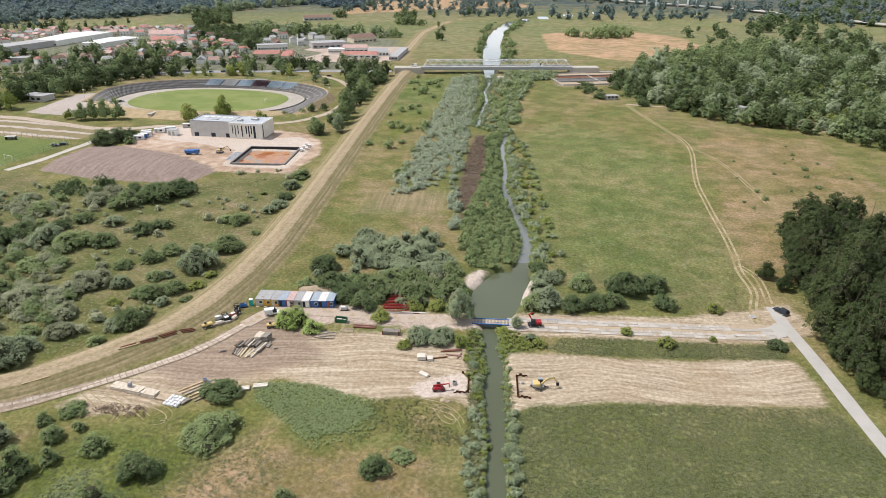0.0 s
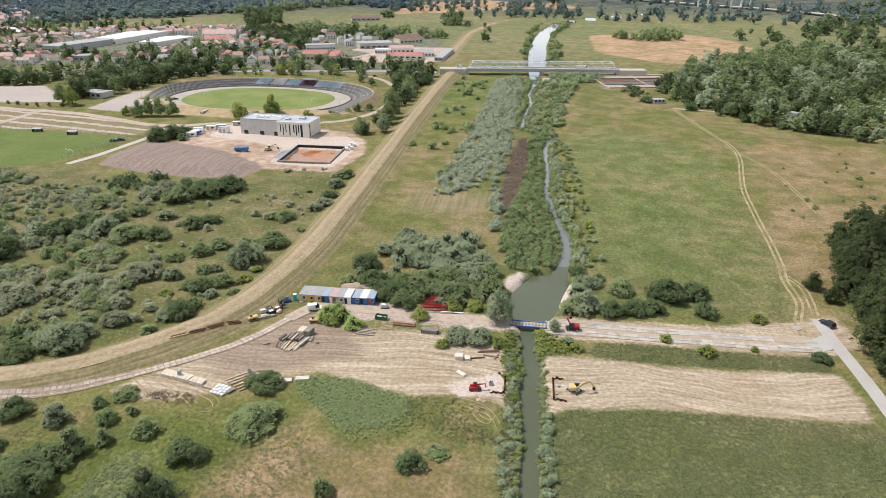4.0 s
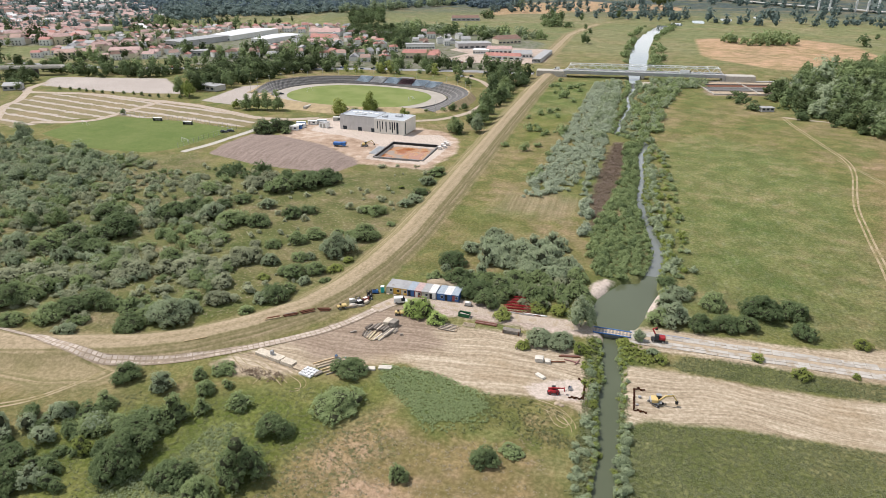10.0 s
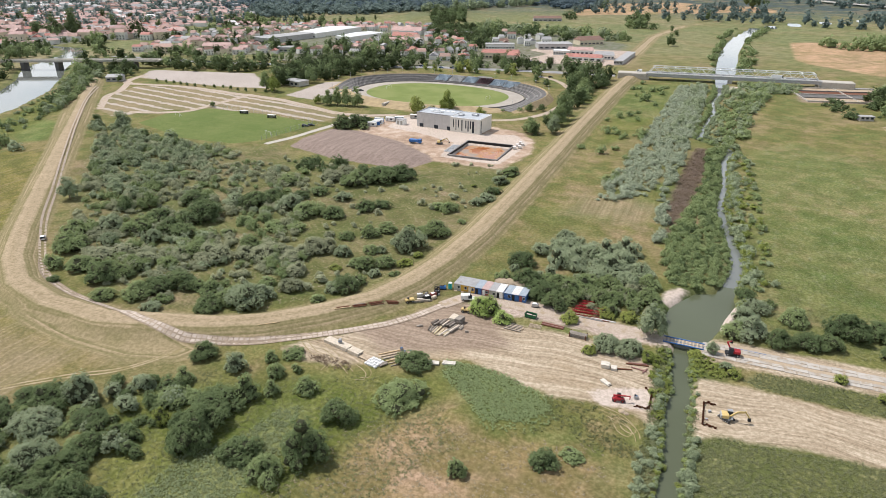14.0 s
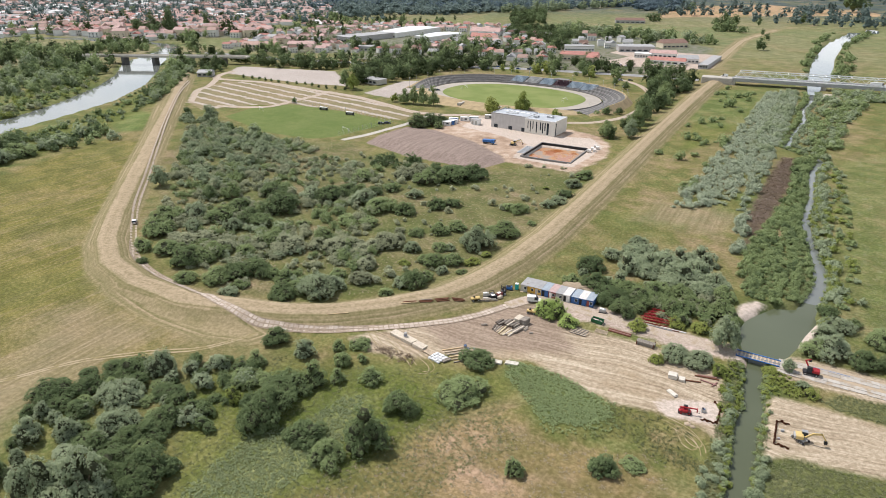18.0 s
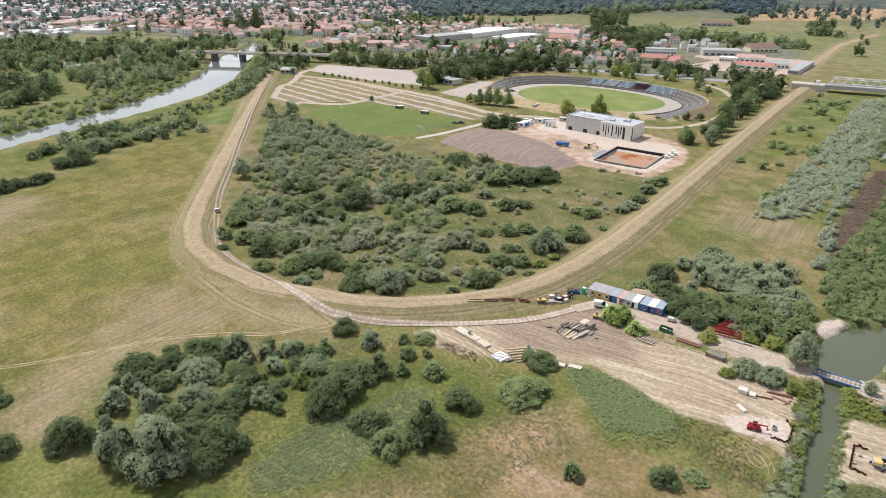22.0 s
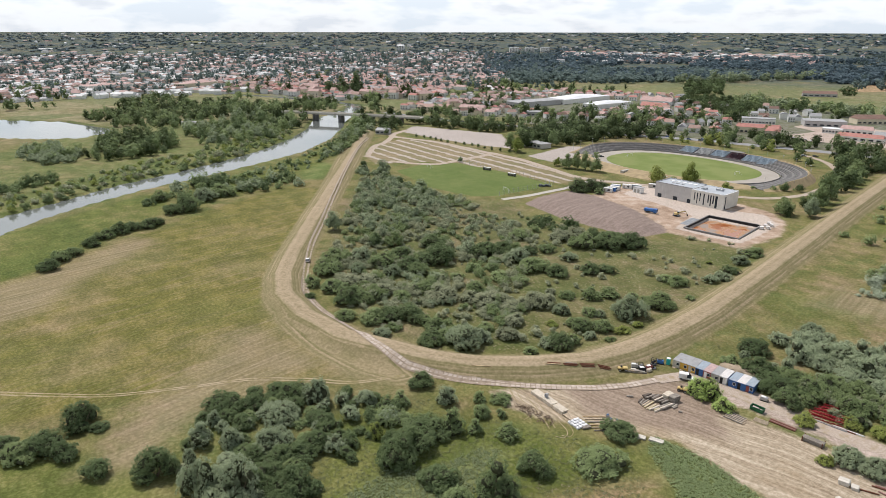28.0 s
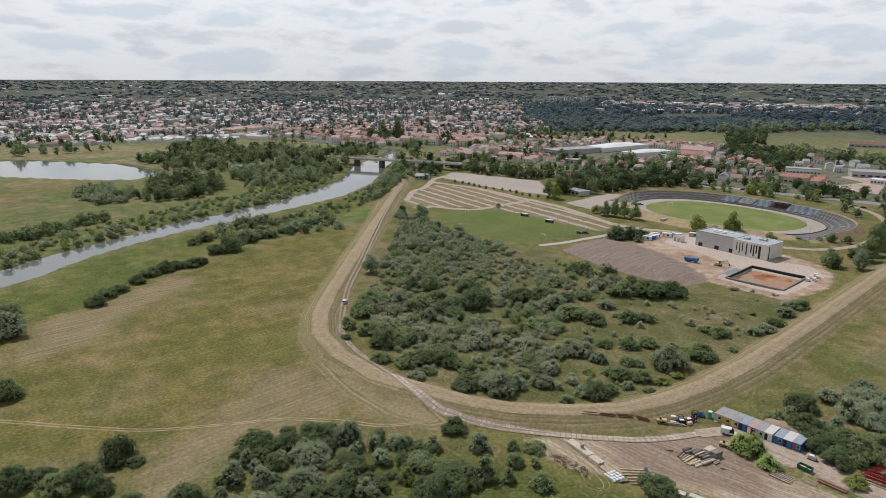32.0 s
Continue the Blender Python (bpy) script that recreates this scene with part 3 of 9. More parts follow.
    col = m.mix(m.math("MULTIPLY", m.step(b2, 0.48, 0.66), 0.42), col, (0.140, 0.152, 0.038))
    col = m.mix(m.math("MULTIPLY", mask("vivid", 5, 1.5, 0.3), 0.8), col, m.ramp(v, (0.38, (0.085, 0.150, 0.028)), (0.62, (0.140, 0.185, 0.045))))
    col = m.mix(m.math("MULTIPLY", mask("lush", 5, 1.5, 0.4), 0.78), col, m.ramp(v, (0.36, (0.070, 0.108, 0.016)), (0.52, (0.108, 0.140, 0.024)), (0.66, (0.158, 0.166, 0.042))))
    col = m.mix(m.math("MULTIPLY", mask("green", 6, 1.5, 0.6), 0.72), col, m.ramp(v, (0.36, (0.098, 0.142, 0.032)), (0.52, (0.142, 0.168, 0.047)), (0.66, (0.205, 0.186, 0.070))))
    col = m.mix(m.math("MULTIPLY", mask("inner", 5, 1.6, 0.6), 0.74), col, m.ramp(v, (0.38, (0.092, 0.116, 0.032)), (0.52, (0.136, 0.142, 0.048)), (0.66, (0.205, 0.172, 0.086))))
    wisp = m.noise(0.30, 7, 0.78, m.mapped((1.0, 0.55, 1.0), 12))
    col = m.mix(m.math("MULTIPLY", m.math("MULTIPLY", m.step(wisp, 0.50, 0.66), mask("green", 6, 1.5, 0.6)), 0.45), col, (0.205, 0.222, 0.112))
    col = m.mix(m.math("MULTIPLY", m.math("MULTIPLY", m.step(wisp, 0.46, 0.34), mask("green", 6, 1.5, 0.6)), 0.35), col, (0.066, 0.088, 0.024))
    # tussocks and tufts everywhere
    n5, n6 = m.noise(0.38, 4, 0.7), m.noise(1.9, 4, 0.75)
    col = m.mix(m.math("MULTIPLY", m.step(n3, 0.52, 0.72), 0.22), col, (0.290, 0.240, 0.125))
    col = m.mix(m.math("MULTIPLY", m.step(n5, 0.50, 0.34), 0.14), col, (0.085, 0.095, 0.034))
    col = m.mix(m.math("MULTIPLY", m.step(n6, 0.44, 0.30), 0.24), col, (0.062, 0.066, 0.030))
    col = m.mix(m.step(grain, 0.42, 0.58), m.mix(1.0, col, (0.90, 0.88, 0.86), "MULTIPLY"), m.mix(1.0, col, (1.12, 1.09, 1.12), "MULTIPLY"))
    col = m.mix(1.0, col, (1.0, 1.0, 1.12), "MULTIPLY")
    col = m.mix(m.math("MULTIPLY", mask("palereed", 4.0, 1.4), 0.7), col, m.ramp(grain, (0.35, (0.128, 0.154, 0.056)), (0.65, (0.190, 0.218, 0.086))))
    col = m.mix(m.math("MULTIPLY", mask("freshreed", 3.5, 1.4), 0.75), col, m.ramp(grain, (0.35, (0.090, 0.128, 0.040)), (0.65, (0.150, 0.200, 0.068))))
    clump = m.noise(0.085, 5, 0.62, m.mapped((1, 1, 1), 15))
    col = m.mix(m.step(clump, 0.40, 0.62), m.mix(1.0, col, (0.80, 0.84, 0.76), "MULTIPLY"), m.mix(1.0, col, (1.16, 1.12, 1.16), "MULTIPLY"))
    hay_v = m.math("ADD", m.math("MULTIPLY", lane, 0.55), m.math("MULTIPLY", lane3, 0.2))
    hay_v = m.math("ADD", hay_v, m.math("MULTIPLY", grain, 0.25))
    straw = m.ramp(hay_v, (0.38, (0.222, 0.170, 0.106)), (0.49, (0.358, 0.294, 0.192)), (0.60, (0.515, 0.442, 0.310)))
    straw = m.mix(m.step(n1, 0.52, 0.72), straw, (0.300, 0.225, 0.125))
    col = m.mix(m.math("MULTIPLY", mask("patch", 9, 1.6, 0.5), 0.65), col, m.ramp(lane2, (0.36, (0.215, 0.172, 0.094)), (0.64, (0.345, 0.275, 0.170))))
    col = m.mix(mask("straw", 1.4, 0.5), col, straw)
    stripe = m.noise(0.9, 3, 0.6, m.along(m.attr("dike"), m.math("MULTIPLY", n1, 3.0)))
    dk_v = m.math("ADD", m.math("MULTIPLY", stripe, 0.55), m.math("ADD", m.math("MULTIPLY", v, 0.25), m.math("MULTIPLY", grain, 0.2)))
    dk = m.ramp(dk_v, (0.38, (0.155, 0.146, 0.058)), (0.50, (0.235, 0.200, 0.098)), (0.62, (0.350, 0.280, 0.165)))
    col = m.mix(mask("dike", 1.6, 0.35), col, dk)
    top = m.math("ADD", m.attr("dike"), m.math("MULTIPLY", edge, 0.14))
    col = m.mix(m.math("MULTIPLY", m.step(top, 4.8, 6.8), 0.75), col, m.ramp(dk_v, (0.40, (0.310, 0.245, 0.145)), (0.60, (0.460, 0.370, 0.240))))
    col = m.mix(m.math("MULTIPLY", mask("soil", 3.0, 1.2), 0.85), col, m.ramp(hay_v, (0.36, (0.180, 0.132, 0.090)), (0.62, (0.325, 0.255, 0.180))))
    furrow = m.noise(0.55, 3, 0.5, m.mapped((1.0, 0.10, 1.0), 20))
    heap = m.ramp(m.math("ADD", m.math("MULTIPLY", furrow, 0.7), m.math("MULTIPLY", grain, 0.3)), (0.36, (0.205, 0.160, 0.124)), (0.64, (0.285, 0.226, 0.178)))
    col = m.mix(mask("heap", 0.8, 0.35), col, heap)
    park_row = m.math("SINE", m.math("MULTIPLY", m.attr("rows"), 1.0))
    park = m.mix(m.step(m.math("ADD", park_row, m.math("MULTIPLY", m.math("SUBTRACT", n2, 0.5), 2.4)), 0.40, 0.80), m.ramp(v, (0.4, (0.190, 0.172, 0.082)), (0.6, (0.260, 0.210, 0.115))), (0.420, 0.370, 0.295))
    col = m.mix(mask("park", 0.8, 0.3), col, park)
    col = m.mix(mask("site", 2.0, 0.8), col, m.ramp(m.math("ADD", m.math("MULTIPLY", n1, 0.4), m.math("MULTIPLY", n2, 0.6)), (0.36, (0.270, 0.190, 0.120)), (0.50, (0.400, 0.300, 0.205)), (0.64, (0.520, 0.430, 0.320))))
    col = m.mix(mask("lot", 1.5, 0.5), col, m.ramp(m.math("ADD", m.math("MULTIPLY", v, 0.5), m.math("MULTIPLY", grain, 0.5)), (0.38, (0.345, 0.305, 0.248)), (0.60, (0.450, 0.405, 0.338))))
    col = m.mix(m.math("MULTIPLY", mask("town", 8, 1.0), 0.8), col, m.ramp(n2, (0.40, (0.100, 0.120, 0.062)), (0.60, (0.205, 0.200, 0.160))))
    col = m.mix(mask("pale", 1.0, 0.45), col, m.ramp(m.math("ADD", m.math("MULTIPLY", v, 0.5), m.math("MULTIPLY", grain, 0.5)), (0.38, (0.440, 0.375, 0.290)), (0.60, (0.540, 0.470, 0.375))))
    col = m.mix(mask("roadside", 1.6, 0.8), col, m.ramp(m.math("ADD", m.math("MULTIPLY", v, 0.5), m.math("MULTIPLY", grain, 0.5)), (0.38, (0.330, 0.265, 0.195)), (0.60, (0.500, 0.420, 0.330))))
    col = m.mix(m.math("MULTIPLY", mask("brash", 2.6, 1.3), 0.85), col, m.ramp(grain, (0.35, (0.105, 0.076, 0.062)), (0.65, (0.190, 0.142, 0.118))))
    col = m.mix(mask("turf", 0.8, 0.2), col, m.ramp(v, (0.4, (0.105, 0.148, 0.036)), (0.6, (0.145, 0.178, 0.052))))
    col = m.mix(m.step(grain, 0.42, 0.58), m.mix(1.0, col, (0.88, 0.88, 0.88), "MULTIPLY"), m.mix(1.0, col, (1.14, 1.13, 1.18), "MULTIPLY"))
    return m.done(m.mix(1.0, col, (1.0, 0.99, 1.05), "MULTIPLY"), 0.95, 0, m.bump(grain, 0.30, 0.7), 0.15)


# rows of the grass car park run along its length
pa = radians(-12)
rows_at = ground_me.attributes.new("rows", "FLOAT", "POINT")
rows_at.data.foreach_set("value", ((-(GX + 350) * math.sin(pa) + (GY - 390) * math.cos(pa)) * 2 * math.pi / 12.5).astype(np.float32).ravel())
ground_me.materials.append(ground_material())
ground = tagged(new("ground", ground_me), "wide river meadow of green and dry mown grass, a dike and yards", "ground", kind="structure")


def sheet(name, x0, x1, y0, y1, z, mat, label):
    me = quick_mesh(name, [(x0, y0, z), (x1, y0, z), (x1, y1, z), (x0, y1, z)], [(0, 1, 2, 3)], mat)
    return tagged(new(name, me), label, "water", kind="structure")


sheet("water_canal", -12, 30, -90, 214, -1.25, CANAL, "murky green water of a narrow canal and pond")
sheet("water_brook", -12, 450, 214, 1640, -1.25, RIVER, "pale narrow brook reflecting the sky")
sheet("water_river", -690, -280, -260, 640, -1.25, RIVER, "wide calm grey river between green banks")
sheet("water_lake", -1000, -691, 30, 640, -1.25, RIVER, "calm lake reflecting the pale sky")


# ---- helpers for things ----
def thing(name, x=0.0, y=0.0, z=0.0, turn=0.0, label="", category="", group="", kind=""):
    ob = new(name)
    ob.matrix_world = pose(x, y, z, 0, 0, turn)
    return tagged(ob, label, category, group, kind)


def part(name, bm, mat, parent, label=""):
    if isinstance(bm, bpy.types.Mesh):
        me = bm
    else:
        me = bpy.data.meshes.new(name)
        bm.to_mesh(me)
        bm.free()
    if mat and not me.materials:
        me.materials.append(mat)
    ob = new(name, me)
    ob.parent = parent
    return tagged(ob, label)


def boxes(*dims, bevel=0.0):
    """One bmesh of boxes (x0, x1, y0, y1, z0, z1), with bevelled edges."""
    bm = bmesh.new()
    for x0, x1, y0, y1, z0, z1 in dims:
        bmesh.ops.create_cube(bm, size=1, matrix=Matrix.Translation(((x0 + x1) / 2, (y0 + y1) / 2, (z0 + z1) / 2)) @ Matrix.Diagonal((x1 - x0, y1 - y0, z1 - z0, 1)))
    if bevel:
        bmesh.ops.bevel(bm, geom=list(bm.edges), offset=bevel, segments=1, affect="EDGES")
    return bm


def rod(a, b, r, bm=None, sides=8, r2=None):
    bm = bm or bmesh.new()
    a, b = Vector(a), Vector(b)
    q = (b - a).to_track_quat("Z", "Y").to_matrix().to_4x4()
    bmesh.ops.create_cone(bm, cap_ends=True, segments=sides, radius1=r, radius2=r if r2 is None else r2, depth=(b - a).length, matrix=Matrix.Translation((a + b) / 2) @ q)
    return bm


def ribbon(name, line, width, mat, label, lift=0.1, cross=4, step=2.0, category="road"):
    """A road strip laid on the ground along a smooth line."""
    pts = [Vector(p[:2]) for p in line]
    fine = []
    for i in range(len(pts) - 1):
        p0, p1, p2, p3 = pts[max(i - 1, 0)], pts[i], pts[i + 1], pts[min(i + 2, len(pts) - 1)]
        n = max(1, int((p2 - p1).length / step))
        for k in range(n):
            t = k / n
            fine.append(0.5 * ((2 * p1) + (p2 - p0) * t + (2 * p0 - 5 * p1 + 4 * p2 - p3) * t * t + (3 * p1 - p0 - 3 * p2 + p3) * t ** 3))
    fine.append(pts[-1])
    v = []
    for i, p in enumerate(fine):
        d = (fine[min(i + 1, len(fine) - 1)] - fine[max(i - 1, 0)]).normalized()
        side = Vector((-d.y, d.x))
        wob = 1 + 0.10 * noise.noise(Vector((p.x * 0.12, p.y * 0.12, 3)))
        for k in range(cross + 1):
            v.append(p + side * width * wob * (k / cross - 0.5))
    v = np.array([(p.x, p.y) for p in v])
    z = height(v[:, 0], v[:, 1]) + lift
    f = [(i * (cross + 1) + k, i * (cross + 1) + k + 1, (i + 1) * (cross + 1) + k + 1, (i + 1) * (cross + 1) + k) for i in range(len(fine) - 1) for k in range(cross)]
    ob = new(name, quick_mesh(name, np.c_[v, z], f, mat, True))
    return tagged(ob, label, category, kind="structure"), fine


TRACKMAT = Mat("rutted_track")
_a = TRACKMAT.noise(0.35, 5)
_b = TRACKMAT.noise(3.0, 3)
TRACKMAT = TRACKMAT.done(TRACKMAT.mix(TRACKMAT.step(_a, 0.5, 0.7), TRACKMAT.ramp(_b, (0.35, (0.34, 0.275, 0.22)), (0.65, (0.50, 0.42, 0.345))), (0.33, 0.26, 0.165)), 0.95)
RUT = Mat("faint_rut")
_a = RUT.noise(0.22, 5, 0.65)
RUT = RUT.done(RUT.mix(RUT.step(_a, 0.40, 0.60), RUT.ramp(RUT.noise(2.5, 3), (0.35, (0.225, 0.185, 0.085)), (0.65, (0.290, 0.240, 0.120))), (0.390, 0.315, 0.205)), 0.95)

for off in (-0.85, 0.85):
    ribbon("track_rut", [(x + off * 0.7, y + off * 0.7) for x, y in TRACK[16:]], 0.8, TRACKMAT, "pale wheel rut of the dike track", 0.12, 2)
ribbon("road_stadium", [(-205, 405), (-165, 410), (-125, 424), (-106, 462), (-107, 530), (-126, 580), (-150, 606)], 5.0, TRACKMAT, "pale gravel path round the stadium", 0.12)
ribbon("road_dike_track", TRACK[:3], 4.6, TRACKMAT, "pale dusty end of the dike track", 0.12)
ribbon("road_dike_track", TRACK[2:17], 3.0, plain("trodden_brown_soil", (0.300, 0.238, 0.178), 0.95, scale=0.5, vary=0.4), "brown soil bed of the plate track along the dike", 0.13)
ribbon("road_yard", [(-60, 174), (-45, 171.5), (-30, 170.5), (-14, 169.3), (-1, 168.6)], 4.6, TRACKMAT, "pale worn work road past the site huts", 0.08)
ribbon("road_slab_bed", [(9, 168.6), (36, 168.6), (69, 168.0), (88, 168)], 8.6, DIRT, "dusty bed of a temporary slab road", 0.07)
ribbon("road_east", [(93, 184), (92.5, 176), (92.5, 168), (92.6, 158), (92.6, 146), (92.5, 132), (92.5, 116), (93, 90), (94, 50)], 3.9, ASPHALT, "narrow pale asphalt lane", 0.10)
ribbon("road_junction", [(84, 167.6), (88, 168.5), (92, 172)], 6.0, ASPHALT, "pale asphalt apron at the lane's end", 0.12)
FIELD_TRACK = [(85, 173), (86.5, 182), (91, 194), (92, 210), (95, 224), (98, 246), (102, 280), (107, 313), (119, 362), (122, 388), (118, 421), (111, 467), (109, 497)]
for off in (-0.95, 0.95):
    ribbon("track_rut", [(x + off, y) for x, y in FIELD_TRACK], 0.85, RUT, "bare sandy wheel rut of a field track", 0.05, 2)
for off in (-0.9, 0.9):
    ribbon("track_rut", [(93 + off, 186), (95 + off, 196), (96 + off, 206), (93.5 + off, 214)], 0.7, RUT, "bare sandy wheel rut of a field track", 0.05, 2)
    ribbon("track_rut", [(-225, 5 + off), (-203, 24 + off), (-189, 36 + off), (-178, 48 + off), (-169, 62 + off), (-160, 76 + off), (-148, 88 + off), (-136, 97 + off), (-127, 112 + off)], 0.6, RUT, "bare sandy wheel rut of a field track", 0.05, 2)
TYRE_MARKS = [[(-13, 130), (-9, 129), (-6, 127.2), (-3.8, 124.4), (-4.6, 122.4), (-7, 123.4), (-7.9, 125), (-9.4, 128)], [(-11, 128.5), (-7.5, 127), (-5.2, 126), (-3.2, 123.6), (-2.6, 121.5)],
              [(-79.5, 124.6), (-75, 122.6), (-72.8, 120.7), (-72.4, 118.4), (-74.5, 117.6)], [(-98, 128), (-94, 125.2), (-91.3, 123.8), (-87.5, 123.6), (-85.4, 121), (-85.2, 117.8)], [(-100.1, 129), (-95, 128.4), (-90.3, 127.3), (-84, 124), (-77.7, 119.3)]]
for line in TYRE_MARKS:
    for off in (-0.7, 0.7):
        ribbon("track_rut", [(x + off * 0.6, y + off) for x, y in line], 0.24, RUT, "pale tyre mark curving through the grass", 0.05, 2, 1.0)
for off in (-0.8, 0.8):
    ribbon("track_rut", [(118.5 + off, 390), (122.7 + off, 374), (128.1 + off, 353), (129.9 + off, 325), (129.9 + off, 298), (129.2 + off, 280)], 0.5, RUT, "faint wheel rut through dry meadow", 0.05, 2)
ribbon("road_lot_top", [(-505, 470), (-486, 432), (-428, 436), (-366, 428), (-315, 420), (-244, 396), (-205, 405)], 7, TRACKMAT, "pale gravel road beside the car park", 0.12)
ribbon("road_lot_side", [(-486, 432), (-462, 400), (-452, 378), (-418, 340)], 6, TRACKMAT, "pale gravel road beside the car park", 0.12)
ribbon("road_lot_cross", [(-389, 340), (-355, 356), (-351, 390), (-350, 430)], 6, TRACKMAT, "pale gravel road across the car park", 0.12)
ribbon("road_pitch", [(-243, 305), (-236, 330), (-231, 366), (-232, 395)], 4.4, CONCRETE, "pale concrete road between pitch and building site", 0.14)
ribbon("road_main", [(-640, 560), (-560, 555), (-480, 565), (-394, 585), (-332, 602), (-277, 618), (-223, 628), (-150, 636), (-88, 640)], 13, DARKROAD, "grey main road lined with cars", 0.15)
ribbon("road_main_east", [(100, 642), (140, 650), (230, 640), (330, 600), (460, 560)], 12, DARKROAD, "grey main road between trees", 0.15)
ribbon("road_highway", [(200, 1900), (252, 1822), (419, 1619), (527, 1487), (609, 1285), (653, 1149), (700, 1000)], 24, ASPHALT, "pale distant motorway", 4.0, 3, 20)
ribbon("road_wood", [(109, 497), (121, 491), (140, 487), (165, 472), (195, 442), (240, 400)], 3.2, TRACKMAT, "pale path along the wood's edge", 0.08)


# ---- plants ----
def unit_rows(rng, n):
    v = rng.normal(size=(n, 3))
    return v / np.linalg.norm(v, axis=1)[:, None]


OCT_V = np.array([(1, 0, 0), (-1, 0, 0), (0, 1, 0), (0, -1, 0), (0, 0, 1), (0, 0, -1)], float)
OCT_F = np.array([(0, 2, 4), (2, 1, 4), (1, 3, 4), (3, 0, 4), (2, 0, 5), (1, 2, 5), (3, 1, 5), (0, 3, 5)])


def split_ball(v, f):
    mids = np.concatenate([(v[f[:, a]] + v[f[:, b]]) / 2 for a, b in ((0, 1), (1, 2), (2, 0))])
    mids /= np.linalg.norm(mids, axis=1)[:, None]
    n, m = len(v), len(f)
    a, b, c = n + np.arange(m), n + m + np.arange(m), n + 2 * m + np.arange(m)
    return np.concatenate([v, mids]), np.concatenate([np.stack([f[:, 0], a, c], 1), np.stack([a, f[:, 1], b], 1), np.stack([c, b, f[:, 2]], 1), np.stack([a, b, c], 1)])


BALL_V, BALL_F = split_ball(OCT_V, OCT_F)


def crown(seed, n, size, lobes=9, tall=0.8, low=0.02, spread=0.58, droop=0.0, core=0.80, fine_core=True, fat=1.0):
    """Leaf sprays on boughs over a cluster of lobes about one metre in radius: vertices and triangles."""
    rng = np.random.default_rng(seed)
    ang = rng.uniform(0, 2 * np.pi, lobes) + np.arange(lobes) * 2.4
    rad = spread * (1 + 0.012 * max(0, lobes - 9)) * np.sqrt(rng.uniform(0.05, 1, lobes))
    rad[0] = 0.1
    lr = rng.uniform(0.30, 0.56, lobes) * (9 / max(9, lobes)) ** 0.4 * fat
    lz = low + lr * 0.6 + rng.uniform(0, 1, lobes) * (1 - rad / 0.75).clip(0.15, 1) * tall * 1.35
    c = np.stack([np.cos(ang) * rad, np.sin(ang) * rad, lz], 1)
    high = np.array((1, 1, 0.5 + 0.5 * min(1.6, tall)))
    # boughs: small tufts spread over the lobes
    sub = int(np.clip(n / 9, lobes * 3, lobes * 26))
    which = rng.integers(0, lobes, sub * 2)
    d = unit_rows(rng, sub * 2)
    d[:, 2] = np.where(d[:, 2] < -0.35, -d[:, 2], d[:, 2])
    p = c[which] + d * (lr[which] * rng.uniform(0.74, 1.12, sub * 2))[:, None] * high
    gap = np.linalg.norm((p[:, None] - c[None]) / high, axis=2) / lr[None]
    gap[np.arange(len(p)), which] = 9
    ok = (gap.min(1) > 0.84) & (p[:, 2] > 0.0)
    tuft, out = p[ok][:sub], d[ok][:sub]
    tr = lr[which][ok][:sub] * rng.uniform(0.55, 1.25, len(tuft)) * 1.15 / math.sqrt(max(1.0, sub / lobes / 2.4))
    # leaves: one small triangle each, on and in the tufts
    m = n * 2
    w = rng.integers(0, len(tuft), m)
    e = unit_rows(rng, m) + out[w] * 0.75 + np.array([0, 0, 0.30])
    e /= np.linalg.norm(e, axis=1)[:, None]
    q = tuft[w] + e * (tr[w] * rng.uniform(0.45, 1.12, m))[:, None]
    q[:, 2] = np.maximum(q[:, 2], 0.01)
    nrm = e * 0.9 + 0.36 * unit_rows(rng, m) + np.array([0, 0, 0.60])
    nrm /= np.linalg.norm(nrm, axis=1)[:, None]
    t = np.cross(nrm, unit_rows(rng, m) + np.array([0, 0, droop * 2]))
    t /= np.linalg.norm(t, axis=1)[:, None] + 1e-9
    b = np.cross(nrm, t)
    s = size * 0.76 * rng.uniform(0.5, 1.5, m)[:, None]
    v = np.stack([q - t * s * 0.45 - b * s * 0.35, q + t * s * 0.45 - b * s * 0.30, q + b * s * 0.70 + nrm * s * 0.18], 1).reshape(-1, 3)
    cv, cf, k = [v], [np.arange(m * 3).reshape(-1, 3)], m * 3
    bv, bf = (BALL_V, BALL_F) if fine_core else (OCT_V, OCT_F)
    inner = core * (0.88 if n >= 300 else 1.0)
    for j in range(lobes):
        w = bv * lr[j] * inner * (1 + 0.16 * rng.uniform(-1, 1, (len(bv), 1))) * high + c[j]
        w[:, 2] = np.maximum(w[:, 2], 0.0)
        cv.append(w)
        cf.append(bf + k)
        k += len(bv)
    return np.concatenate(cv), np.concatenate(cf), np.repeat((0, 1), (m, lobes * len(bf)))


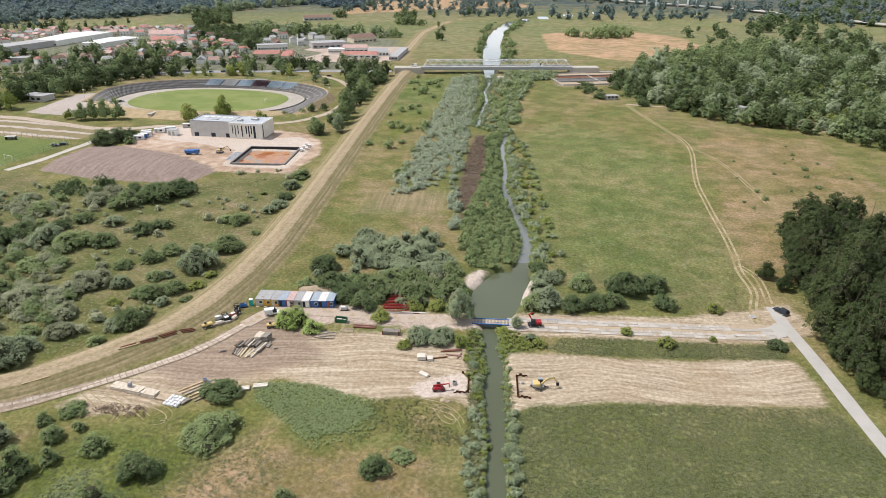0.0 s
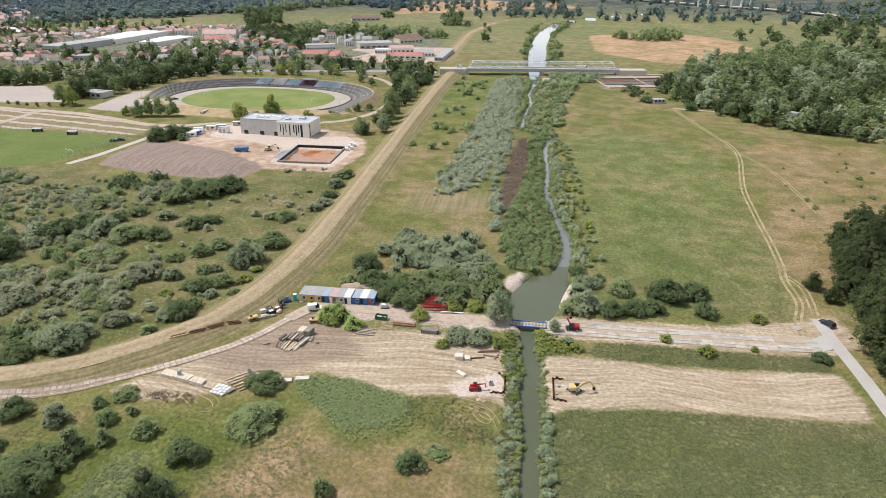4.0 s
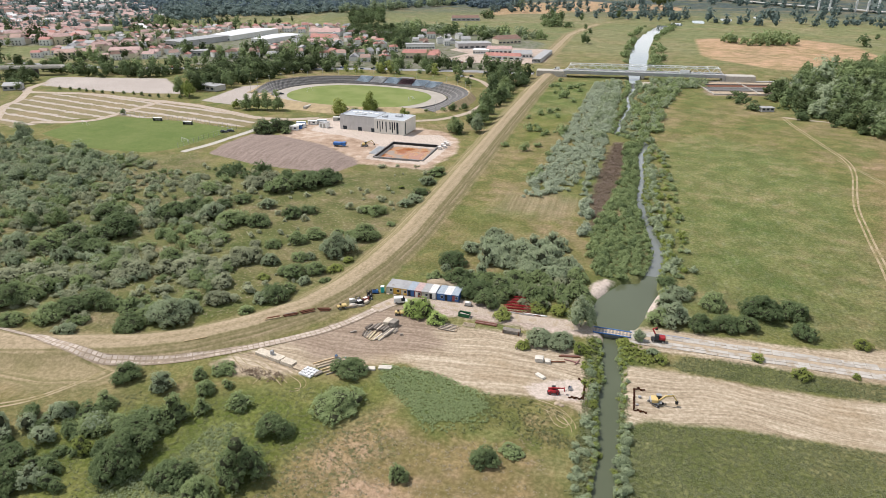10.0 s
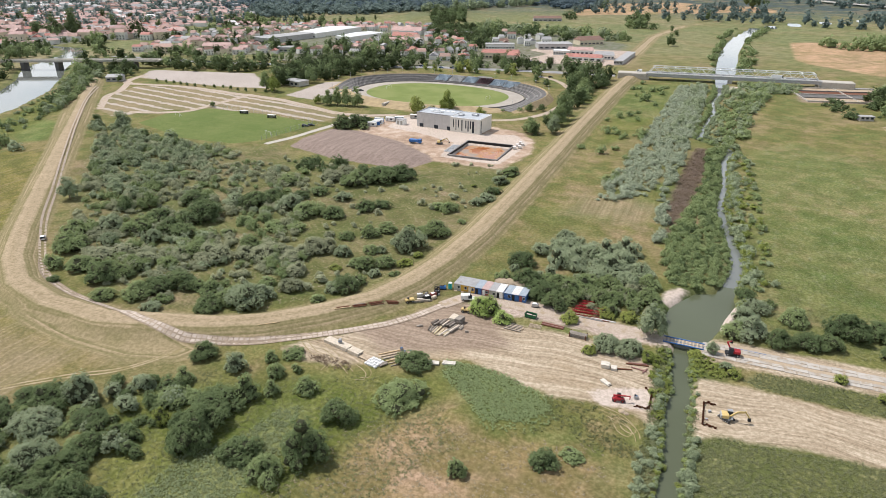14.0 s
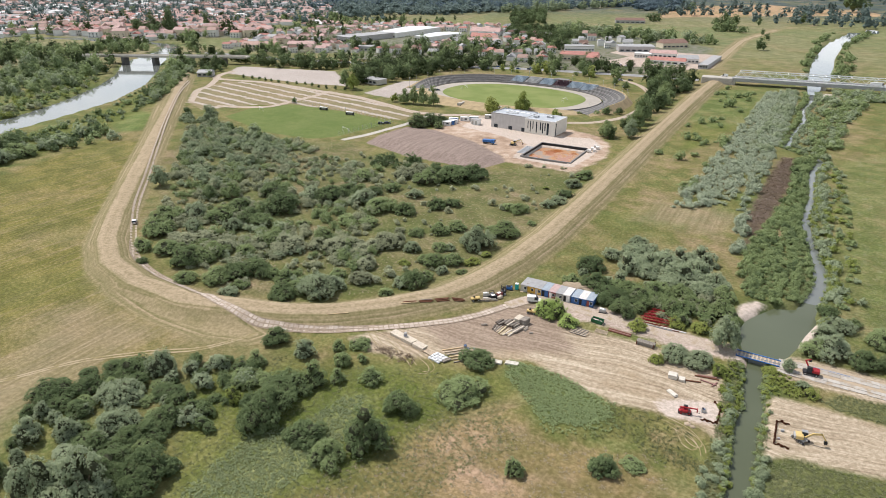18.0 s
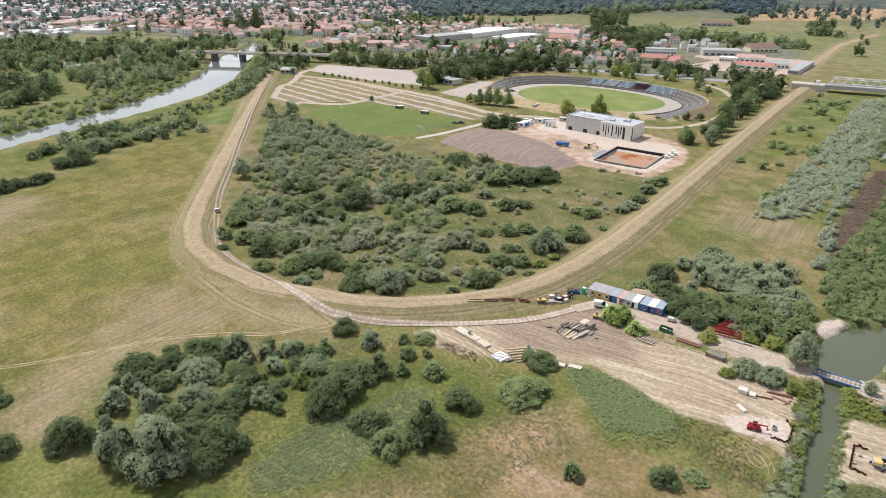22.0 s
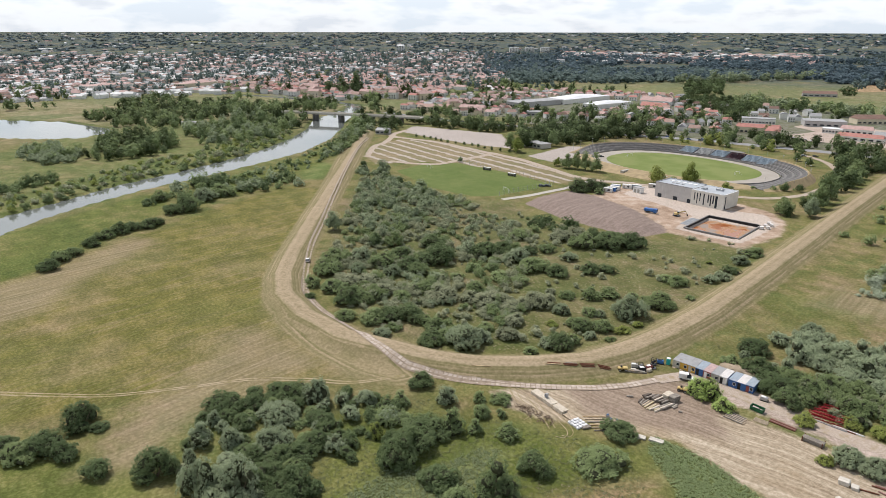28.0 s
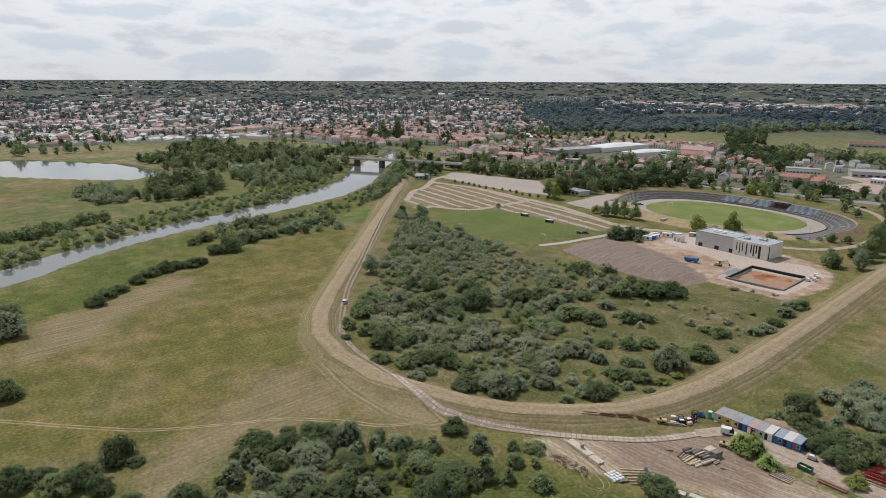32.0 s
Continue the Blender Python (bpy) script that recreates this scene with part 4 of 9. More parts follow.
def stems(name, kind, seed, tall):
    rng = random.Random(seed)
    bm = bmesh.new()
    if kind == "trunk":
        bend = Vector((rng.uniform(-0.06, 0.06), rng.uniform(-0.06, 0.06), tall * 0.55))
        rod((0, 0, -0.05), bend, 0.055, bm, 7, 0.035)
        for k in range(5):
            a = k * 1.26 + rng.random()
            rod(bend * rng.uniform(0.55, 1.0), (math.cos(a) * 0.42, math.sin(a) * 0.42, tall * rng.uniform(0.75, 1.2)), 0.028, bm, 5, 0.008)
    else:
        for k in range(6):
            a = k * 1.05 + rng.random()
            rod((0.06 * math.cos(a), 0.06 * math.sin(a), -0.04), (math.cos(a) * 0.45, math.sin(a) * 0.45, tall * rng.uniform(0.5, 0.95)), 0.028, bm, 5, 0.008)
    me = bpy.data.meshes.new(name)
    bm.to_mesh(me)
    bm.free()
    me.materials.append(BARK)
    return me


PLANT = {}


def plant(kind, size_class, form, variant):
    """A template's meshes: stems and crown, radius one metre."""
    key = (kind, size_class, form, variant)
    if key not in PLANT:
        seed = hash((ord(kind), size_class, len(form), variant)) % 9999
        big = size_class
        n, size = ((640, 0.155), (2100, 0.086), (4800, 0.056))[big]
        if form == "shrub":
            v, f, inner = crown(seed, n, size, 12 + 7 * big, 0.50 + 0.09 * variant, 0.0, droop=0.15 if kind == "s" else 0)
            st = stems("stems", "shrub", seed, 0.8)
        elif form == "tall":
            v, f, inner = crown(seed, n, size, 14 + 8 * big, 0.85 + 0.12 * variant, 0.0, droop=0.15 if kind == "s" else 0)
            st = stems("stems", "shrub", seed, 1.2)
        elif form == "tree":
            v, f, inner = crown(seed, n, size, 15 + 7 * big, 1.15 + 0.13 * variant, 0.22, 0.54)
            st = stems("trunk", "trunk", seed, 1.3)
        else:
            v, f, inner = crown(seed, n + 3000, size * 1.02, 34 + 5 * big, 2.2 + 0.2 * variant, 0.15, 0.54, core=0.62, fat=1.35)
            st = stems("trunk", "trunk", seed, 2.3)
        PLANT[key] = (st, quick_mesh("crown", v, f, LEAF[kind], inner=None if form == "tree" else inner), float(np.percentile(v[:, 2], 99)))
    return PLANT[key]


NAMES = {"s": ("willow_shrub", "silvery grey-green willow shrub in the meadow grass"), "d": ("dark_shrub", "dense dark green rounded shrub in rough grass"), "m": ("shrub", "mid-green leafy shrub in dry meadow grass"),
         "y": ("sallow_bush", "bright yellow-green sallow bush"), "l": ("young_shrub", "fresh light green young shrub in the grass"), "o": ("olive_shrub", "dull olive scrub bush in dry grass"), "p": ("poplar_tree", "tall dark green poplar with a bare lower trunk")}
VARIANT = [0]


def grow(x, y, r, kind, form="shrub", group="", label="", name="", tall=1.0, rise=0.0):
    VARIANT[0] += 1
    k = VARIANT[0]
    big = 0 if r < 2.0 else (1 if r < 4.5 else 2)
    if math.hypot(x, y) > 240:
        big = max(0, big - 1)
    st, cr, top = plant(kind, big, form, k % 4)
    if rise:
        tall = rise / top
    nm, lb = NAMES[kind]
    if form == "tree":
        nm, lb = {"s": ("willow_tree", "silvery willow tree with a short trunk"), "d": ("broadleaf_tree", "dark green broadleaf tree with a full crown"), "m": ("broadleaf_tree", "mid-green broadleaf tree with a full crown"), "l": ("young_tree", "light green young tree with a slim trunk")}.get(kind, (nm, lb))
    ob = new(name or nm)
    rr = random.Random(k)
    sc = Matrix.Diagonal((r * rr.uniform(0.92, 1.08), r * rr.uniform(0.92, 1.08), r * tall * rr.uniform(0.85, 1.1), 1))
    ob.matrix_world = Matrix.Translation((x, y, float(height(x, y)) - 0.1)) @ pose(0, 0, 0, 0, 0, k * 77) @ sc
    tagged(ob, label or lb, "shrub" if form in ("shrub", "tall") else "tree", group)
    part("stem" if form in ("shrub", "tall") else "trunk", st, None, ob)
    part("crown", cr, None, ob)
    return ob


SHRUBS = [
    # yard
    [(-57, 189, 3.0, 'm'), (-54, 203, 5.0, 'd'), (-55, 197, 2.0, 's'), (-44, 231, 4.3, 's'), (-48, 189, 5.1, 'd'), (-41, 182, 5.1, 'd'), (-35, 176, 4.5, 'd'), (-32, 186, 5.1, 'd'), (-42, 180, 3.5, 'd'), (-21, 196, 4.3, 'm'), (-21, 182, 3.5, 'm'), (-19, 176, 2.5, 'l'), (-12, 176, 2.7, 'l'), (-9, 201, 4.3, 'm'), (-8, 189, 3.6, 'm'), (-29, 169, 2.9, 'l'), (-16, 158, 4.1, 's'), (-10, 158, 4.1, 's'), (-4, 156, 2.2, 'l'), (-20, 154, 2.0, 'l'), (-38, 191, 4.2, 'm'), (-28, 196, 3.7, 'm')],
    # east bank
    [(21, 205, 3.3, 'd'), (24, 198, 4.2, 's'), (28, 202, 2.2, 'm'), (21, 190, 3.8, 's'), (22, 180.5, 5.0, 's'), (18, 179, 4.0, 'm'), (30, 179, 4.5, 'd'), (38, 181, 4.5, 'd'), (43, 182, 4.1, 'd'), (35, 194, 4.8, 'm'), (49, 192, 6.4, 'd'), (58, 194, 4.8, 'd'), (59, 182, 3.6, 'd'), (74, 180, 2.3, 'l'), (44, 165, 1.7, 'l'), (54, 159, 2.3, 'l'), (68, 163, 1.2, 'l'), (85, 160, 2.8, 'd'), (16, 160, 1.8, 's'), (18, 157, 1.8, 'l')],
    # flood meadow
    [(-415, 190, 7.8, 'd'), (-377, 174, 7.1, 's'), (-381, 188, 8.3, 'm'), (-362, 155, 7.7, 'd'), (-363, 146, 5.8, 'd'), (-397, 154, 5.8, 'm'), (-311, 65, 5.1, 'd'), (-319, 73, 4.6, 'm'), (-324, 80, 4.3, 'd'), (-333, 91, 4.4, 'd'), (-342, 100, 4.9, 'm'), (-344, 109, 5.0, 'd'), (-346, 117, 4.7, 'd'), (-344, 125, 5.1, 'd'), (-346, 130, 4.4, 'd'), (-294, 27, 7.7, 's'), (-233, 17, 4.8, 'm'), (-174, 14, 4.3, 'd'), (-176, 8, 5.3, 'd'), (-166, 21, 5.1, 'd'), (-171, 32, 5.3, 'd'), (-167, 16, 4.6, 'm'), (-159, 24, 3.6, 'd'), (-322, 32, 6.4, 'm')],
    # grove
    [(-134.5, 83.5, 3.7, 's', 1.74), (-141.8, 80.3, 5.2, 'd', 0.82), (-147.4, 77.8, 3.9, 'd', 0.75), (-152.4, 73.9, 2.5, 'd', 0.62), (-125.4, 77.2, 4.5, 'd', 0.69), (-151, 63.1, 6.1, 'd', 0.62), (-145.3, 56.8, 2.3, 's', 1.75), (-139.1, 62.5, 3.6, 'd', 1.02), (-137.6, 63.4, 1.8, 's', 1.75), (-141.4, 57.7, 1.8, 's', 1.75), (-135.2, 70.8, 6.3, 's', 0.78), (-145, 69.7, 4.3, 'd', 0.78), (-148.9, 55.8, 2.4, 'd', 1.32), (-139.9, 50.5, 3.6, 's', 1.62), (-132.8, 55.4, 3.2, 's', 1.75), (-125.2, 62.9, 5.3, 's', 0.99), (-127, 56.2, 3.9, 'd', 0.65), (-117.1, 70.6, 4.3, 'd', 1.08), (-116.4, 64.8, 4.9, 'd', 0.88)],
    # grove
    [(-118.8, 60.9, 3.8, 'd', 0.96), (-134.4, 44.7, 2, 's', 1.75), (-140.6, 47.5, 1.6, 'm', 1.58), (-120.2, 40.9, 5.3, 's', 1.75), (-110.8, 44.5, 6.8, 's', 1.75), (-127.8, 51.4, 3.4, 's', 0.62), (-116.6, 55.2, 5.2, 'd', 0.62), (-106, 55.9, 6.1, 'd', 1.08), (-104.5, 51.2, 4.5, 'd', 1.05), (-135.3, 36.7, 5.1, 'd', 1.19), (-104.2, 59.7, 2.9, 'd', 0.72), (-132.4, 41.6, 1.5, 'o', 1.57), (-166.1, 34.8, 2.7, 'd', 0.73), (-146.6, 27.1, 3.6, 'd', 1.2), (-111.7, 48.9, 4.3, 'd', 1.5)],
    # lower meadow
    [(-119.3, 110.3, 3.8, 'd', 1), (-107.6, 109.4, 3.2, 's', 1.75), (-116.3, 99.1, 2.7, 'm', 1.42), (-113.1, 91.4, 4.5, 'm', 0.74), (-109.5, 84, 2.2, 'l', 1.75), (-109.3, 94.2, 2.9, 'm', 0.7), (-103.4, 85.2, 3.4, 'd', 0.96), (-97.2, 80.9, 5.6, 'd', 1.07), (-98.7, 86.4, 6.1, 'd', 1.03), (-100.6, 93.8, 6.2, 'd', 0.62), (-96.8, 99.9, 3.5, 'm', 1.75), (-84.3, 82.3, 5.1, 'd', 0.71), (-75.2, 78.8, 4.4, 'm', 1.02), (-70.6, 86.9, 5.8, 'd', 1.75), (-70.3, 101.9, 4.5, 'd', 1.18), (-59.8, 113.8, 6.3, 'm', 0.62), (-63.2, 129.3, 5.6, 'd', 0.62), (-83.5, 107.8, 3.1, 'm', 1.41), (-91.5, 103.7, 2.2, 'm', 1.75)],
    # lower meadow
    [(-95.4, 110.5, 2.6, 'm', 1.24), (-96.1, 120.7, 3.4, 'm', 0.62), (-100.8, 116, 2, 'm', 1.59), (-91.2, 114.2, 1.6, 'm', 1.58), (-126.6, 91.4, 1.3, 'm', 1.44), (-37.6, 95.1, 2.4, 'm', 1.5), (-20.9, 105.4, 3.3, 'd', 1.16), (-15.5, 109.8, 2.8, 'm', 0.62)],
    # inner scrub
    [(-218.7, 150, 6.6, 'm'), (-228.8, 162.7, 5.9, 'm'), (-208.9, 135.4, 3.4, 'm'), (-199.8, 127.3, 2.3, 'd'), (-221.2, 163, 3.1, 'o'), (-220.4, 170.3, 4.8, 's'), (-208, 158.7, 3.5, 's'), (-197.4, 155, 3.9, 'o'), (-207.7, 173.9, 6.2, 'm'), (-194.8, 167, 4, 's'), (-195.6, 177.8, 5.6, 'd'), (-187.9, 177, 5, 'd'), (-210.4, 187.1, 5.4, 'd'), (-192.2, 194.2, 8.4, 'd'), (-199.7, 147.9, 4.3, 'o'), (-199.5, 139.1, 5.2, 'm'), (-185, 135.4, 6.3, 'd'), (-181.8, 138.3, 5, 'm'), (-181.3, 146.6, 5, 'm'), (-181.3, 151.1, 4.2, 'o'), (-172.3, 151.6, 3.6, 'm'), (-174, 161.2, 4.2, 'o')],
    # inner scrub
    [(-169.2, 166, 5.6, 'm'), (-160, 162.7, 5.9, 'o'), (-174, 124.9, 3.8, 'm'), (-164.8, 131.4, 5.5, 'm'), (-161.2, 136.4, 5.1, 'd'), (-156.4, 140.3, 5.5, 'd'), (-152.7, 124.4, 3.2, 's'), (-154.1, 131, 2.9, 'm'), (-149.8, 142.4, 2.9, 'm'), (-144.1, 142.2, 4.1, 'm'), (-136.7, 132.8, 5.1, 'd'), (-135.1, 138.2, 4.3, 'm'), (-128.1, 140.5, 6.6, 's'), (-125.5, 145.1, 4.3, 's'), (-154, 176.4, 5.1, 'm'), (-150.2, 168.3, 4.5, 'o'), (-143.7, 171, 5.8, 'o'), (-140.4, 175.8, 4.9, 'o'), (-134, 172.8, 3.9, 'o'), (-132.3, 177.8, 4.4, 'o'), (-128.8, 184.5, 5.4, 'o'), (-118.2, 184.5, 3.1, 's')],
    # inner scrub
    [(-171.4, 184.3, 2.9, 'm'), (-157.1, 195.5, 3.9, 'm'), (-149, 198.9, 3.9, 'm'), (-168.3, 203.8, 3.6, 'm'), (-173.1, 197.7, 3.5, 'm'), (-207.5, 206.9, 6.7, 'd'), (-190.5, 212.3, 4.9, 's'), (-182.3, 214.9, 6.5, 'd'), (-165.7, 219.5, 5.8, 's'), (-153, 215.2, 6.6, 'm'), (-142.5, 217.7, 5, 'd'), (-149.6, 238.3, 3.8, 's'), (-133.5, 229.6, 4.6, 'd'), (-128.7, 236.4, 3.6, 'd'), (-119.9, 153.9, 4, 'o'), (-125.1, 164.3, 4.2, 'o'), (-130, 153.8, 2.9, 'm'), (-106.3, 158.6, 3.1, 's'), (-102.9, 160.6, 4.7, 'd'), (-107.9, 150.6, 2.3, 'm'), (-101.7, 166.1, 3.2, 'm'), (-114.4, 172.7, 2.1, 'l')],
    # inner scrub
    [(-106.6, 177.9, 4.6, 'm'), (-99.3, 173.6, 2.4, 's'), (-99.4, 182.2, 3.8, 'm'), (-92.9, 176.6, 2, 'm'), (-93.2, 185.7, 2.9, 'l'), (-91.6, 193.8, 2.1, 'l'), (-98.1, 199.8, 6.6, 's'), (-109.5, 191.1, 3.5, 'm'), (-106.3, 192.1, 2.2, 's'), (-94.1, 216.5, 6, 'm'), (-100.2, 216, 2.8, 'm'), (-124.8, 199, 3.2, 'm'), (-117.7, 205, 4.2, 'm'), (-113.3, 211.3, 3.8, 'm'), (-132.6, 198.3, 2.3, 'o'), (-98.6, 242.9, 4.1, 'm'), (-104.6, 244.3, 3.1, 'm'), (-90.2, 256.2, 3.1, 's'), (-87.5, 260.8, 3.2, 's'), (-88, 272.7, 3.8, 'd'), (-89.5, 288, 4, 's'), (-89.5, 304.3, 4.8, 'm')],
    # inner scrub
    [(-106.4, 218, 1.9, 'm'), (-88.8, 232, 1.9, 'm'), (-99.8, 278.2, 1.4, 'l'), (-146, 270.4, 8.7, 'd'), (-139.8, 276.9, 7.6, 'd'), (-156.3, 259.7, 7.5, 'm'), (-163.8, 240.2, 3.9, 'd'), (-187.2, 248.8, 5.3, 'm'), (-170.8, 261.1, 5.9, 'o'), (-165.2, 268.6, 5.9, 'o'), (-180.1, 225.3, 5.5, 'd'), (-168.2, 232.1, 3.8, 'd')],
]
for row in SHRUBS:
    for x, y, r, kind, *rise in row:
        if float(wet_sd(x, y)) > 0.3:
            continue
        if rise:
            grow(x, y, r * 1.08, kind, "tall" if rise[0] > 1.25 else "shrub", "shrubs below the dike", rise=rise[0])
        elif area_sd(x, y, INNER) > -4:
            grow(x, y, r * 1.14, kind, "shrub", "shrubs inside the dike's bend", rise=1.05 if kind == "s" else 0.86)
        else:
            grow(x, y, r * 1.1, kind, "shrub", "meadow shrubs")

# the leaning willow beside the pond's bridge, and the trees round the site
grow(-5.0, 169.8, 4.3, "s", "tree", label="tall silvery willow tree beside the canal bridge", tall=1.35)
rng_g = random.Random(71)
for x, y in ((-147, 68), (-143, 73), (-136, 76), (-131, 79), (-128, 73), (-134, 69), (-141, 65), (-145, 61), (-133, 58), (-128, 63), (-122, 70), (-124, 57), (-118, 66), (-113, 61), (-113, 50), (-121, 48), (-128, 45)):
    grow(x, y, rng_g.uniform(2.3, 3.6), "mdm"[int(-x) % 3], "shrub", "shrubs below the dike", rise=rng_g.uniform(0.75, 1.0))
for x, y, r, up in ((-56.6, 164.6, 3.7, 1.35), (-53.4, 164.6, 3.6, 1.45), (-55.2, 162.4, 2.9, 1.2), (-47.8, 160.9, 3.2, 1.25), (-49.6, 163.4, 2.3, 1.1)):
    grow(x, y, r, "y", "tall", label="bright yellow-green sallow bush beside the yard", rise=up)
grow(12.0, 166.5, 2.0, "s", "tree", label="small grey willow tree beside the canal bridge")
TREES = [(-194, 417, 6.4, "l"), (-177, 433, 6.2, "l"), (-149, 425, 3.6, "l"), (-280, 420, 3.6, "l"), (-270, 419, 5.6, "m"), (-262, 420, 5.6, "m"), (-254, 421, 5.4, "m"), (-246, 423, 5.6, "m"), (-346, 379, 2.6, "d"), (-349, 450, 7, "m"), (-338, 446, 6, "l"),
         (-221, 358, 6.5, "d"), (-215, 366, 6.5, "d"), (-224, 366, 5.5, "d"), (-212, 374, 5.0, "d"), (-207, 362, 3.5, "m"), (-103, 393, 6.5, "m"), (-90, 397, 6, "s"), (-92, 420, 7, "m"), (-93, 437, 7, "d")]
for x, y, r, k in TREES:
    if y < 380 and x > -230:
        grow(x, y, r * 1.1, k, "tall", "trees by the stadium", "dense dark green bushy tree beside the soil heap", "bushy_tree", rise=1.15)
    else:
        grow(x, y, r, k, "tree", "trees by the stadium", tall=1.22 if y > 410 and r > 4 else 1.0)
TREES_B = [(-113, 460, 4.2, "d"), (-121, 455, 4.2, "d"), (-96, 478, 6, "d"), (-93, 498, 7, "d"), (-96, 520, 8, "m"), (-100, 548, 8.5, "m"), (-88, 572, 8, "d"), (-92, 590, 7, "d"), (-110, 575, 9, "m"), (-148, 575, 5, "d"), (-135, 560, 4.5, "d"), (-95, 452, 6, "m"), 
           (-377, 303, 4.5, "d"), (-351, 300, 6.5, "s"), (-230, 188, 3.8, "d"), (-234, 191, 3.2, "d"), (-224, 195, 4.6, "m"), (-267, 190, 5.5, "s"), (-874, 671, 15, "d"), (-858, 690, 15, "d"), (-886, 655, 13, "d")]
for x, y, r, k in TREES_B:
    grow(x, y, r * (0.74 if x > -160 and y > 390 else 1.0), k, "tree", "trees by the stadium")
rng_p = random.Random(5)
for k in range(33):
    # the tall poplar stand east of the lane
    u, w = k % 11, k // 11
    x, y = 103 + w * 11.0 + rng_p.uniform(-2.5, 2.5) + u * 1.6, 148 + u * 8.4 + rng_p.uniform(-3, 3)
    grow(x, y, rng_p.uniform(7.4, 9.0), "p", "column", "poplar stand")
for x, y, r in ((99.5, 141, 3.6), (101.5, 134, 4.2), (104, 126, 4.5), (99.5, 156, 3.2), (107, 118, 4.6), (112, 130, 5), (99, 205, 3.4), (101, 196, 3.0)):
    grow(x, y, r, "p", "tree", "poplar stand", "dark green young poplar at the edge of a stand", "poplar_tree")


def thicket(name, kind, spots, label, n=90, size=0.34, form="shrub", category="scrub", mat=None, fine_core=False):
    """Many plants of one kind, too many to count, joined into one mesh. spots: rows of x, y, radius."""
    if not len(spots):
        return None
    spots = np.asarray(spots, float)
    z = height(spots[:, 0], spots[:, 1]) - 0.15
    tall = {"shrub": 0.42, "tree": 1.2, "wood": 1.05, "column": 3.0, "blob": 0.30, "low": 0.6}[form]
    tmpl = [crown(900 + j, n, size, {"shrub": 5, "blob": 2}.get(form, 4 if n < 30 else 6), tall, 0.0 if form in ("shrub", "blob", "wood", "low") else 0.16, 0.55, core=0.86, fine_core=fine_core) for j in range(6)]
    vs, fs, ins, k = [], [], [], 0
    rng = np.random.default_rng(len(spots))
    for i, (x, y, r) in enumerate(spots):
        v, f, inner = tmpl[i % 6]
        a = rng.uniform(0, 6.28)
        ca, sa = math.cos(a), math.sin(a)
        w = np.stack([v[:, 0] * ca - v[:, 1] * sa, v[:, 0] * sa + v[:, 1] * ca, v[:, 2] * rng.uniform(0.8, 1.25) * {"blob": 0.34, "low": 0.75}.get(form, 1.0)], 1) * r + (x, y, z[i])
        vs.append(w)
        fs.append(f + k)
        ins.append(inner)
        k += len(v)
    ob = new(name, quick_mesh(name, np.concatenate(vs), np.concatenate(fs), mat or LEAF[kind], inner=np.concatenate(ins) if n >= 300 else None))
    return tagged(ob, label, category, kind="stuff")


def scatter(poly, count, rmin, rmax, seed, gaps=0.0, scale=0.03, keep=0.6):
    """Random spots inside an outline, off the water, thinned by broad gaps."""
    rng = np.random.default_rng(seed)
    xs, ys = [p[0] for p in poly], [p[1] for p in poly]
    pts = np.stack([rng.uniform(min(xs), max(xs), count * 6), rng.uniform(min(ys), max(ys), count * 6)], 1)
    sd = area_sd(pts[:, 0], pts[:, 1], poly)
    pts = pts[(sd > 0) & (wet_sd(pts[:, 0], pts[:, 1]) < -keep)]
    if gaps > 0:
        pts = np.array([p for p in pts if noise.noise(Vector((p[0] * scale, p[1] * scale, seed))) > gaps - 1])
    pts = pts[:count]
    return np.c_[pts, rng.uniform(rmin, rmax, len(pts)) * rng.choice([0.7, 1.0, 1.25], len(pts))]


def packed(poly, apart, rmin, rmax, seed, keep=1.0, thin=0.0):
    """Spots on a shaken grid that fill an outline, off the water."""
    rng = np.random.default_rng(seed)
    xs, ys = [p[0] for p in poly], [p[1] for p in poly]
    x, y = np.meshgrid(np.arange(min(xs), max(xs), apart), np.arange(min(ys), max(ys), apart))
    p = np.stack([x.ravel(), y.ravel()], 1)
    p = p + rng.uniform(-0.48, 0.48, p.shape) * apart
    p = p[(area_sd(p[:, 0], p[:, 1], poly) > 0) & (wet_sd(p[:, 0], p[:, 1]) < -keep)]
    p = p[rng.uniform(0, 1, len(p)) > thin]
    return np.c_[p, rng.uniform(rmin, rmax, len(p)) * rng.choice([0.75, 1.0, 1.0, 1.2], len(p))]


def woods(name, spots, label, mix="dm", n=100, size=0.30, form="wood", category="wood", mat=None, fine_core=False):
    """A mixed wood: its trees are shared out among leaf kinds."""
    for j, k in enumerate(mix):
        thicket(name, k, spots[j::len(mix)], {"d": "dark green ", "m": "mid-green ", "s": "grey-green ", "l": "light green ", "o": "olive ", "p": "deep green "}[k] + label, n, size, form, category, mat, fine_core)


# scrub inside the dike's bend
WEST_SCRUB = [(-128, 140), (-160, 128), (-200, 140), (-225, 155), (-258, 186), (-300, 228), (-346, 276), (-372, 300), (-350, 296), (-300, 290), (-262, 288), (-230, 270), (-190, 268), (-170, 240), (-150, 200), (-125, 170)]
thicket("scrub_thicket", "o", scatter(WEST_SCRUB, 700, 1.2, 2.6, 11, 0.90, 0.045), "dense dull olive scrub in dry grass", 175, 0.215)
thicket("scrub_thicket", "m", scatter(WEST_SCRUB, 320, 1.3, 2.8, 12, 0.95, 0.05), "dense mid-green scrub in dry grass", 175, 0.215)
thicket("willow_scrub", "s", scatter(WEST_SCRUB, 110, 1.5, 2.6, 14, 1.0, 0.05), "silvery willow scrub in dry grass", 175, 0.215)
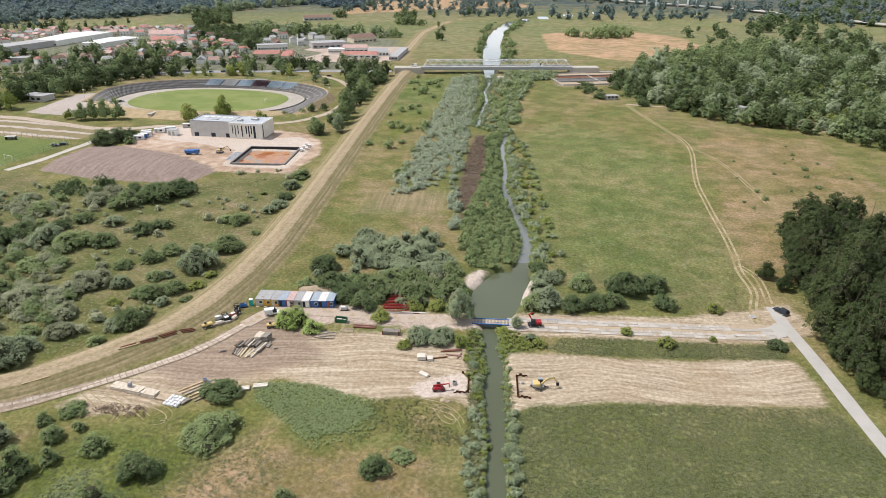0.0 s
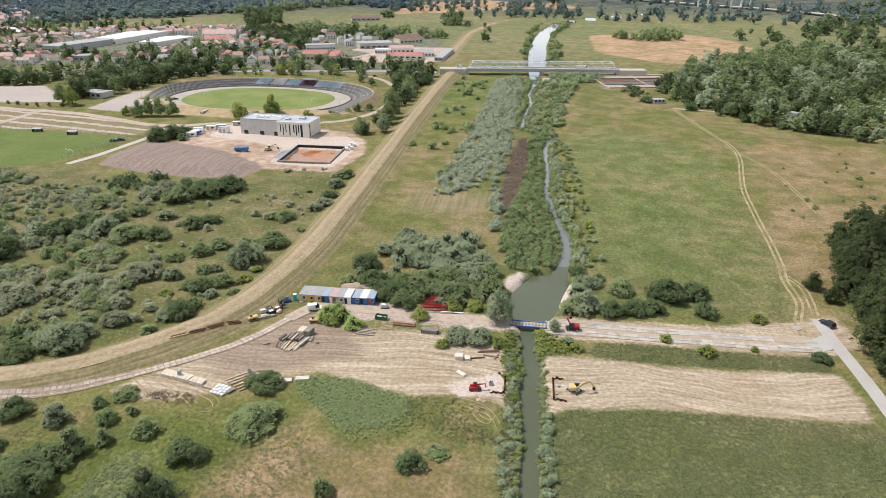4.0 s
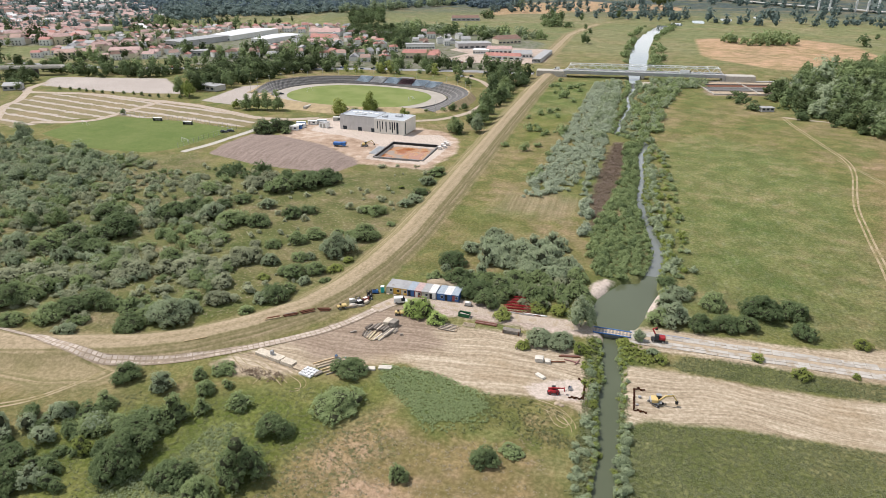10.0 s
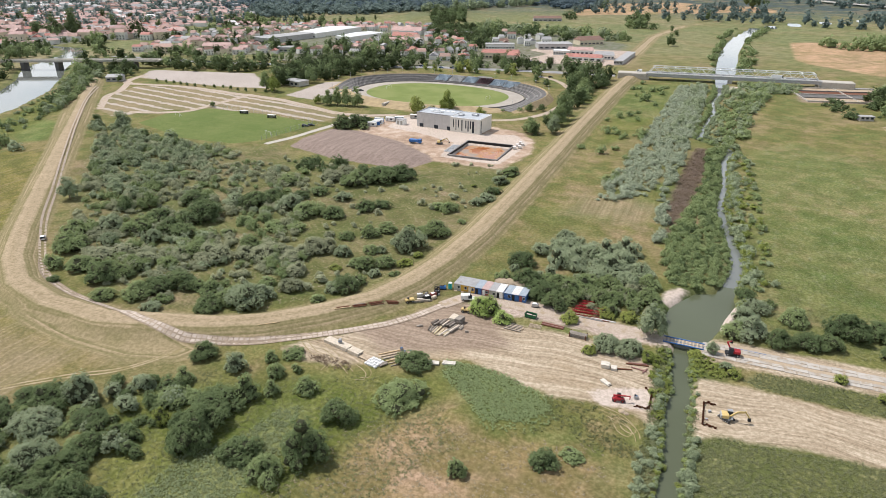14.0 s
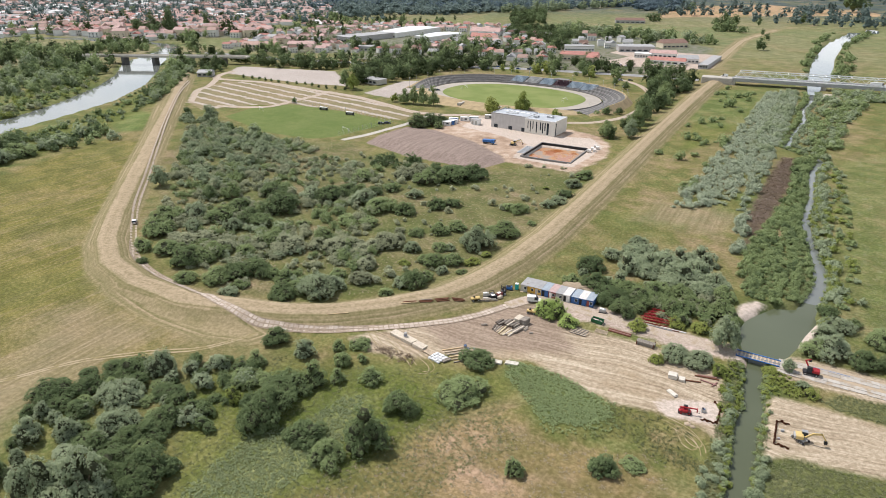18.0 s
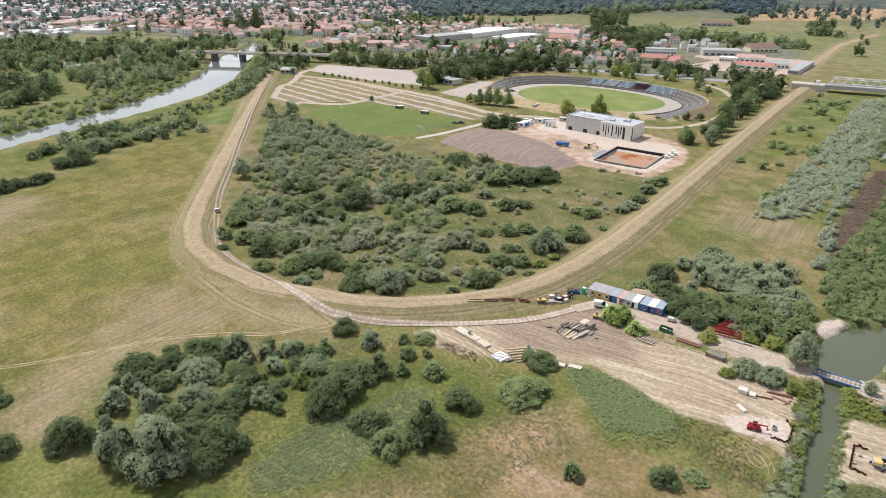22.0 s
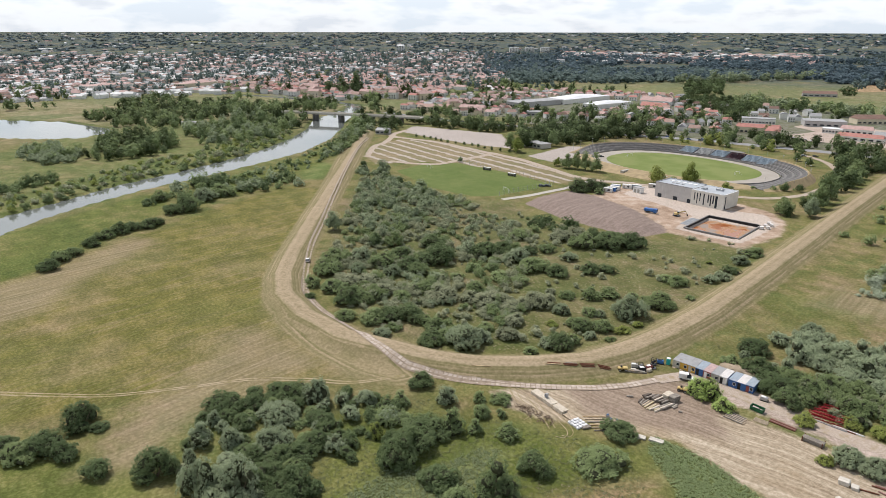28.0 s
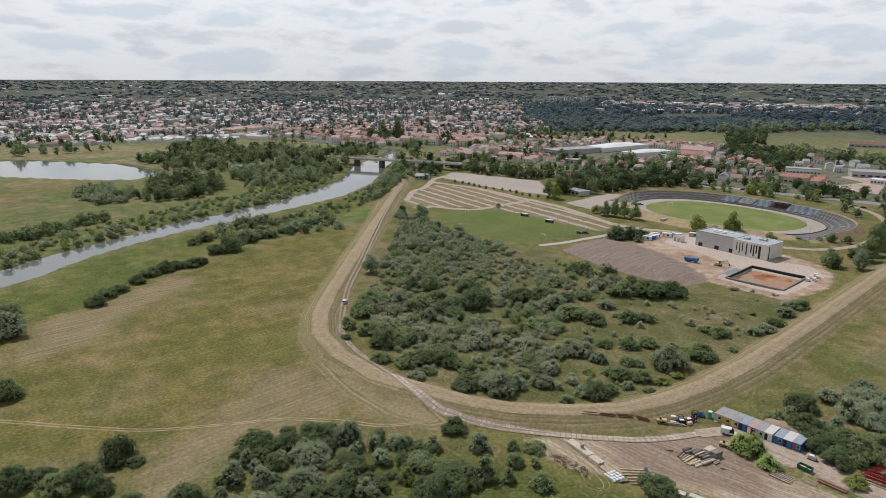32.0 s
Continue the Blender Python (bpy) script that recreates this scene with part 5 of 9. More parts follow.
thicket("scrub_thicket", "o", scatter(INNER, 240, 0.8, 1.9, 15, 1.0, 0.05), "scattered mid-green scrub in dry grass", 160, 0.25)
NORTH_SCRUB = [(-240, 195), (-300, 232), (-346, 276), (-380, 300), (-352, 300), (-300, 293), (-270, 280), (-240, 250)]
thicket("willow_scrub", "s", scatter(NORTH_SCRUB, 200, 2.0, 3.8, 16), "silvery willow scrub along the dike track", 130, 0.28)
thicket("scrub_thicket", "d", scatter(NORTH_SCRUB, 24, 2.0, 3.4, 17), "dark green scrub along the dike track", 120, 0.28)
thicket("scrub_thicket", "d", scatter([(-205, 268), (-150, 272), (-133, 285), (-150, 292), (-205, 282)], 40, 1.8, 3.2, 18), "dark green hedge of scrub below the soil heap", 110, 0.3)

# willows and thickets along the brook
GROVE = [(-118, 70), (-131, 82), (-131, 96), (-122, 102), (-112, 92), (-104, 78), (-108, 66)]
thicket("grove_thicket", "d", scatter(GROVE, 22, 2.0, 3.2, 87), "dark green undergrowth of the willow grove", 520, 0.13, fine_core=True)
thicket("grove_thicket", "s", scatter(GROVE, 14, 2.0, 3.2, 88), "silvery undergrowth of the willow grove", 520, 0.13, fine_core=True)
thicket("willow_thicket", "s", scatter([(-46, 196), (-50, 216), (-44, 230), (-24, 232), (-11, 222), (-8, 203), (-20, 196)], 75, 2.6, 4.2, 21), "tall silvery willow thicket", 620, 0.125, fine_core=True)
thicket("scrub_thicket", "m", scatter([(-54, 186), (-47, 193), (-28, 194), (-7, 200), (-3, 180), (-7, 174), (-25, 177), (-42, 178)], 46, 1.8, 3.2, 22), "mid-green scrub behind the site huts", 520, 0.135, fine_core=True)
thicket("scrub_thicket", "o", scatter([(-54, 186), (-47, 193), (-28, 194), (-7, 200), (-3, 178), (-9, 174), (-25, 177), (-40, 178)], 36, 1.6, 2.8, 23), "olive green scrub behind the site huts", 520, 0.135, fine_core=True)
LIGHT = [(-28, 600), (-4, 612), (-4, 459), (-11, 368), (-22, 292), (-41, 280), (-40, 320), (-36, 379), (-31, 477)]
thicket("willow_thicket", "s", packed(LIGHT, 2.9, 1.3, 2.4, 24, 1.0, 0.16), "pale grey-green willow thicket along the brook", 110, 0.26, mat=PALE_WILLOW)
thicket("willow_thicket", "s", scatter([(-11, 235), (-15, 300), (-11, 395), (-7, 395), (-11, 300), (-8, 240)], 60, 1.4, 2.4, 25), "pale grey-green willow row beside the brash", 110, 0.3, mat=PALE_WILLOW)
DARK = [(-7, 250), (3, 320), (4, 395), (12, 395), (9, 325), (11, 285), (13, 255), (14, 235), (13, 214), (6, 205), (-2, 206), (-8, 226)]
thicket("bank_thicket", "m", packed(DARK, 2.5, 1.3, 2.1, 26, 1.0, 0.05), "dense green thicket on the brook's bank", 200, 0.21)
thicket("bank_thicket", "d", scatter(DARK, 110, 1.2, 2.2, 27, 0, 0.03, 1.0), "dense dark green thicket on the brook's bank", 130, 0.28)
woods("bank_thicket", packed([(20, 206), (31, 212), (29, 300), (25, 395), (17, 395), (18.5, 300), (21, 240)], 3.4, 1.1, 1.9, 104, 1.0, 0.4), "rank growth beside the brook", "lms", 90, 0.32, "shrub", "scrub")
EASTBANK = [(18, 196), (22, 196), (25, 230), (22, 262), (20, 320), (20, 395), (15, 395), (15.5, 340), (16.5, 290), (18.5, 262), (20.5, 230)]
thicket("bank_thicket", "s", scatter(EASTBANK, 70, 1.2, 2.2, 28, 0, 0.03, 0.8), "grey-green willow bushes on the brook's bank", 140, 0.27)
thicket("bank_thicket", "l", scatter(EASTBANK, 70, 0.8, 1.5, 29, 0, 0.03, 0.6), "bright green bank growth beside the brook", 110, 0.3)
NORTHBANK = [(8, 398), (22, 398), (30, 500), (45, 590), (70, 612), (70, 632), (22, 632), (12, 600), (9, 500), (6, 440)]
thicket("bank_thicket", "m", scatter(NORTHBANK, 260, 1.8, 3.2, 30, 0.6), "green thicket on the brook's bank", 90, 0.32)
thicket("willow_thicket", "s", scatter(NORTHBANK, 90, 2.0, 3.6, 31, 0.6), "grey-green willows on the brook's bank", 90, 0.32)
thicket("willow_thicket", "s", scatter([(-22, 400), (-8, 400), (-4, 615), (-14, 615)], 110, 1.8, 3.0, 32), "grey-green willows on the brook's bank", 90, 0.32)
thicket("scrub_thicket", "m", scatter([(-66, 330), (-40, 300), (-30, 400), (-34, 600), (-62, 610)], 34, 2.0, 4.2, 33), "scattered green bushes in the wet meadow", 140, 0.28)
# rank growth close along both edges of the brook and the canal
def fringe(line, y0, y1, step, off, rmin, rmax, seed):
    """Spots along both edges of a watercourse."""
    rng = np.random.default_rng(seed)
    out = []
    for a, b in zip(line[:-1], line[1:]):
        d = Vector((b[0] - a[0], b[1] - a[1]))
        n = max(1, int(d.length / step))
        side = Vector((-d.y, d.x)).normalized()
        for k in range(n):
            t = (k + rng.uniform(0, 1)) / n
            w = a[2] + t * (b[2] - a[2])
            for s in (-1, 1):
                x, y = Vector(a[:2]) + d * t + side * s * (w + rng.uniform(0, off))
                if y0 < y < y1:
                    out.append((x, y, rng.uniform(rmin, rmax)))
    return np.array(out)


woods("bank_growth", fringe(BROOK, 212, 400, 1.1, 2.6, 0.7, 1.5, 201), "rank growth at the brook's edge", "mlms", 120, 0.27, "shrub", "scrub")
woods("bank_growth", fringe(BROOK, 405, 618, 1.8, 4.0, 1.0, 2.0, 202), "rank growth at the brook's edge", "ms", 80, 0.33, "shrub", "scrub")
woods("bank_growth", fringe(CANAL_LINE, 84, 164, 1.0, 1.4, 0.5, 1.1, 203), "rank growth at the canal's edge", "lms", 220, 0.2, "shrub", "scrub")

# the canal's banks
WBANK = [(-1.6, 84), (1.4, 84), (1.4, 128), (0.6, 132), (-0.2, 128), (-1.8, 118)]
thicket("bank_willow", "s", scatter(WBANK, 34, 0.9, 1.7, 35, 0, 0.03, -0.4), "grey-green willow bushes on the canal bank", 260, 0.19, fine_core=True)
thicket("bank_growth", "l", scatter([(-1, 132), (1.6, 132), (1.9, 165), (-1.5, 164), (-3.5, 154)], 50, 0.6, 1.1, 36, 0, 0.03, 0.3), "rank green growth on the canal bank", 300, 0.165)
thicket("bank_willow", "s", scatter([(-0.5, 134), (1.2, 134), (1.0, 152), (-1.5, 152)], 14, 0.9, 1.4, 37, 0, 0.03, 0.3), "grey-green willow bushes on the canal bank", 220, 0.2, fine_core=True)
EB = [(8.2, 84), (10.5, 84), (10.5, 126), (8.4, 132)]
thicket("bank_willow", "s", scatter(EB, 30, 0.8, 1.5, 38, 0, 0.03, -0.4), "grey-green willow bushes on the canal bank", 260, 0.19, fine_core=True)
thicket("bank_growth", "l", scatter([(7.6, 153), (15, 154), (18, 160), (12, 164), (7.2, 165)], 70, 0.5, 1.0, 39, 0, 0.03, 0.3), "bright green rank growth beside the bridge", 300, 0.165)
thicket("bank_growth", "l", scatter([(6.8, 158), (9.2, 158), (9.2, 166), (6.8, 166)], 30, 0.7, 1.2, 40, 0, 0.03, 0.2), "bright green rank growth beside the bridge", 300, 0.165)

# banks of the wide river
woods("river_scrub", packed(NEARBANK, 6.5, 1.6, 3.2, 41, 1.0, 0.5), "scrub on the river bank", "mds", 90, 0.33, "shrub", "scrub")
woods("river_scrub", packed([(-392, 143), (-375, 168), (-372, 190), (-372, 214), (-370, 241), (-400, 252), (-402, 227), (-425, 208), (-424, 186)], 8.5, 3.4, 6.0, 91, 1.0, 0.25), "tall scrub on the river bank", "dms", 130, 0.28, "shrub", "scrub")
woods("river_scrub", packed([(-475, 344), (-457, 325), (-440, 320), (-452, 346), (-500, 405), (-545, 455), (-585, 484), (-596, 478), (-558, 428), (-510, 385)], 7.5, 3.2, 5.2, 92), "bank scrub before the bridge", "msd", 110, 0.3, "shrub", "scrub")
woods("river_scrub", packed(FARBANK, 5.6, 1.6, 3.2, 43, 1.0, 0.4), "scrub on the river bank", "lmom", 80, 0.35, "shrub", "scrub")
thicket("river_scrub", "d", scatter([(-405, 43), (-440, 110), (-462, 154), (-476, 202), (-492, 250), (-530, 308), (-540, 308), (-500, 250), (-482, 200), (-470, 152), (-450, 108), (-412, 42)], 200, 1.2, 2.4, 44, 0, 0.02, 0.2), "dark green fringe along the river", 80, 0.35)
woods("river_scrub", packed([(-472, 55), (-476, 83), (-490, 104), (-505, 132), (-517, 128), (-504, 98), (-494, 60)], 7.0, 3.4, 5.2, 45), "scrub row in the flood plain", "dm", 130, 0.28, "shrub", "scrub")
woods("river_scrub", packed([(-634, 135), (-572, 137), (-572, 160), (-600, 180), (-672, 172), (-672, 157)], 7.0, 3.6, 5.6, 46), "willow scrub between river and lake", "ssm", 110, 0.3, "shrub", "scrub")
woods("river_wood", packed([(-578, 170), (-544, 187), (-558, 230), (-568, 247), (-630, 275), (-684, 248), (-676, 222), (-640, 200), (-600, 184)], 9.0, 4.2, 6.2, 86), "tall wood between river and lake", "pdm", 170, 0.24, "wood", "wood")
woods("river_wood", packed([(-561, 268), (-560, 330), (-612, 404), (-690, 445), (-730, 420), (-700, 350), (-680, 300), (-610, 280)], 9.0, 3.4, 5.4, 93, 1.0, 0.18), "willow wood beside the river", "msd", 120, 0.28, "wood", "wood")
woods("river_wood", packed([(-750, 262), (-700, 300), (-720, 350), (-740, 420), (-722, 466), (-806, 505), (-838, 486), (-900, 440), (-900, 380), (-880, 320), (-860, 265)], 10.5, 4.0, 6.2, 47, 1.0, 0.25), "tall wood near the town bridge", "pdm", 120, 0.27, "wood", "wood")
woods("river_wood", packed([(-900, 330), (-880, 410), (-960, 440), (-1030, 440), (-1030, 400), (-960, 330)], 13.0, 4.0, 6.0, 48, 1.0, 0.35), "open wood beyond the lake", "pd", 90, 0.32, "tree", "wood")
woods("river_wood", packed([(-1140, 170), (-1148, 215), (-1110, 325), (-1125, 330), (-1165, 215), (-1160, 170)], 11.0, 4.5, 7.0, 94, 1.0, 0.15), "tree row beyond the meadow", "pd", 90, 0.32, "tree", "wood")
woods("river_wood", scatter([(-480, 420), (-540, 455), (-590, 470), (-560, 500), (-520, 480)], 40, 2.5, 5, 49, 0, 0.02), "trees beside the bridge", "pd", 100, 0.3, "tree", "trees")
woods("street_trees", packed([(-476, 500), (-410, 528), (-415, 560), (-520, 540), (-600, 525), (-600, 512), (-530, 515)], 10.5, 4.5, 6.5, 50, 1.0, 0.15), "trees along the street", "pd", 110, 0.28, "wood", "trees")
woods("park_trees", packed([(-396, 522), (-352, 470), (-340, 480), (-322, 532), (-314, 570), (-275, 604), (-303, 640), (-352, 632), (-405, 585)], 10.0, 5.0, 7.2, 51, 1.0, 0.12), "tall park trees", "pdp", 180, 0.23, "wood", "trees")
woods("street_trees", scatter([(-300, 618), (-100, 650), (-100, 668), (-300, 636)], 34, 3, 5.5, 53), "trees along the main road", "pdm", 110, 0.28, "wood", "trees")
woods("street_trees", scatter([(-290, 588), (-150, 612), (-150, 622), (-290, 600)], 18, 3, 5, 95), "trees between stadium and road", "lm", 120, 0.27, "wood", "trees")
woods("street_trees", packed([(-103, 388), (-93, 388), (-90, 480), (-104, 480)], 7.5, 2.0, 3.6, 54, 1.0, 0.45), "small trees along the dike", "pd", 150, 0.25, "wood", "trees")
woods("street_trees", packed([(-104, 480), (-89, 480), (-87, 540), (-106, 540)], 8.5, 3.4, 5.4, 97, 1.0, 0.25), "tree belt along the dike", "pd", 150, 0.25, "wood", "trees")
woods("street_trees", packed([(-112, 530), (-122, 600), (-104, 622), (-86, 619), (-90, 529)], 9.5, 4.4, 6.6, 96, 1.0, 0.1), "tall trees beside the bridge road", "pd", 150, 0.25, "wood", "trees")
woods("street_trees", scatter([(-200, 437), (-150, 440), (-118, 470), (-112, 462), (-148, 425), (-205, 422)], 16, 1.5, 3, 55), "bushes below the stadium bank", "m", 120, 0.28, "shrub", "trees")

# woods east of the brook
EASTWOOD = [(116, 530), (151, 450), (196, 416), (232, 372), (320, 420), (455, 600), (520, 830), (403, 860), (320, 780), (283, 700), (165, 655), (110, 600)]
woods("east_wood", packed(EASTWOOD, 7.6, 2.6, 5.8, 61, 1.0, 0.22), "trees of a dense wood", "pdpdsm", 84, 0.33, "wood", "wood")
woods("east_wood", packed(EASTWOOD, 17, 5.6, 8.4, 62, 1.0, 0.35), "tall broad trees of a dense wood", "psd", 150, 0.25, "wood", "wood")
woods("east_wood", packed([(235, 385), (330, 440), (340, 560), (250, 560), (215, 460)], 7.0, 2.4, 3.8, 63, 1.0, 0.3), "young trees in the wood", "lm", 64, 0.38, "wood", "wood")
woods("east_wood", packed([(150, 662), (200, 660), (280, 690), (330, 780), (430, 860), (340, 875), (240, 790), (165, 720)], 9.5, 4.2, 6.2, 102, 1.0, 0.2), "tall trees beyond the road", "dmd", 80, 0.34, "wood", "wood")
woods("bank_thicket", packed([(40, 600), (66, 600), (66, 628), (24, 628), (22, 612)], 6.0, 2.4, 4.0, 103, 1.0, 0.25), "willows before the truss bridge", "ms", 100, 0.3, "shrub", "scrub")
thicket("scrub_thicket", "d", scatter([(75, 520), (110, 505), (150, 430), (160, 450), (120, 560), (80, 600)], 40, 1.6, 4.0, 65), "scattered dark green bushes", 100, 0.32)
thicket("scrub_thicket", "m", scatter([(110, 200), (140, 230), (190, 330), (180, 400), (125, 340)], 26, 0.8, 1.8, 66), "scattered low bushes in dry meadow", 100, 0.32)
FAR_EAST = [(200, 860), (520, 860), (900, 700), (1500, 1200), (1200, 1800), (700, 1700), (560, 1250), (330, 1080), (280, 960)]
thicket("far_wood", "d", scatter(FAR_EAST, 420, 6.0, 10.0, 67, 0.85, 0.006), "distant dark green woods", 40, 0.5, "wood", "wood")
thicket("far_wood", "m", scatter([(110, 985), (150, 1000), (215, 1010), (205, 940), (140, 930)], 40, 4, 7, 68), "copse in the tan field", 60, 0.4, "wood", "wood")
thicket("bank_thicket", "m", np.concatenate([scatter([(28, 660), (40, 800), (36, 1000), (70, 1160), (60, 1180), (24, 1020), (24, 800), (21, 690)], 70, 2, 5, 69), scatter([(-4, 680), (-8, 800), (-4, 1000), (20, 1180), (8, 1010), (-1, 860), (-3, 780)], 50, 2, 4.5, 70)]), "bushes along the river", 60, 0.4)
thicket("far_wood", "d", np.array([(-60, 900, 6.0), (-55, 904, 5), (40, 1640, 22), (62, 1650, 20), (-230, 1420, 9), (-150, 1180, 6), (-60, 1020, 5), (-90, 1250, 6), (-30, 1320, 7), (-150, 1190, 9), (-140, 1200, 9), (-128, 1214, 10)]), "lone distant trees in the meadow", 130, 0.26, "tree", "trees")

# woods and gardens of the town's edge
woods("town_wood", packed([(-440, 640), (-330, 655), (-300, 700), (-345, 755), (-400, 800), (-430, 720), (-475, 680)], 13, 4.5, 7.0, 98, 1.0, 0.45), "trees before the factories", "pdm", 100, 0.3, "wood", "trees")
woods("town_wood", packed([(-600, 640), (-480, 660), (-500, 700), (-540, 715), (-620, 700)], 14, 4.0, 6.0, 99, 1.0, 0.5), "trees before the long factory", "pd", 90, 0.3, "wood", "trees")
woods("town_wood", packed([(-345, 830), (-300, 840), (-280, 890), (-340, 1000), (-400, 1040), (-440, 1020), (-400, 900)], 9.5, 3.8, 5.6, 71, 1.0, 0.1), "wood behind the main road", "pdp", 90, 0.32, "wood", "wood")
woods("town_wood", packed([(-465, 1060), (-415, 1095), (-500, 1330), (-560, 1300)], 11, 4.4, 6, 72, 1.0, 0.1), "tall wood by the fields", "pd", 60, 0.4, "wood", "wood")
woods("town_wood", packed([(-337, 945), (-257, 938), (-218, 928), (-152, 915), (-112, 935), (-112, 950), (-160, 965), (-206, 990), (-290, 1030), (-374, 1045)], 12, 5.0, 7.5, 73, 1.0, 0.15), "willow belt before the meadow", "smd", 80, 0.34, "wood", "wood")
woods("town_wood", packed([(-330, 660), (-260, 655), (-240, 680), (-270, 740), (-300, 760), (-340, 720), (-380, 690), (-420, 640)], 12.5, 3.2, 4.8, 74, 1.0, 0.5), "garden trees behind the main road", "pdm", 100, 0.3, "wood", "trees")
woods("town_wood", packed([(-200, 655), (-110, 668), (-112, 690), (-150, 700), (-200, 690), (-255, 760), (-260, 830), (-230, 870), (-170, 880), (-230, 920), (-280, 860), (-270, 740)], 15, 3.0, 4.4, 75, 1.0, 0.55), "trees round the trade yards", "pd", 90, 0.32, "wood", "trees")
woods("bank_wood", packed([(-745, 480), (-705, 500), (-725, 548), (-770, 575), (-840, 580), (-840, 540)], 12, 3.4, 5.2, 76, 1.0, 0.2), "trees on the river bank behind the bridge", "dm", 90, 0.32, "wood", "trees")
woods("far_wood", packed([(-796, 1050), (-785, 1133), (-660, 1195), (-592, 1320), (-478, 1480), (-520, 1620), (-753, 1640), (-1040, 1440), (-1030, 1340), (-900, 1150)], 15, 8, 11, 76, 1.0, 0.05), "broad wood beyond the fields", "dm", 22, 0.6, "low", "wood", HAZED_LEAF)
woods("far_wood", packed([(-592, 1305), (-478, 1470), (-400, 1640), (-385, 1640), (-465, 1462), (-575, 1290)], 16, 8, 11, 77), "willow row at the wood's edge", "s", 60, 0.4, "wood", "wood")
woods("far_wood", packed([(-160, 1120), (-72, 1095), (-80, 1120), (-130, 1150)], 14, 5, 8, 78, 1.0, 0.3), "bushes in the far meadow", "dm", 60, 0.4, "wood", "wood")
woods("far_wood", packed([(-275, 1240), (-250, 1250), (-255, 1262), (-275, 1258)], 9, 7, 9, 79), "dark copse in the far meadow", "d", 80, 0.35, "wood", "wood")
woods("town_wood", packed([(-262, 648), (-110, 664), (-110, 690), (-200, 690), (-262, 676)], 10.5, 3.2, 5.0, 100, 1.0, 0.4), "street trees before the trade halls", "pd", 100, 0.3, "wood", "trees")
woods("town_wood", packed([(-311, 710), (-262, 714), (-272, 790), (-258, 848), (-300, 938), (-358, 963), (-403, 929)], 10.5, 3.2, 4.9, 101, 1.0, 0.35), "dense trees behind the villa", "pdm", 100, 0.3, "wood", "wood")


# ---- construction site ----
def gz_at(x, y):
    return float(height(x, y))


def paint(name, color, rough=0.5, vary=0.2):
    return plain(name, color, rough, 0, vary, 1.2)


CREAM, HUTYELLOW, HUTBLUE, MAROON, HUTGREY = paint("cream_paint", (0.52, 0.49, 0.42)), paint("hut_yellow_paint", (0.62, 0.38, 0.07)), paint("hut_blue_paint", (0.05, 0.14, 0.36)), paint("maroon_paint", (0.28, 0.08, 0.07)), paint("hut_grey_paint", (0.40, 0.39, 0.35))
ROOF_BLUE, ROOF_PINK, ROOF_PALE = paint("faded_blue_roof", (0.33, 0.38, 0.43), 0.7), paint("faded_pink_roof", (0.48, 0.35, 0.33), 0.7), paint("pale_roof", (0.66, 0.63, 0.60), 0.7)
TEAL = paint("teal_plastic", (0.03, 0.38, 0.36))


def site_hut(x, y, wall, roof, door, label, black_doorway=False, window=True):
    hut = thing("site_hut", x, y, gz_at(x, y), 0, label, "site hut", "row of site huts")
    w, d, h = 2.36, 6.0, 2.55
    bm = boxes((0.04, w - 0.04, 0.04, d, 0.12, h - 0.12))
    part("wall_shell", bm, wall, hut)
    bm = boxes((-0.03, w + 0.03, -0.12, d + 0.05, h - 0.12, h), bevel=0.03)
    rv = [bm.verts.new((-0.02 + k * (w + 0.04) / 28, yy, h + (0.05 if k % 4 in (1, 2) else 0.012))) for yy in (-0.1, d + 0.03) for k in range(29)]
    for k in range(28):
        bm.faces.new((rv[k], rv[k + 1], rv[k + 30], rv[k + 29]))
    part("roof", bm, roof, hut)
    part("floor_frame", boxes((0, w, 0, d, 0, 0.14)), STEEL, hut)
    for px in (0.06, w - 0.06):
        part("corner_post", boxes((px - 0.06, px + 0.06, -0.02, 0.1, 0.1, h - 0.1)), wall, hut)
    # open huts: a black panel paints the unlit inside of the doorway
    part("door", boxes((0.25, 1.1, -0.03, 0.05, 0.16, 2.15)), door, hut, "black panel standing in for the dark open doorway" if black_doorway else "")
    if window:
        win = part("window", boxes((1.3, 2.1, -0.02, 0.05, 1.0, 1.9)), GLASS, hut)
        part("window_frame", boxes((1.24, 2.16, -0.035, 0.02, 1.9, 1.97), (1.24, 2.16, -0.035, 0.02, 0.93, 1.0), (1.24, 1.3, -0.035, 0.02, 1.0, 1.9), (2.1, 2.16, -0.035, 0.02, 1.0, 1.9)), WHITE, win)
    part("doorstep", boxes((0.2, 1.2, -0.8, -0.1, 0, 0.15), bevel=0.02), WOOD, hut)
    return hut


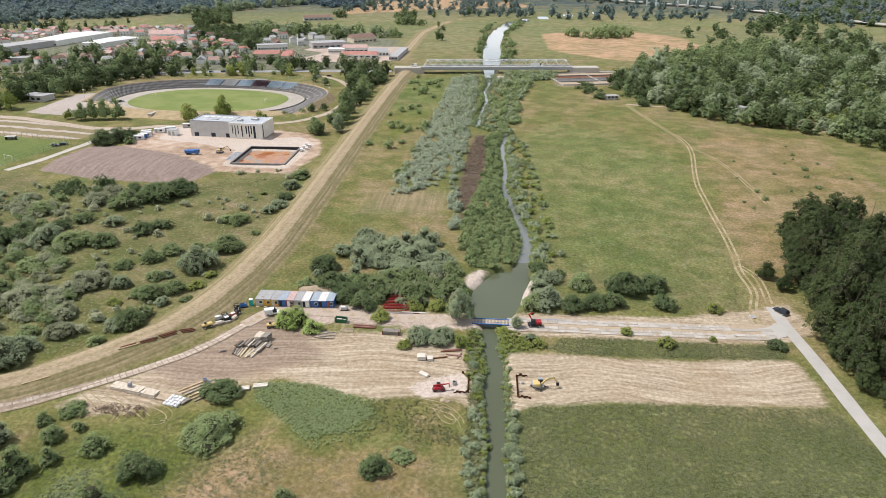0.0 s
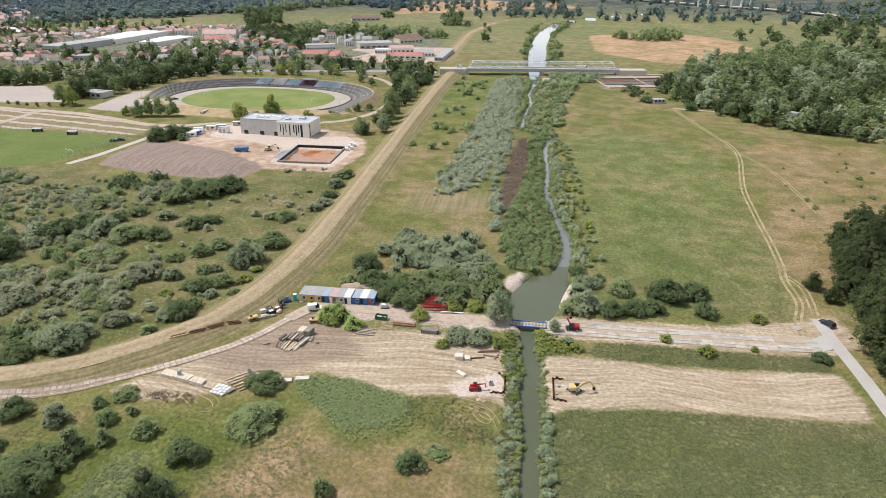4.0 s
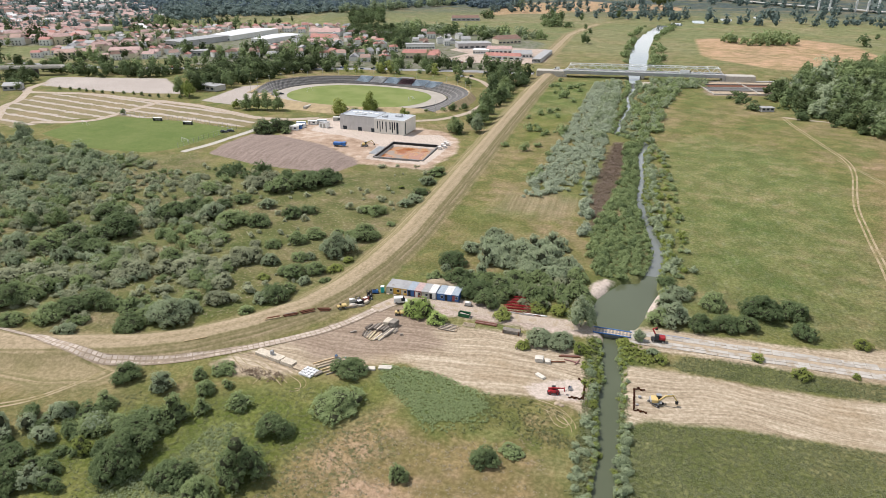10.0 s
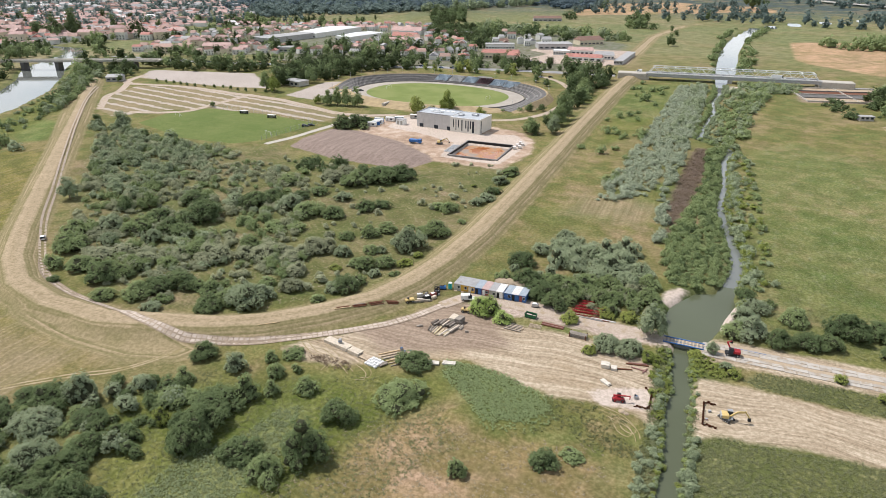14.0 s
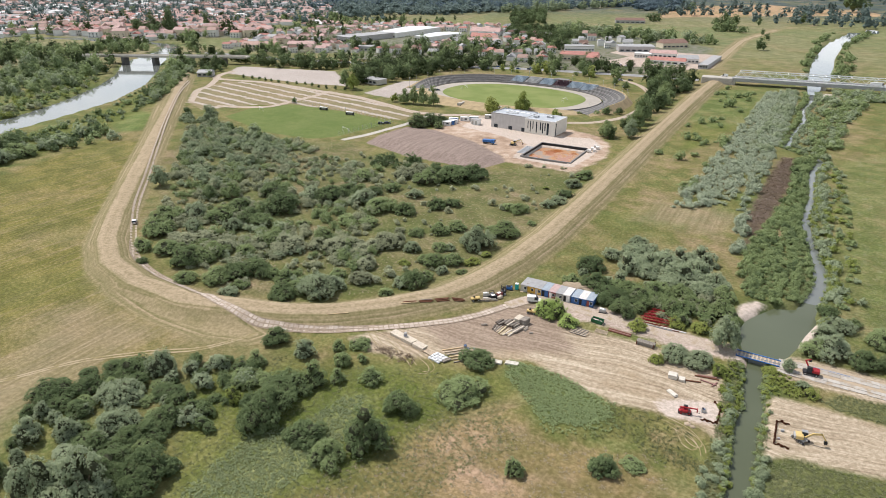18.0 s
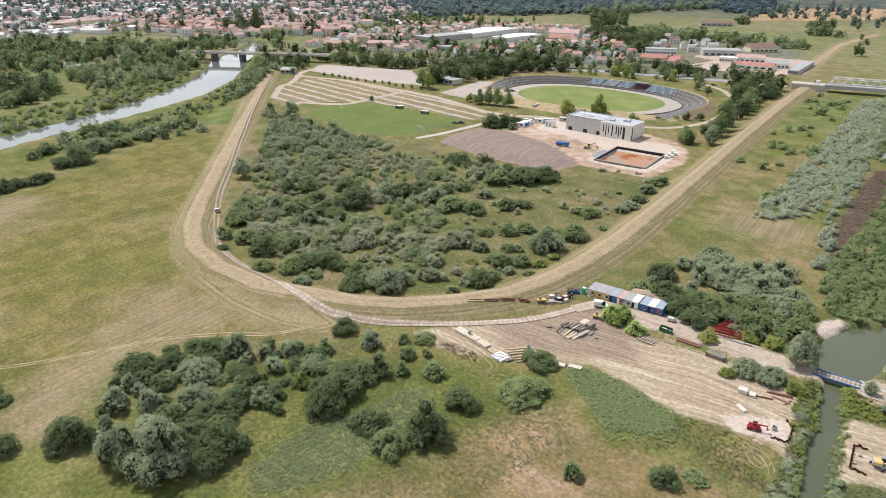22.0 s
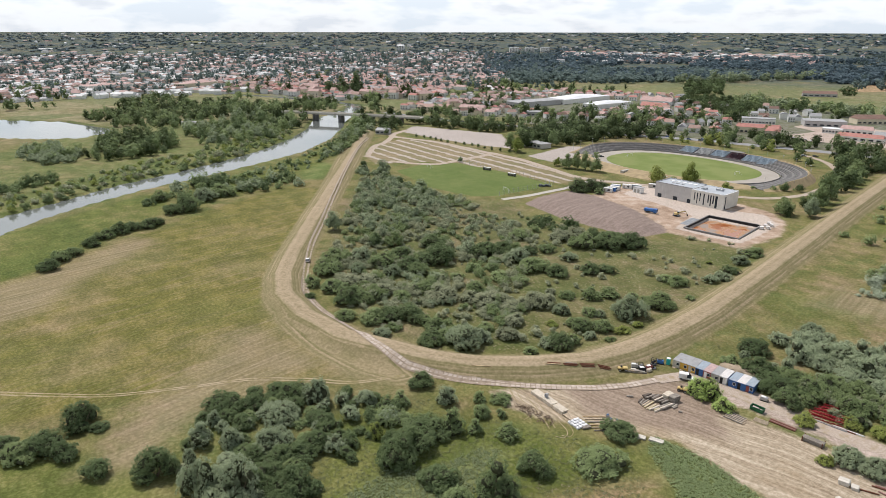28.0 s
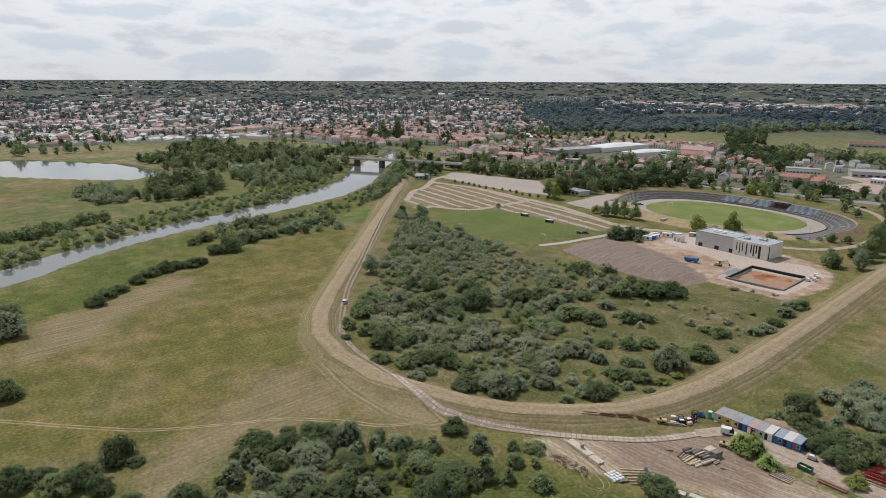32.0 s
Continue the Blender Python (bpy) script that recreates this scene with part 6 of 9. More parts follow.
HUTS = [(CREAM, GREYROOF, CREAM, "cream site hut with a grey sheet roof", False), (HUTYELLOW, GREYROOF, HUTYELLOW, "yellow site hut with a grey sheet roof", False), (HUTYELLOW, GREYROOF, CREAM, "yellow site hut with a cream door and grey roof", False),
        (HUTBLUE, ROOF_BLUE, BLACK, "dark blue site hut with a faded blue roof, door open", True), (MAROON, ROOF_PINK, WHITE, "maroon site hut with a faded pink roof", False), (HUTGREY, GREYROOF, HUTGREY, "grey site hut with a grey sheet roof", False), (WHITE, ROOF_PALE, BLACK, "white site hut with a pale roof, door open", True),
        (HUTBLUE, ROOF_BLUE, HUTBLUE, "blue site hut with a faded blue roof", False), (HUTBLUE, ROOF_PALE, BLACK, "blue site hut with a pale roof, door open", True), (HUTBLUE, ROOF_BLUE, MAROON, "blue site hut with a maroon door", False)]
for i, (wall, roof, door, label, op) in enumerate(HUTS):
    site_hut(-69.4 + i * 2.45 + (0.35 if i > 6 else 0), 174.4 + i * 0.05, wall, roof, door, label, op, i not in (3, 6, 8))


def toilet(x, y):
    t = thing("portable_toilet", x, y, gz_at(x, y), 8, "teal plastic portable toilet beside the site huts", "toilet")
    part("cabin", boxes((-0.55, 0.55, -0.55, 0.55, 0.05, 2.1), bevel=0.04), TEAL, t)
    part("roof", boxes((-0.6, 0.6, -0.6, 0.6, 2.1, 2.3), bevel=0.1), WHITE, t)
    part("door", boxes((-0.4, 0.4, -0.59, -0.54, 0.12, 2.0)), TEAL, t)
    part("base", boxes((-0.6, 0.6, -0.6, 0.6, -0.02, 0.06)), BLACK, t)


toilet(-70.9, 174.8)


def wheel(parent, x, y, r, w, hub=STEEL):
    tyre = part("wheel", rod((x, y - w / 2, r), (x, y + w / 2, r), r, None, 14), BLACK, parent)
    part("rim", rod((x, y - w / 2 - 0.015, r), (x, y + w / 2 + 0.015, r), r * 0.55, None, 10), hub, tyre)
    return tyre


def vehicle(name, x, y, turn, mat, label, length=4.5, width=1.8, tall=1.5, van=False, z=None, group=""):
    c = thing(name, x, y, gz_at(x, y) + 0.12 if z is None else z, turn, label, "car" if not van else "van", group)
    L, w = length / 2, width / 2
    prof = [(-L, 0.35), (-L, 0.8), (-L + 0.05, 0.95), (L * 0.45, 0.95), (L - 0.1, 0.78), (L, 0.6), (L, 0.35)]
    bm = bmesh.new()
    rows = []
    for s in (-w, w):
        rows.append([bm.verts.new((px, s, pz)) for px, pz in prof])
    for k in range(len(prof)):
        j = (k + 1) % len(prof)
        bm.faces.new((rows[0][k], rows[0][j], rows[1][j], rows[1][k]))
    bm.faces.new(rows[0][::-1])
    bm.faces.new(rows[1])
    bmesh.ops.recalc_face_normals(bm, faces=bm.faces)
    bmesh.ops.bevel(bm, geom=list(bm.edges), offset=0.06, segments=2, affect="EDGES")
    part("body", bm, mat, c)
    front = L * 0.62 if van else L * 0.42
    cab = [(-L + 0.04, 0.93), (-L + (0.05 if van else 0.35), tall), (front - 0.75, tall), (front, 0.93)]
    bm = bmesh.new()
    rows = [[bm.verts.new((px, s * (0.97 if pz < 1 else 0.84), pz)) for px, pz in cab] for s in (-w, w)]
    for k in range(4):
        j = (k + 1) % 4
        bm.faces.new((rows[0][k], rows[0][j], rows[1][j], rows[1][k]))
    bm.faces.new(rows[0][::-1])
    bm.faces.new(rows[1])
    bmesh.ops.recalc_face_normals(bm, faces=bm.faces)
    part("glazing", bm, GLASS, c)
    part("roof", boxes((-L + (0.1 if van else 0.4), front - 0.8, -w * 0.83, w * 0.83, tall - 0.02, tall + 0.05), bevel=0.03), mat, c)
    if van:
        part("side_panel", boxes((-L + 0.02, front - 1.3, -w * 0.97, w * 0.97, 0.9, tall)), mat, c)
    for sx in (-L * 0.62, L * 0.62):
        for sy in (-w + 0.08, w - 0.08):
            wheel(c, sx, sy, 0.33, 0.22)
    for sy in (-w * 0.7, w * 0.7):
        part("headlight", boxes((L - 0.05, L + 0.02, sy - 0.18, sy + 0.18, 0.58, 0.74)), WHITE, c)
        part("tail_light", boxes((-L - 0.02, -L + 0.04, sy - 0.15, sy + 0.15, 0.65, 0.85)), RED, c)
    return c


CARBLACK, CARSILVER = paint("black_car_paint", (0.03, 0.035, 0.045), 0.25), paint("silver_car_paint", (0.48, 0.50, 0.53), 0.3)
CARBLUE, CARRED = paint("blue_car_paint", (0.06, 0.12, 0.28), 0.3), paint("red_car_paint", (0.35, 0.04, 0.03), 0.3)
vehicle("van", -62.6, 169.6, 20, WHITE, "white delivery van parked beside the site huts", 4.6, 1.9, 2.0, True)
vehicle("estate_car", 94.3, 180.6, 118, CARBLACK, "dark estate car parked at the end of the lane", 4.8, 1.85, 1.6)
vehicle("car", -235.5, 151.5, 138, WHITE, "white car standing on the dike track", 4.4, 1.8, 1.5, z=gz_at(-235.5, 151.5) + 0.14)
vehicle("car", -246, 352, 30, CARBLACK, "black car parked beside the training pitch", z=0.2)
vehicle("car", -243, 355, 30, CARBLACK, "black car parked beside the training pitch", z=0.2)


def excavator(x, y, turn, arm, mat, label):
    e = thing("excavator", x, y, gz_at(x, y), turn, label, "excavator")
    for s in (-1.15, 1.15):
        bm = boxes((-1.7, 1.7, s - 0.28, s + 0.28, 0.1, 0.8), bevel=0.18)
        tr = part("track", bm, BLACK, e)
        for k in range(5):
            part("roller", rod((-1.2 + k * 0.6, s - 0.31, 0.4), (-1.2 + k * 0.6, s + 0.31, 0.4), 0.18, None, 8), STEEL, tr)
    part("blade", boxes((-2.25, -2.05, -1.3, 1.3, 0.1, 0.6), bevel=0.03), STEEL, e)
    part("undercarriage", boxes((-1.2, 1.2, -0.9, 0.9, 0.5, 0.95)), STEEL, e)
    house = thing("upper_body", 0, 0, 0.95, arm)
    house.parent = e
    part("engine_cover", boxes((-1.7, 0.3, -1.2, 1.2, 0, 1.15), bevel=0.18), mat, house)
    part("counterweight", boxes((-2.0, -1.4, -1.15, 1.15, 0.05, 1.0), bevel=0.15), GREYROOF, house)
    part("cab", boxes((-0.1, 1.3, 0.15, 1.15, 0, 1.75), bevel=0.12), GLASS, house)
    part("cab_roof", boxes((-0.15, 1.3, 0.1, 1.2, 1.72, 1.85), bevel=0.04), STEEL, house)
    part("platform", boxes((-1.2, 1.3, -1.2, 1.2, -0.05, 0.12)), STEEL, house)

    def limb(name, pts, wide, mt):
        bm = bmesh.new()
        for a, b in zip(pts[:-1], pts[1:]):
            a, b = Vector((a[0], -0.35, a[1])), Vector((b[0], -0.35, b[1]))
            q = (b - a).to_track_quat("X", "Z").to_matrix().to_4x4()
            bmesh.ops.create_cube(bm, size=1, matrix=Matrix.Translation((a + b) / 2) @ q @ Matrix.Diagonal(((b - a).length + 0.15, 0.3, wide, 1)))
        part(name, bm, mt, house)
    limb("boom", [(0.7, 0.6), (2.3, 2.1), (4.5, 2.5)], 0.45, mat)
    limb("stick", [(4.1, 2.75), (5.5, 0.9)], 0.32, mat)
    part("hydraulic_ram", rod((1.0, -0.35, 0.5), (2.6, -0.35, 1.9), 0.09), STEEL, house)
    part("hydraulic_ram", rod((2.6, -0.35, 2.65), (4.3, -0.35, 2.95), 0.08), STEEL, house)
    part("bucket", boxes((5.2, 6.0, -0.75, 0.05, -0.2, 0.7), bevel=0.12), BLACK, house)
    return e


def flat_group(e):
    """Bring an Empty's meshes straight under the thing."""
    for sub in [c for c in e.children if c.type == "EMPTY"]:
        for c in list(sub.children):
            m = sub.matrix_local @ c.matrix_local
            c.parent = e
            c.matrix_local = m
        bpy.data.objects.remove(sub)


bpy.context.view_layer.update()
ex = excavator(16.4, 137.2, -38, 46, YELLOW, "yellow tracked excavator with its arm stretched out")
bpy.context.view_layer.update()
flat_group(ex)
ex.scale = (0.86, 0.86, 0.9)
ex2 = excavator(-146, 345, 10, 12, YELLOW, "yellow tracked excavator beside the new basin")
bpy.context.view_layer.update()
flat_group(ex2)
ex2.location.z = gz_at(-146, 345)


def telehandler(x, y, turn):
    t = thing("telehandler", x, y, gz_at(x, y), turn, "red telescopic handler with its boom stretched forward", "telehandler")
    part("chassis", boxes((-2.4, 2.2, -0.75, 0.75, 0.6, 1.15), bevel=0.08), RED, t)
    part("engine_box", boxes((-1.9, 0.6, -1.15, -0.5, 0.9, 1.8), bevel=0.12), RED, t)
    part("turret", boxes((-1.4, 1.0, -0.9, 0.9, 1.1, 1.7), bevel=0.1), RED, t)
    part("cab", boxes((-0.7, 0.8, 0.2, 1.1, 1.5, 2.7), bevel=0.12), GLASS, t)
    part("cab_roof", boxes((-0.75, 0.8, 0.15, 1.15, 2.68, 2.8), bevel=0.04), BLACK, t)
    bm = bmesh.new()
    for a, b, w in (((-2.3, -0.1, 2.3), (2.6, -0.1, 2.45), 0.42), ((2.4, -0.1, 2.45), (4.3, -0.1, 2.5), 0.32)):
        a, b = Vector(a), Vector(b)
        q = (b - a).to_track_quat("X", "Z").to_matrix().to_4x4()
        bmesh.ops.create_cube(bm, size=1, matrix=Matrix.Translation((a + b) / 2) @ q @ Matrix.Diagonal(((b - a).length, w, w, 1)))
    part("boom", bm, RED, t)
    part("fork_carriage", boxes((4.2, 4.5, -0.6, 0.4, 1.2, 2.6), bevel=0.05), RED, t)
    for s in (-0.45, 0.25):
        part("fork", boxes((4.4, 5.4, s - 0.07, s + 0.07, 1.2, 1.28)), BLACK, t)
    for sx in (-1.55, 1.55):
        for sy in (-0.98, 0.98):
            wheel(t, sx, sy, 0.6, 0.42, RED)
    for sx in (-2.4, 2.3):
        part("stabiliser", boxes((sx - 0.2, sx + 0.2, -1.2, 1.2, 0.35, 0.6), bevel=0.04), BLACK, t)
    return t


telehandler(-9.0, 134.6, 12).scale = (0.62, 0.66, 0.72)


def crane_truck(x, y, turn):
    t = thing("wheeled_excavator", x, y, gz_at(x, y) + 0.1, turn, "orange-red wheeled excavator standing on the slab road", "excavator")
    part("chassis", boxes((-2.4, 2.4, -1.0, 1.0, 0.55, 1.1), bevel=0.06), BLACK, t)
    part("engine_cover", boxes((0.2, 2.4, -1.2, 1.2, 1.15, 2.2), bevel=0.18), RED, t)
    part("cab", boxes((-1.4, 0.1, -1.15, -0.1, 1.15, 2.9), bevel=0.12), GLASS, t)
    part("cab_roof", boxes((-1.45, 0.15, -1.2, -0.05, 2.86, 2.98), bevel=0.04), BLACK, t)
    part("boom", rod((-0.6, 0.5, 1.7), (-2.0, 1.6, 3.9), 0.28, None, 6), RED, t)
    part("stick", rod((-2.0, 1.6, 3.9), (-0.4, 3.6, 3.4), 0.22, None, 6), RED, t)
    part("bucket", boxes((-0.9, 0.0, 3.2, 4.1, 2.6, 3.4), bevel=0.1), BLACK, t)
    for sx in (-1.6, 1.6):
        for sy in (-1.05, 1.05):
            wheel(t, sx, sy, 0.55, 0.4)
    return t


crane_truck(17.4, 167.4, 3).scale = (0.82, 0.82, 0.82)


def plank_stack(name, x, y, turn, length, width, rows, mat, label, layers=4, tilt=0.0, category="timber"):
    s = thing(name, x, y, gz_at(x, y), turn, label, category)
    rr = random.Random(int(x * 31 + y * 7))
    pw = width / rows
    for j in range(2):
        part("bearer", boxes((-length * 0.3 + j * length * 0.6 - 0.06, -length * 0.3 + j * length * 0.6 + 0.06, -width / 2, width / 2, 0, 0.12)), OLDWOOD, s)
    th = 0.22
    for la in range(layers):
        for k in range(rows):
            dx, ln = rr.uniform(-0.15, 0.15), length * rr.uniform(0.92, 1.0)
            y0 = -width / 2 + k * pw + rr.uniform(0, 0.03)
            part("plank", boxes((-ln / 2 + dx, ln / 2 + dx, y0, y0 + pw - 0.04, 0.12 + la * th, 0.12 + la * th + th - 0.02), bevel=0.012), mat, s)
    return s


def beam(name, ax, ay, bx, by, size, mat, label, z=0.0, category="timber", round_=False):
    ga, gb = gz_at(ax, ay) + z, gz_at(bx, by) + z
    if round_:
        bm = rod((ax, ay, ga + size), (bx, by, gb + size), size, None, 10)
    else:
        a, b = Vector((ax, ay, ga + size / 2)), Vector((bx, by, gb + size / 2))
        q = (b - a).to_track_quat("X", "Z").to_matrix().to_4x4()
        bm = bmesh.new()
        bmesh.ops.create_cube(bm, size=1, matrix=Matrix.Translation((a + b) / 2) @ q @ Matrix.Diagonal(((b - a).length, size, size, 1)))
        bmesh.ops.bevel(bm, geom=list(bm.edges), offset=size * 0.08, segments=1, affect="EDGES")
    me = bpy.data.meshes.new(name)
    bm.to_mesh(me)
    bm.free()
    me.materials.append(mat)
    return tagged(new(name, me), label, category)


# long row of stacked boards beside the track
plank_stack("board_stack", -90.0, 130.4, -14, 4.6, 2.5, 6, PALEWOOD, "stack of weathered pale boards beside the track", 4)
plank_stack("board_stack", -85.4, 129.2, -14, 4.6, 2.5, 6, PALEWOOD, "tall stack of weathered pale boards beside the track", 5)
plank_stack("board_stack", -80.9, 127.9, -14, 4.2, 2.3, 6, PALEWOOD, "tall stack of brown boards beside the track", 5)
plank_stack("board_stack", -77.2, 126.8, -14, 3.4, 2.0, 5, WOOD, "low stack of brown boards beside the track", 2)
crate = thing("wrapped_crate", -86.8, 129.6, gz_at(-86.8, 129.6) + 1.24, 5, "grey wrapped crate standing on stacked boards", "crate")
part("wrapping", boxes((-0.4, 0.4, -0.45, 0.45, 0, 1.3), bevel=0.1), GREYROOF, crate)
part("strap", boxes((-0.42, 0.42, -0.47, 0.47, 0.6, 0.68)), BLUE, crate)
BAG = plain("white_bag_cloth", (0.80, 0.80, 0.80), 0.7, 0, 0.15, 2.0)
for i in range(4):
    for j in range(4):
        bx, by = -75.6 + i * 1.05 + j * 0.28, 125.9 - i * 0.28 + (j - 1.5) * 0.95
        b = thing("bulk_bag", bx, by, gz_at(bx, by), -15 + (i * 7 + j * 5) % 9, "white bulk bag standing on the ground", "bag", "white bulk bags")
        part("bag_body", boxes((-0.43, 0.43, -0.4, 0.4, 0.0, 0.62 + 0.06 * ((i + j) % 3)), bevel=0.12), BAG, b)
        part("bag_top", boxes((-0.2, 0.2, -0.2, 0.2, 0.6, 0.76), bevel=0.06), BAG, b)
plank_stack("board_stack", -71.0, 125.6, 60, 2.6, 1.2, 4, OLDWOOD, "small stack of grey boards beside white bags", 2)
for k in range(6):
    beam("timber_beam", -74.5 + k * 1.15, 129.6 - k * 0.75, -70.0 + k * 1.1, 134.0 - k * 0.7, 0.3, (FRESHWOOD, WOOD, OLDWOOD)[k % 3], "long squared timber beam lying on the ground")
for x, y, s in ((-69.5, 134.3, 0.8), (-68.2, 133.6, 0.6), (-66.8, 134.6, 0.5)):
    r = thing("cable_reel", x, y, gz_at(x, y), 30, "blue and grey machine part lying beside beams", "machine part")
    part("drum", rod((0, -s / 2, s * 0.6), (0, s / 2, s * 0.6), s * 0.35, None, 12), BLUE, r)
    part("flange", rod((0, -s / 2 - 0.06, s * 0.6), (0, -s / 2, s * 0.6), s * 0.6, None, 14), STEEL, r)
    part("flange", rod((0, s / 2, s * 0.6), (0, s / 2 + 0.06, s * 0.6), s * 0.6, None, 14), STEEL, r)
plank_stack("slab_stack", -58.8, 131.8, 10, 3.6, 1.6, 3, PALESLAB, "low stack of pale concrete planks at the reeds' edge", 2, category="concrete")
plank_stack("slab_stack", -54.6, 133.2, 12, 3.6, 1.6, 3, PALESLAB, "low stack of pale concrete planks at the reeds' edge", 2, category="concrete")
plank_stack("slab_stack", -62.0, 130.6, 20, 1.4, 1.2, 2, CONCRETE, "small pale concrete block at the reeds' edge", 2, category="concrete")
# heap of sawn logs
DARKWOOD = plain("dark_wet_timber", (0.14, 0.115, 0.095), 0.9, 0, 0.4, 1.2)
rl = random.Random(9)
LOGPALE = plain("pale_yellow_log", (0.50, 0.42, 0.27), 0.85, scale=1.4, vary=0.3)
for x, y, turn, long, count, tone, lift in ((-67.4, 150.2, 72, 3.4, 4, (DARKWOOD, DARKWOOD, OLDWOOD), 0.45), (-65.8, 146.2, 82, 4.9, 3, (OLDWOOD, WOOD), 0.0), (-64.3, 145.8, 80, 4.9, 3, (LOGPALE, WOOD, LOGPALE), 0.0),
                                            (-62.8, 146.0, 74, 4.6, 4, (PALEWOOD, OLDWOOD, LOGPALE), 0.0), (-61.2, 147.8, 78, 5.2, 3, (OLDWOOD, PALEWOOD), 0.25), (-64.8, 151.0, 80, 4.0, 4, (OLDWOOD, DARKWOOD, PALEWOOD), 0.45),
                                            (-62.4, 150.8, 70, 2.6, 3, (OLDWOOD, DARKWOOD), 0.7), (-59.2, 151.2, 85, 2.4, 3, (OLDWOOD, PALEWOOD), 0.0), (-66.9, 147.3, 95, 2.8, 3, (DARKWOOD, OLDWOOD), 0.0), (-66.2, 153.0, 60, 2.6, 3, (DARKWOOD, OLDWOOD), 0.0)):
    for k in range(count):
        size, an = rl.uniform(0.38, 0.50), radians(turn + rl.uniform(-6, 6))
        ax, ay, ln = x + k * 0.52 + rl.uniform(-0.06, 0.06), y + rl.uniform(-0.5, 0.5), long * rl.uniform(0.8, 1.08)
        beam("timber_log", ax, ay, ax + math.cos(an) * ln, ay + math.sin(an) * ln, size, tone[k % len(tone)], "weathered squared log in a loose heap", lift)
        if lift > 0.3:
            beam("timber_log", ax + 0.3, ay + 0.2, ax + 0.3 + math.cos(an) * ln * 0.9, ay + 0.2 + math.sin(an) * ln * 0.9, 0.42, tone[(k + 1) % len(tone)], "weathered squared log at the heap's bottom", 0.0)
plank_stack("board_stack", -61.9, 155.4, -12, 1.9, 3.0, 4, PALEWOOD, "tall square stack of pale boards beside the log heap", 7)
plank_stack("board_stack", -59.8, 155.0, -12, 1.9, 3.0, 4, OLDWOOD, "square stack of grey boards beside the log heap", 8)
for x, y, s in ((-70.5, 148.5, 0.5), (-71.2, 148.0, 0.4), (-56.4, 150.4, 0.5)):
    beam("timber_offcut", x, y, x + 1.0, y + 0.4, s, OLDWOOD, "short grey timber offcut on bare soil")
# planks, girders and pipes south of the work road
for k in range(9):
    beam("timber_plank", -46.5 + (k % 3) * 0.3, 157.2 + k * 0.42, -41.2 + (k % 2) * 0.5, 156.8 + k * 0.40, 0.26, (OLDWOOD, WOOD)[k % 2], "grey weathered plank in a loose pile", 0.0 if k % 2 else 0.14)
for k in range(5):
    beam("timber_plank", -39.8, 161.0 + k * 0.45, -36.0, 160.8 + k * 0.45, 0.2, WOOD, "brown plank lying beside the work road")
for k in range(4):
    beam("steel_girder", -36.4, 163.4 + k * 0.5, -29.6, 163.0 + k * 0.5, 0.34, (RUST, HEATHER)[k % 2], "rusty red steel girder lying on the ground", category="girder")
rack = thing("pipe_rack", -24.6, 160.8, gz_at(-24.6, 160.8), -4, "rack of grey pipes between rusty posts", "pipe rack")
for k in range(12):
    part("pipe", rod((-2.6, -0.75 + (k % 4) * 0.46, 0.3 + (k // 4) * 0.4), (2.6, -0.75 + (k % 4) * 0.46, 0.3 + (k // 4) * 0.4), 0.2, None, 10), OLDWOOD, rack)
for sx in (-2.4, 2.4):
    for sy in (-1.05, 1.0):
        part("post", boxes((sx - 0.1, sx + 0.1, sy - 0.08, sy + 0.08, 0, 1.5)), RUST, rack)
    part("base_beam", boxes((sx - 0.12, sx + 0.12, -1.15, 1.1, 0, 0.12)), RUST, rack)
skip = thing("skip", -40.6, 166.6, gz_at(-40.6, 166.6), -6, "dark green open steel skip beside the work road", "skip")
part("floor", boxes((-1.5, 1.5, -0.8, 0.8, 0.15, 0.22)), GREENPAINT, skip)
for nm, bx in (("side", (-1.75, 1.75, -0.9, -0.82, 0.2, 1.25)), ("side", (-1.75, 1.75, 0.82, 0.9, 0.2, 1.25)), ("end", (-1.75, -1.67, -0.9, 0.9, 0.2, 1.25)), ("end", (1.67, 1.75, -0.9, 0.9, 0.2, 1.25))):
    part(nm, boxes(bx), GREENPAINT, skip)
part("rim", boxes((-1.8, 1.8, -0.96, -0.86, 1.22, 1.34), (-1.8, 1.8, 0.86, 0.96, 1.22, 1.34), (-1.8, -1.7, -0.86, 0.86, 1.22, 1.34), (1.7, 1.8, -0.86, 0.86, 1.22, 1.34)), GREENPAINT, skip)
part("rubble", boxes((-1.5, 0.3, -0.7, 0.6, 0.22, 0.9), (0.5, 1.4, -0.6, 0.7, 0.22, 0.7), bevel=0.1), CONCRETE, skip)


def lattice(x, y, turn, z, n):
    t = thing("lattice_girder", x, y, gz_at(x, y) + z, turn, "red painted lattice girder lying in a stack", "girder", "red lattice girders")
    L, h, w = 8.6, 1.3, 1.5
    for sy in (-w / 2, w / 2):
        for sz in (0.1, h):
            part("chord", boxes((-L / 2, L / 2, sy - 0.08, sy + 0.08, sz - 0.09, sz + 0.09)), RED, t)
    for k in range(n):
        a, b = -L / 2 + k * L / n, -L / 2 + (k + 1) * L / n
        for sy in (-w / 2, w / 2):
            part("brace", rod((a, sy, 0.1), (b, sy, h), 0.06, None, 5), RED, t)
            part("upright", rod((a, sy, 0.1), (a, sy, h), 0.06, None, 5), RED, t)
        part("cross_brace", rod((a, -w / 2, h), (b, w / 2, h), 0.05, None, 5), RED, t)


for k in range(4):
    lattice(-25.2 + k * 0.7, 174.8 + k * 2.0, 4, 0.0, 7)
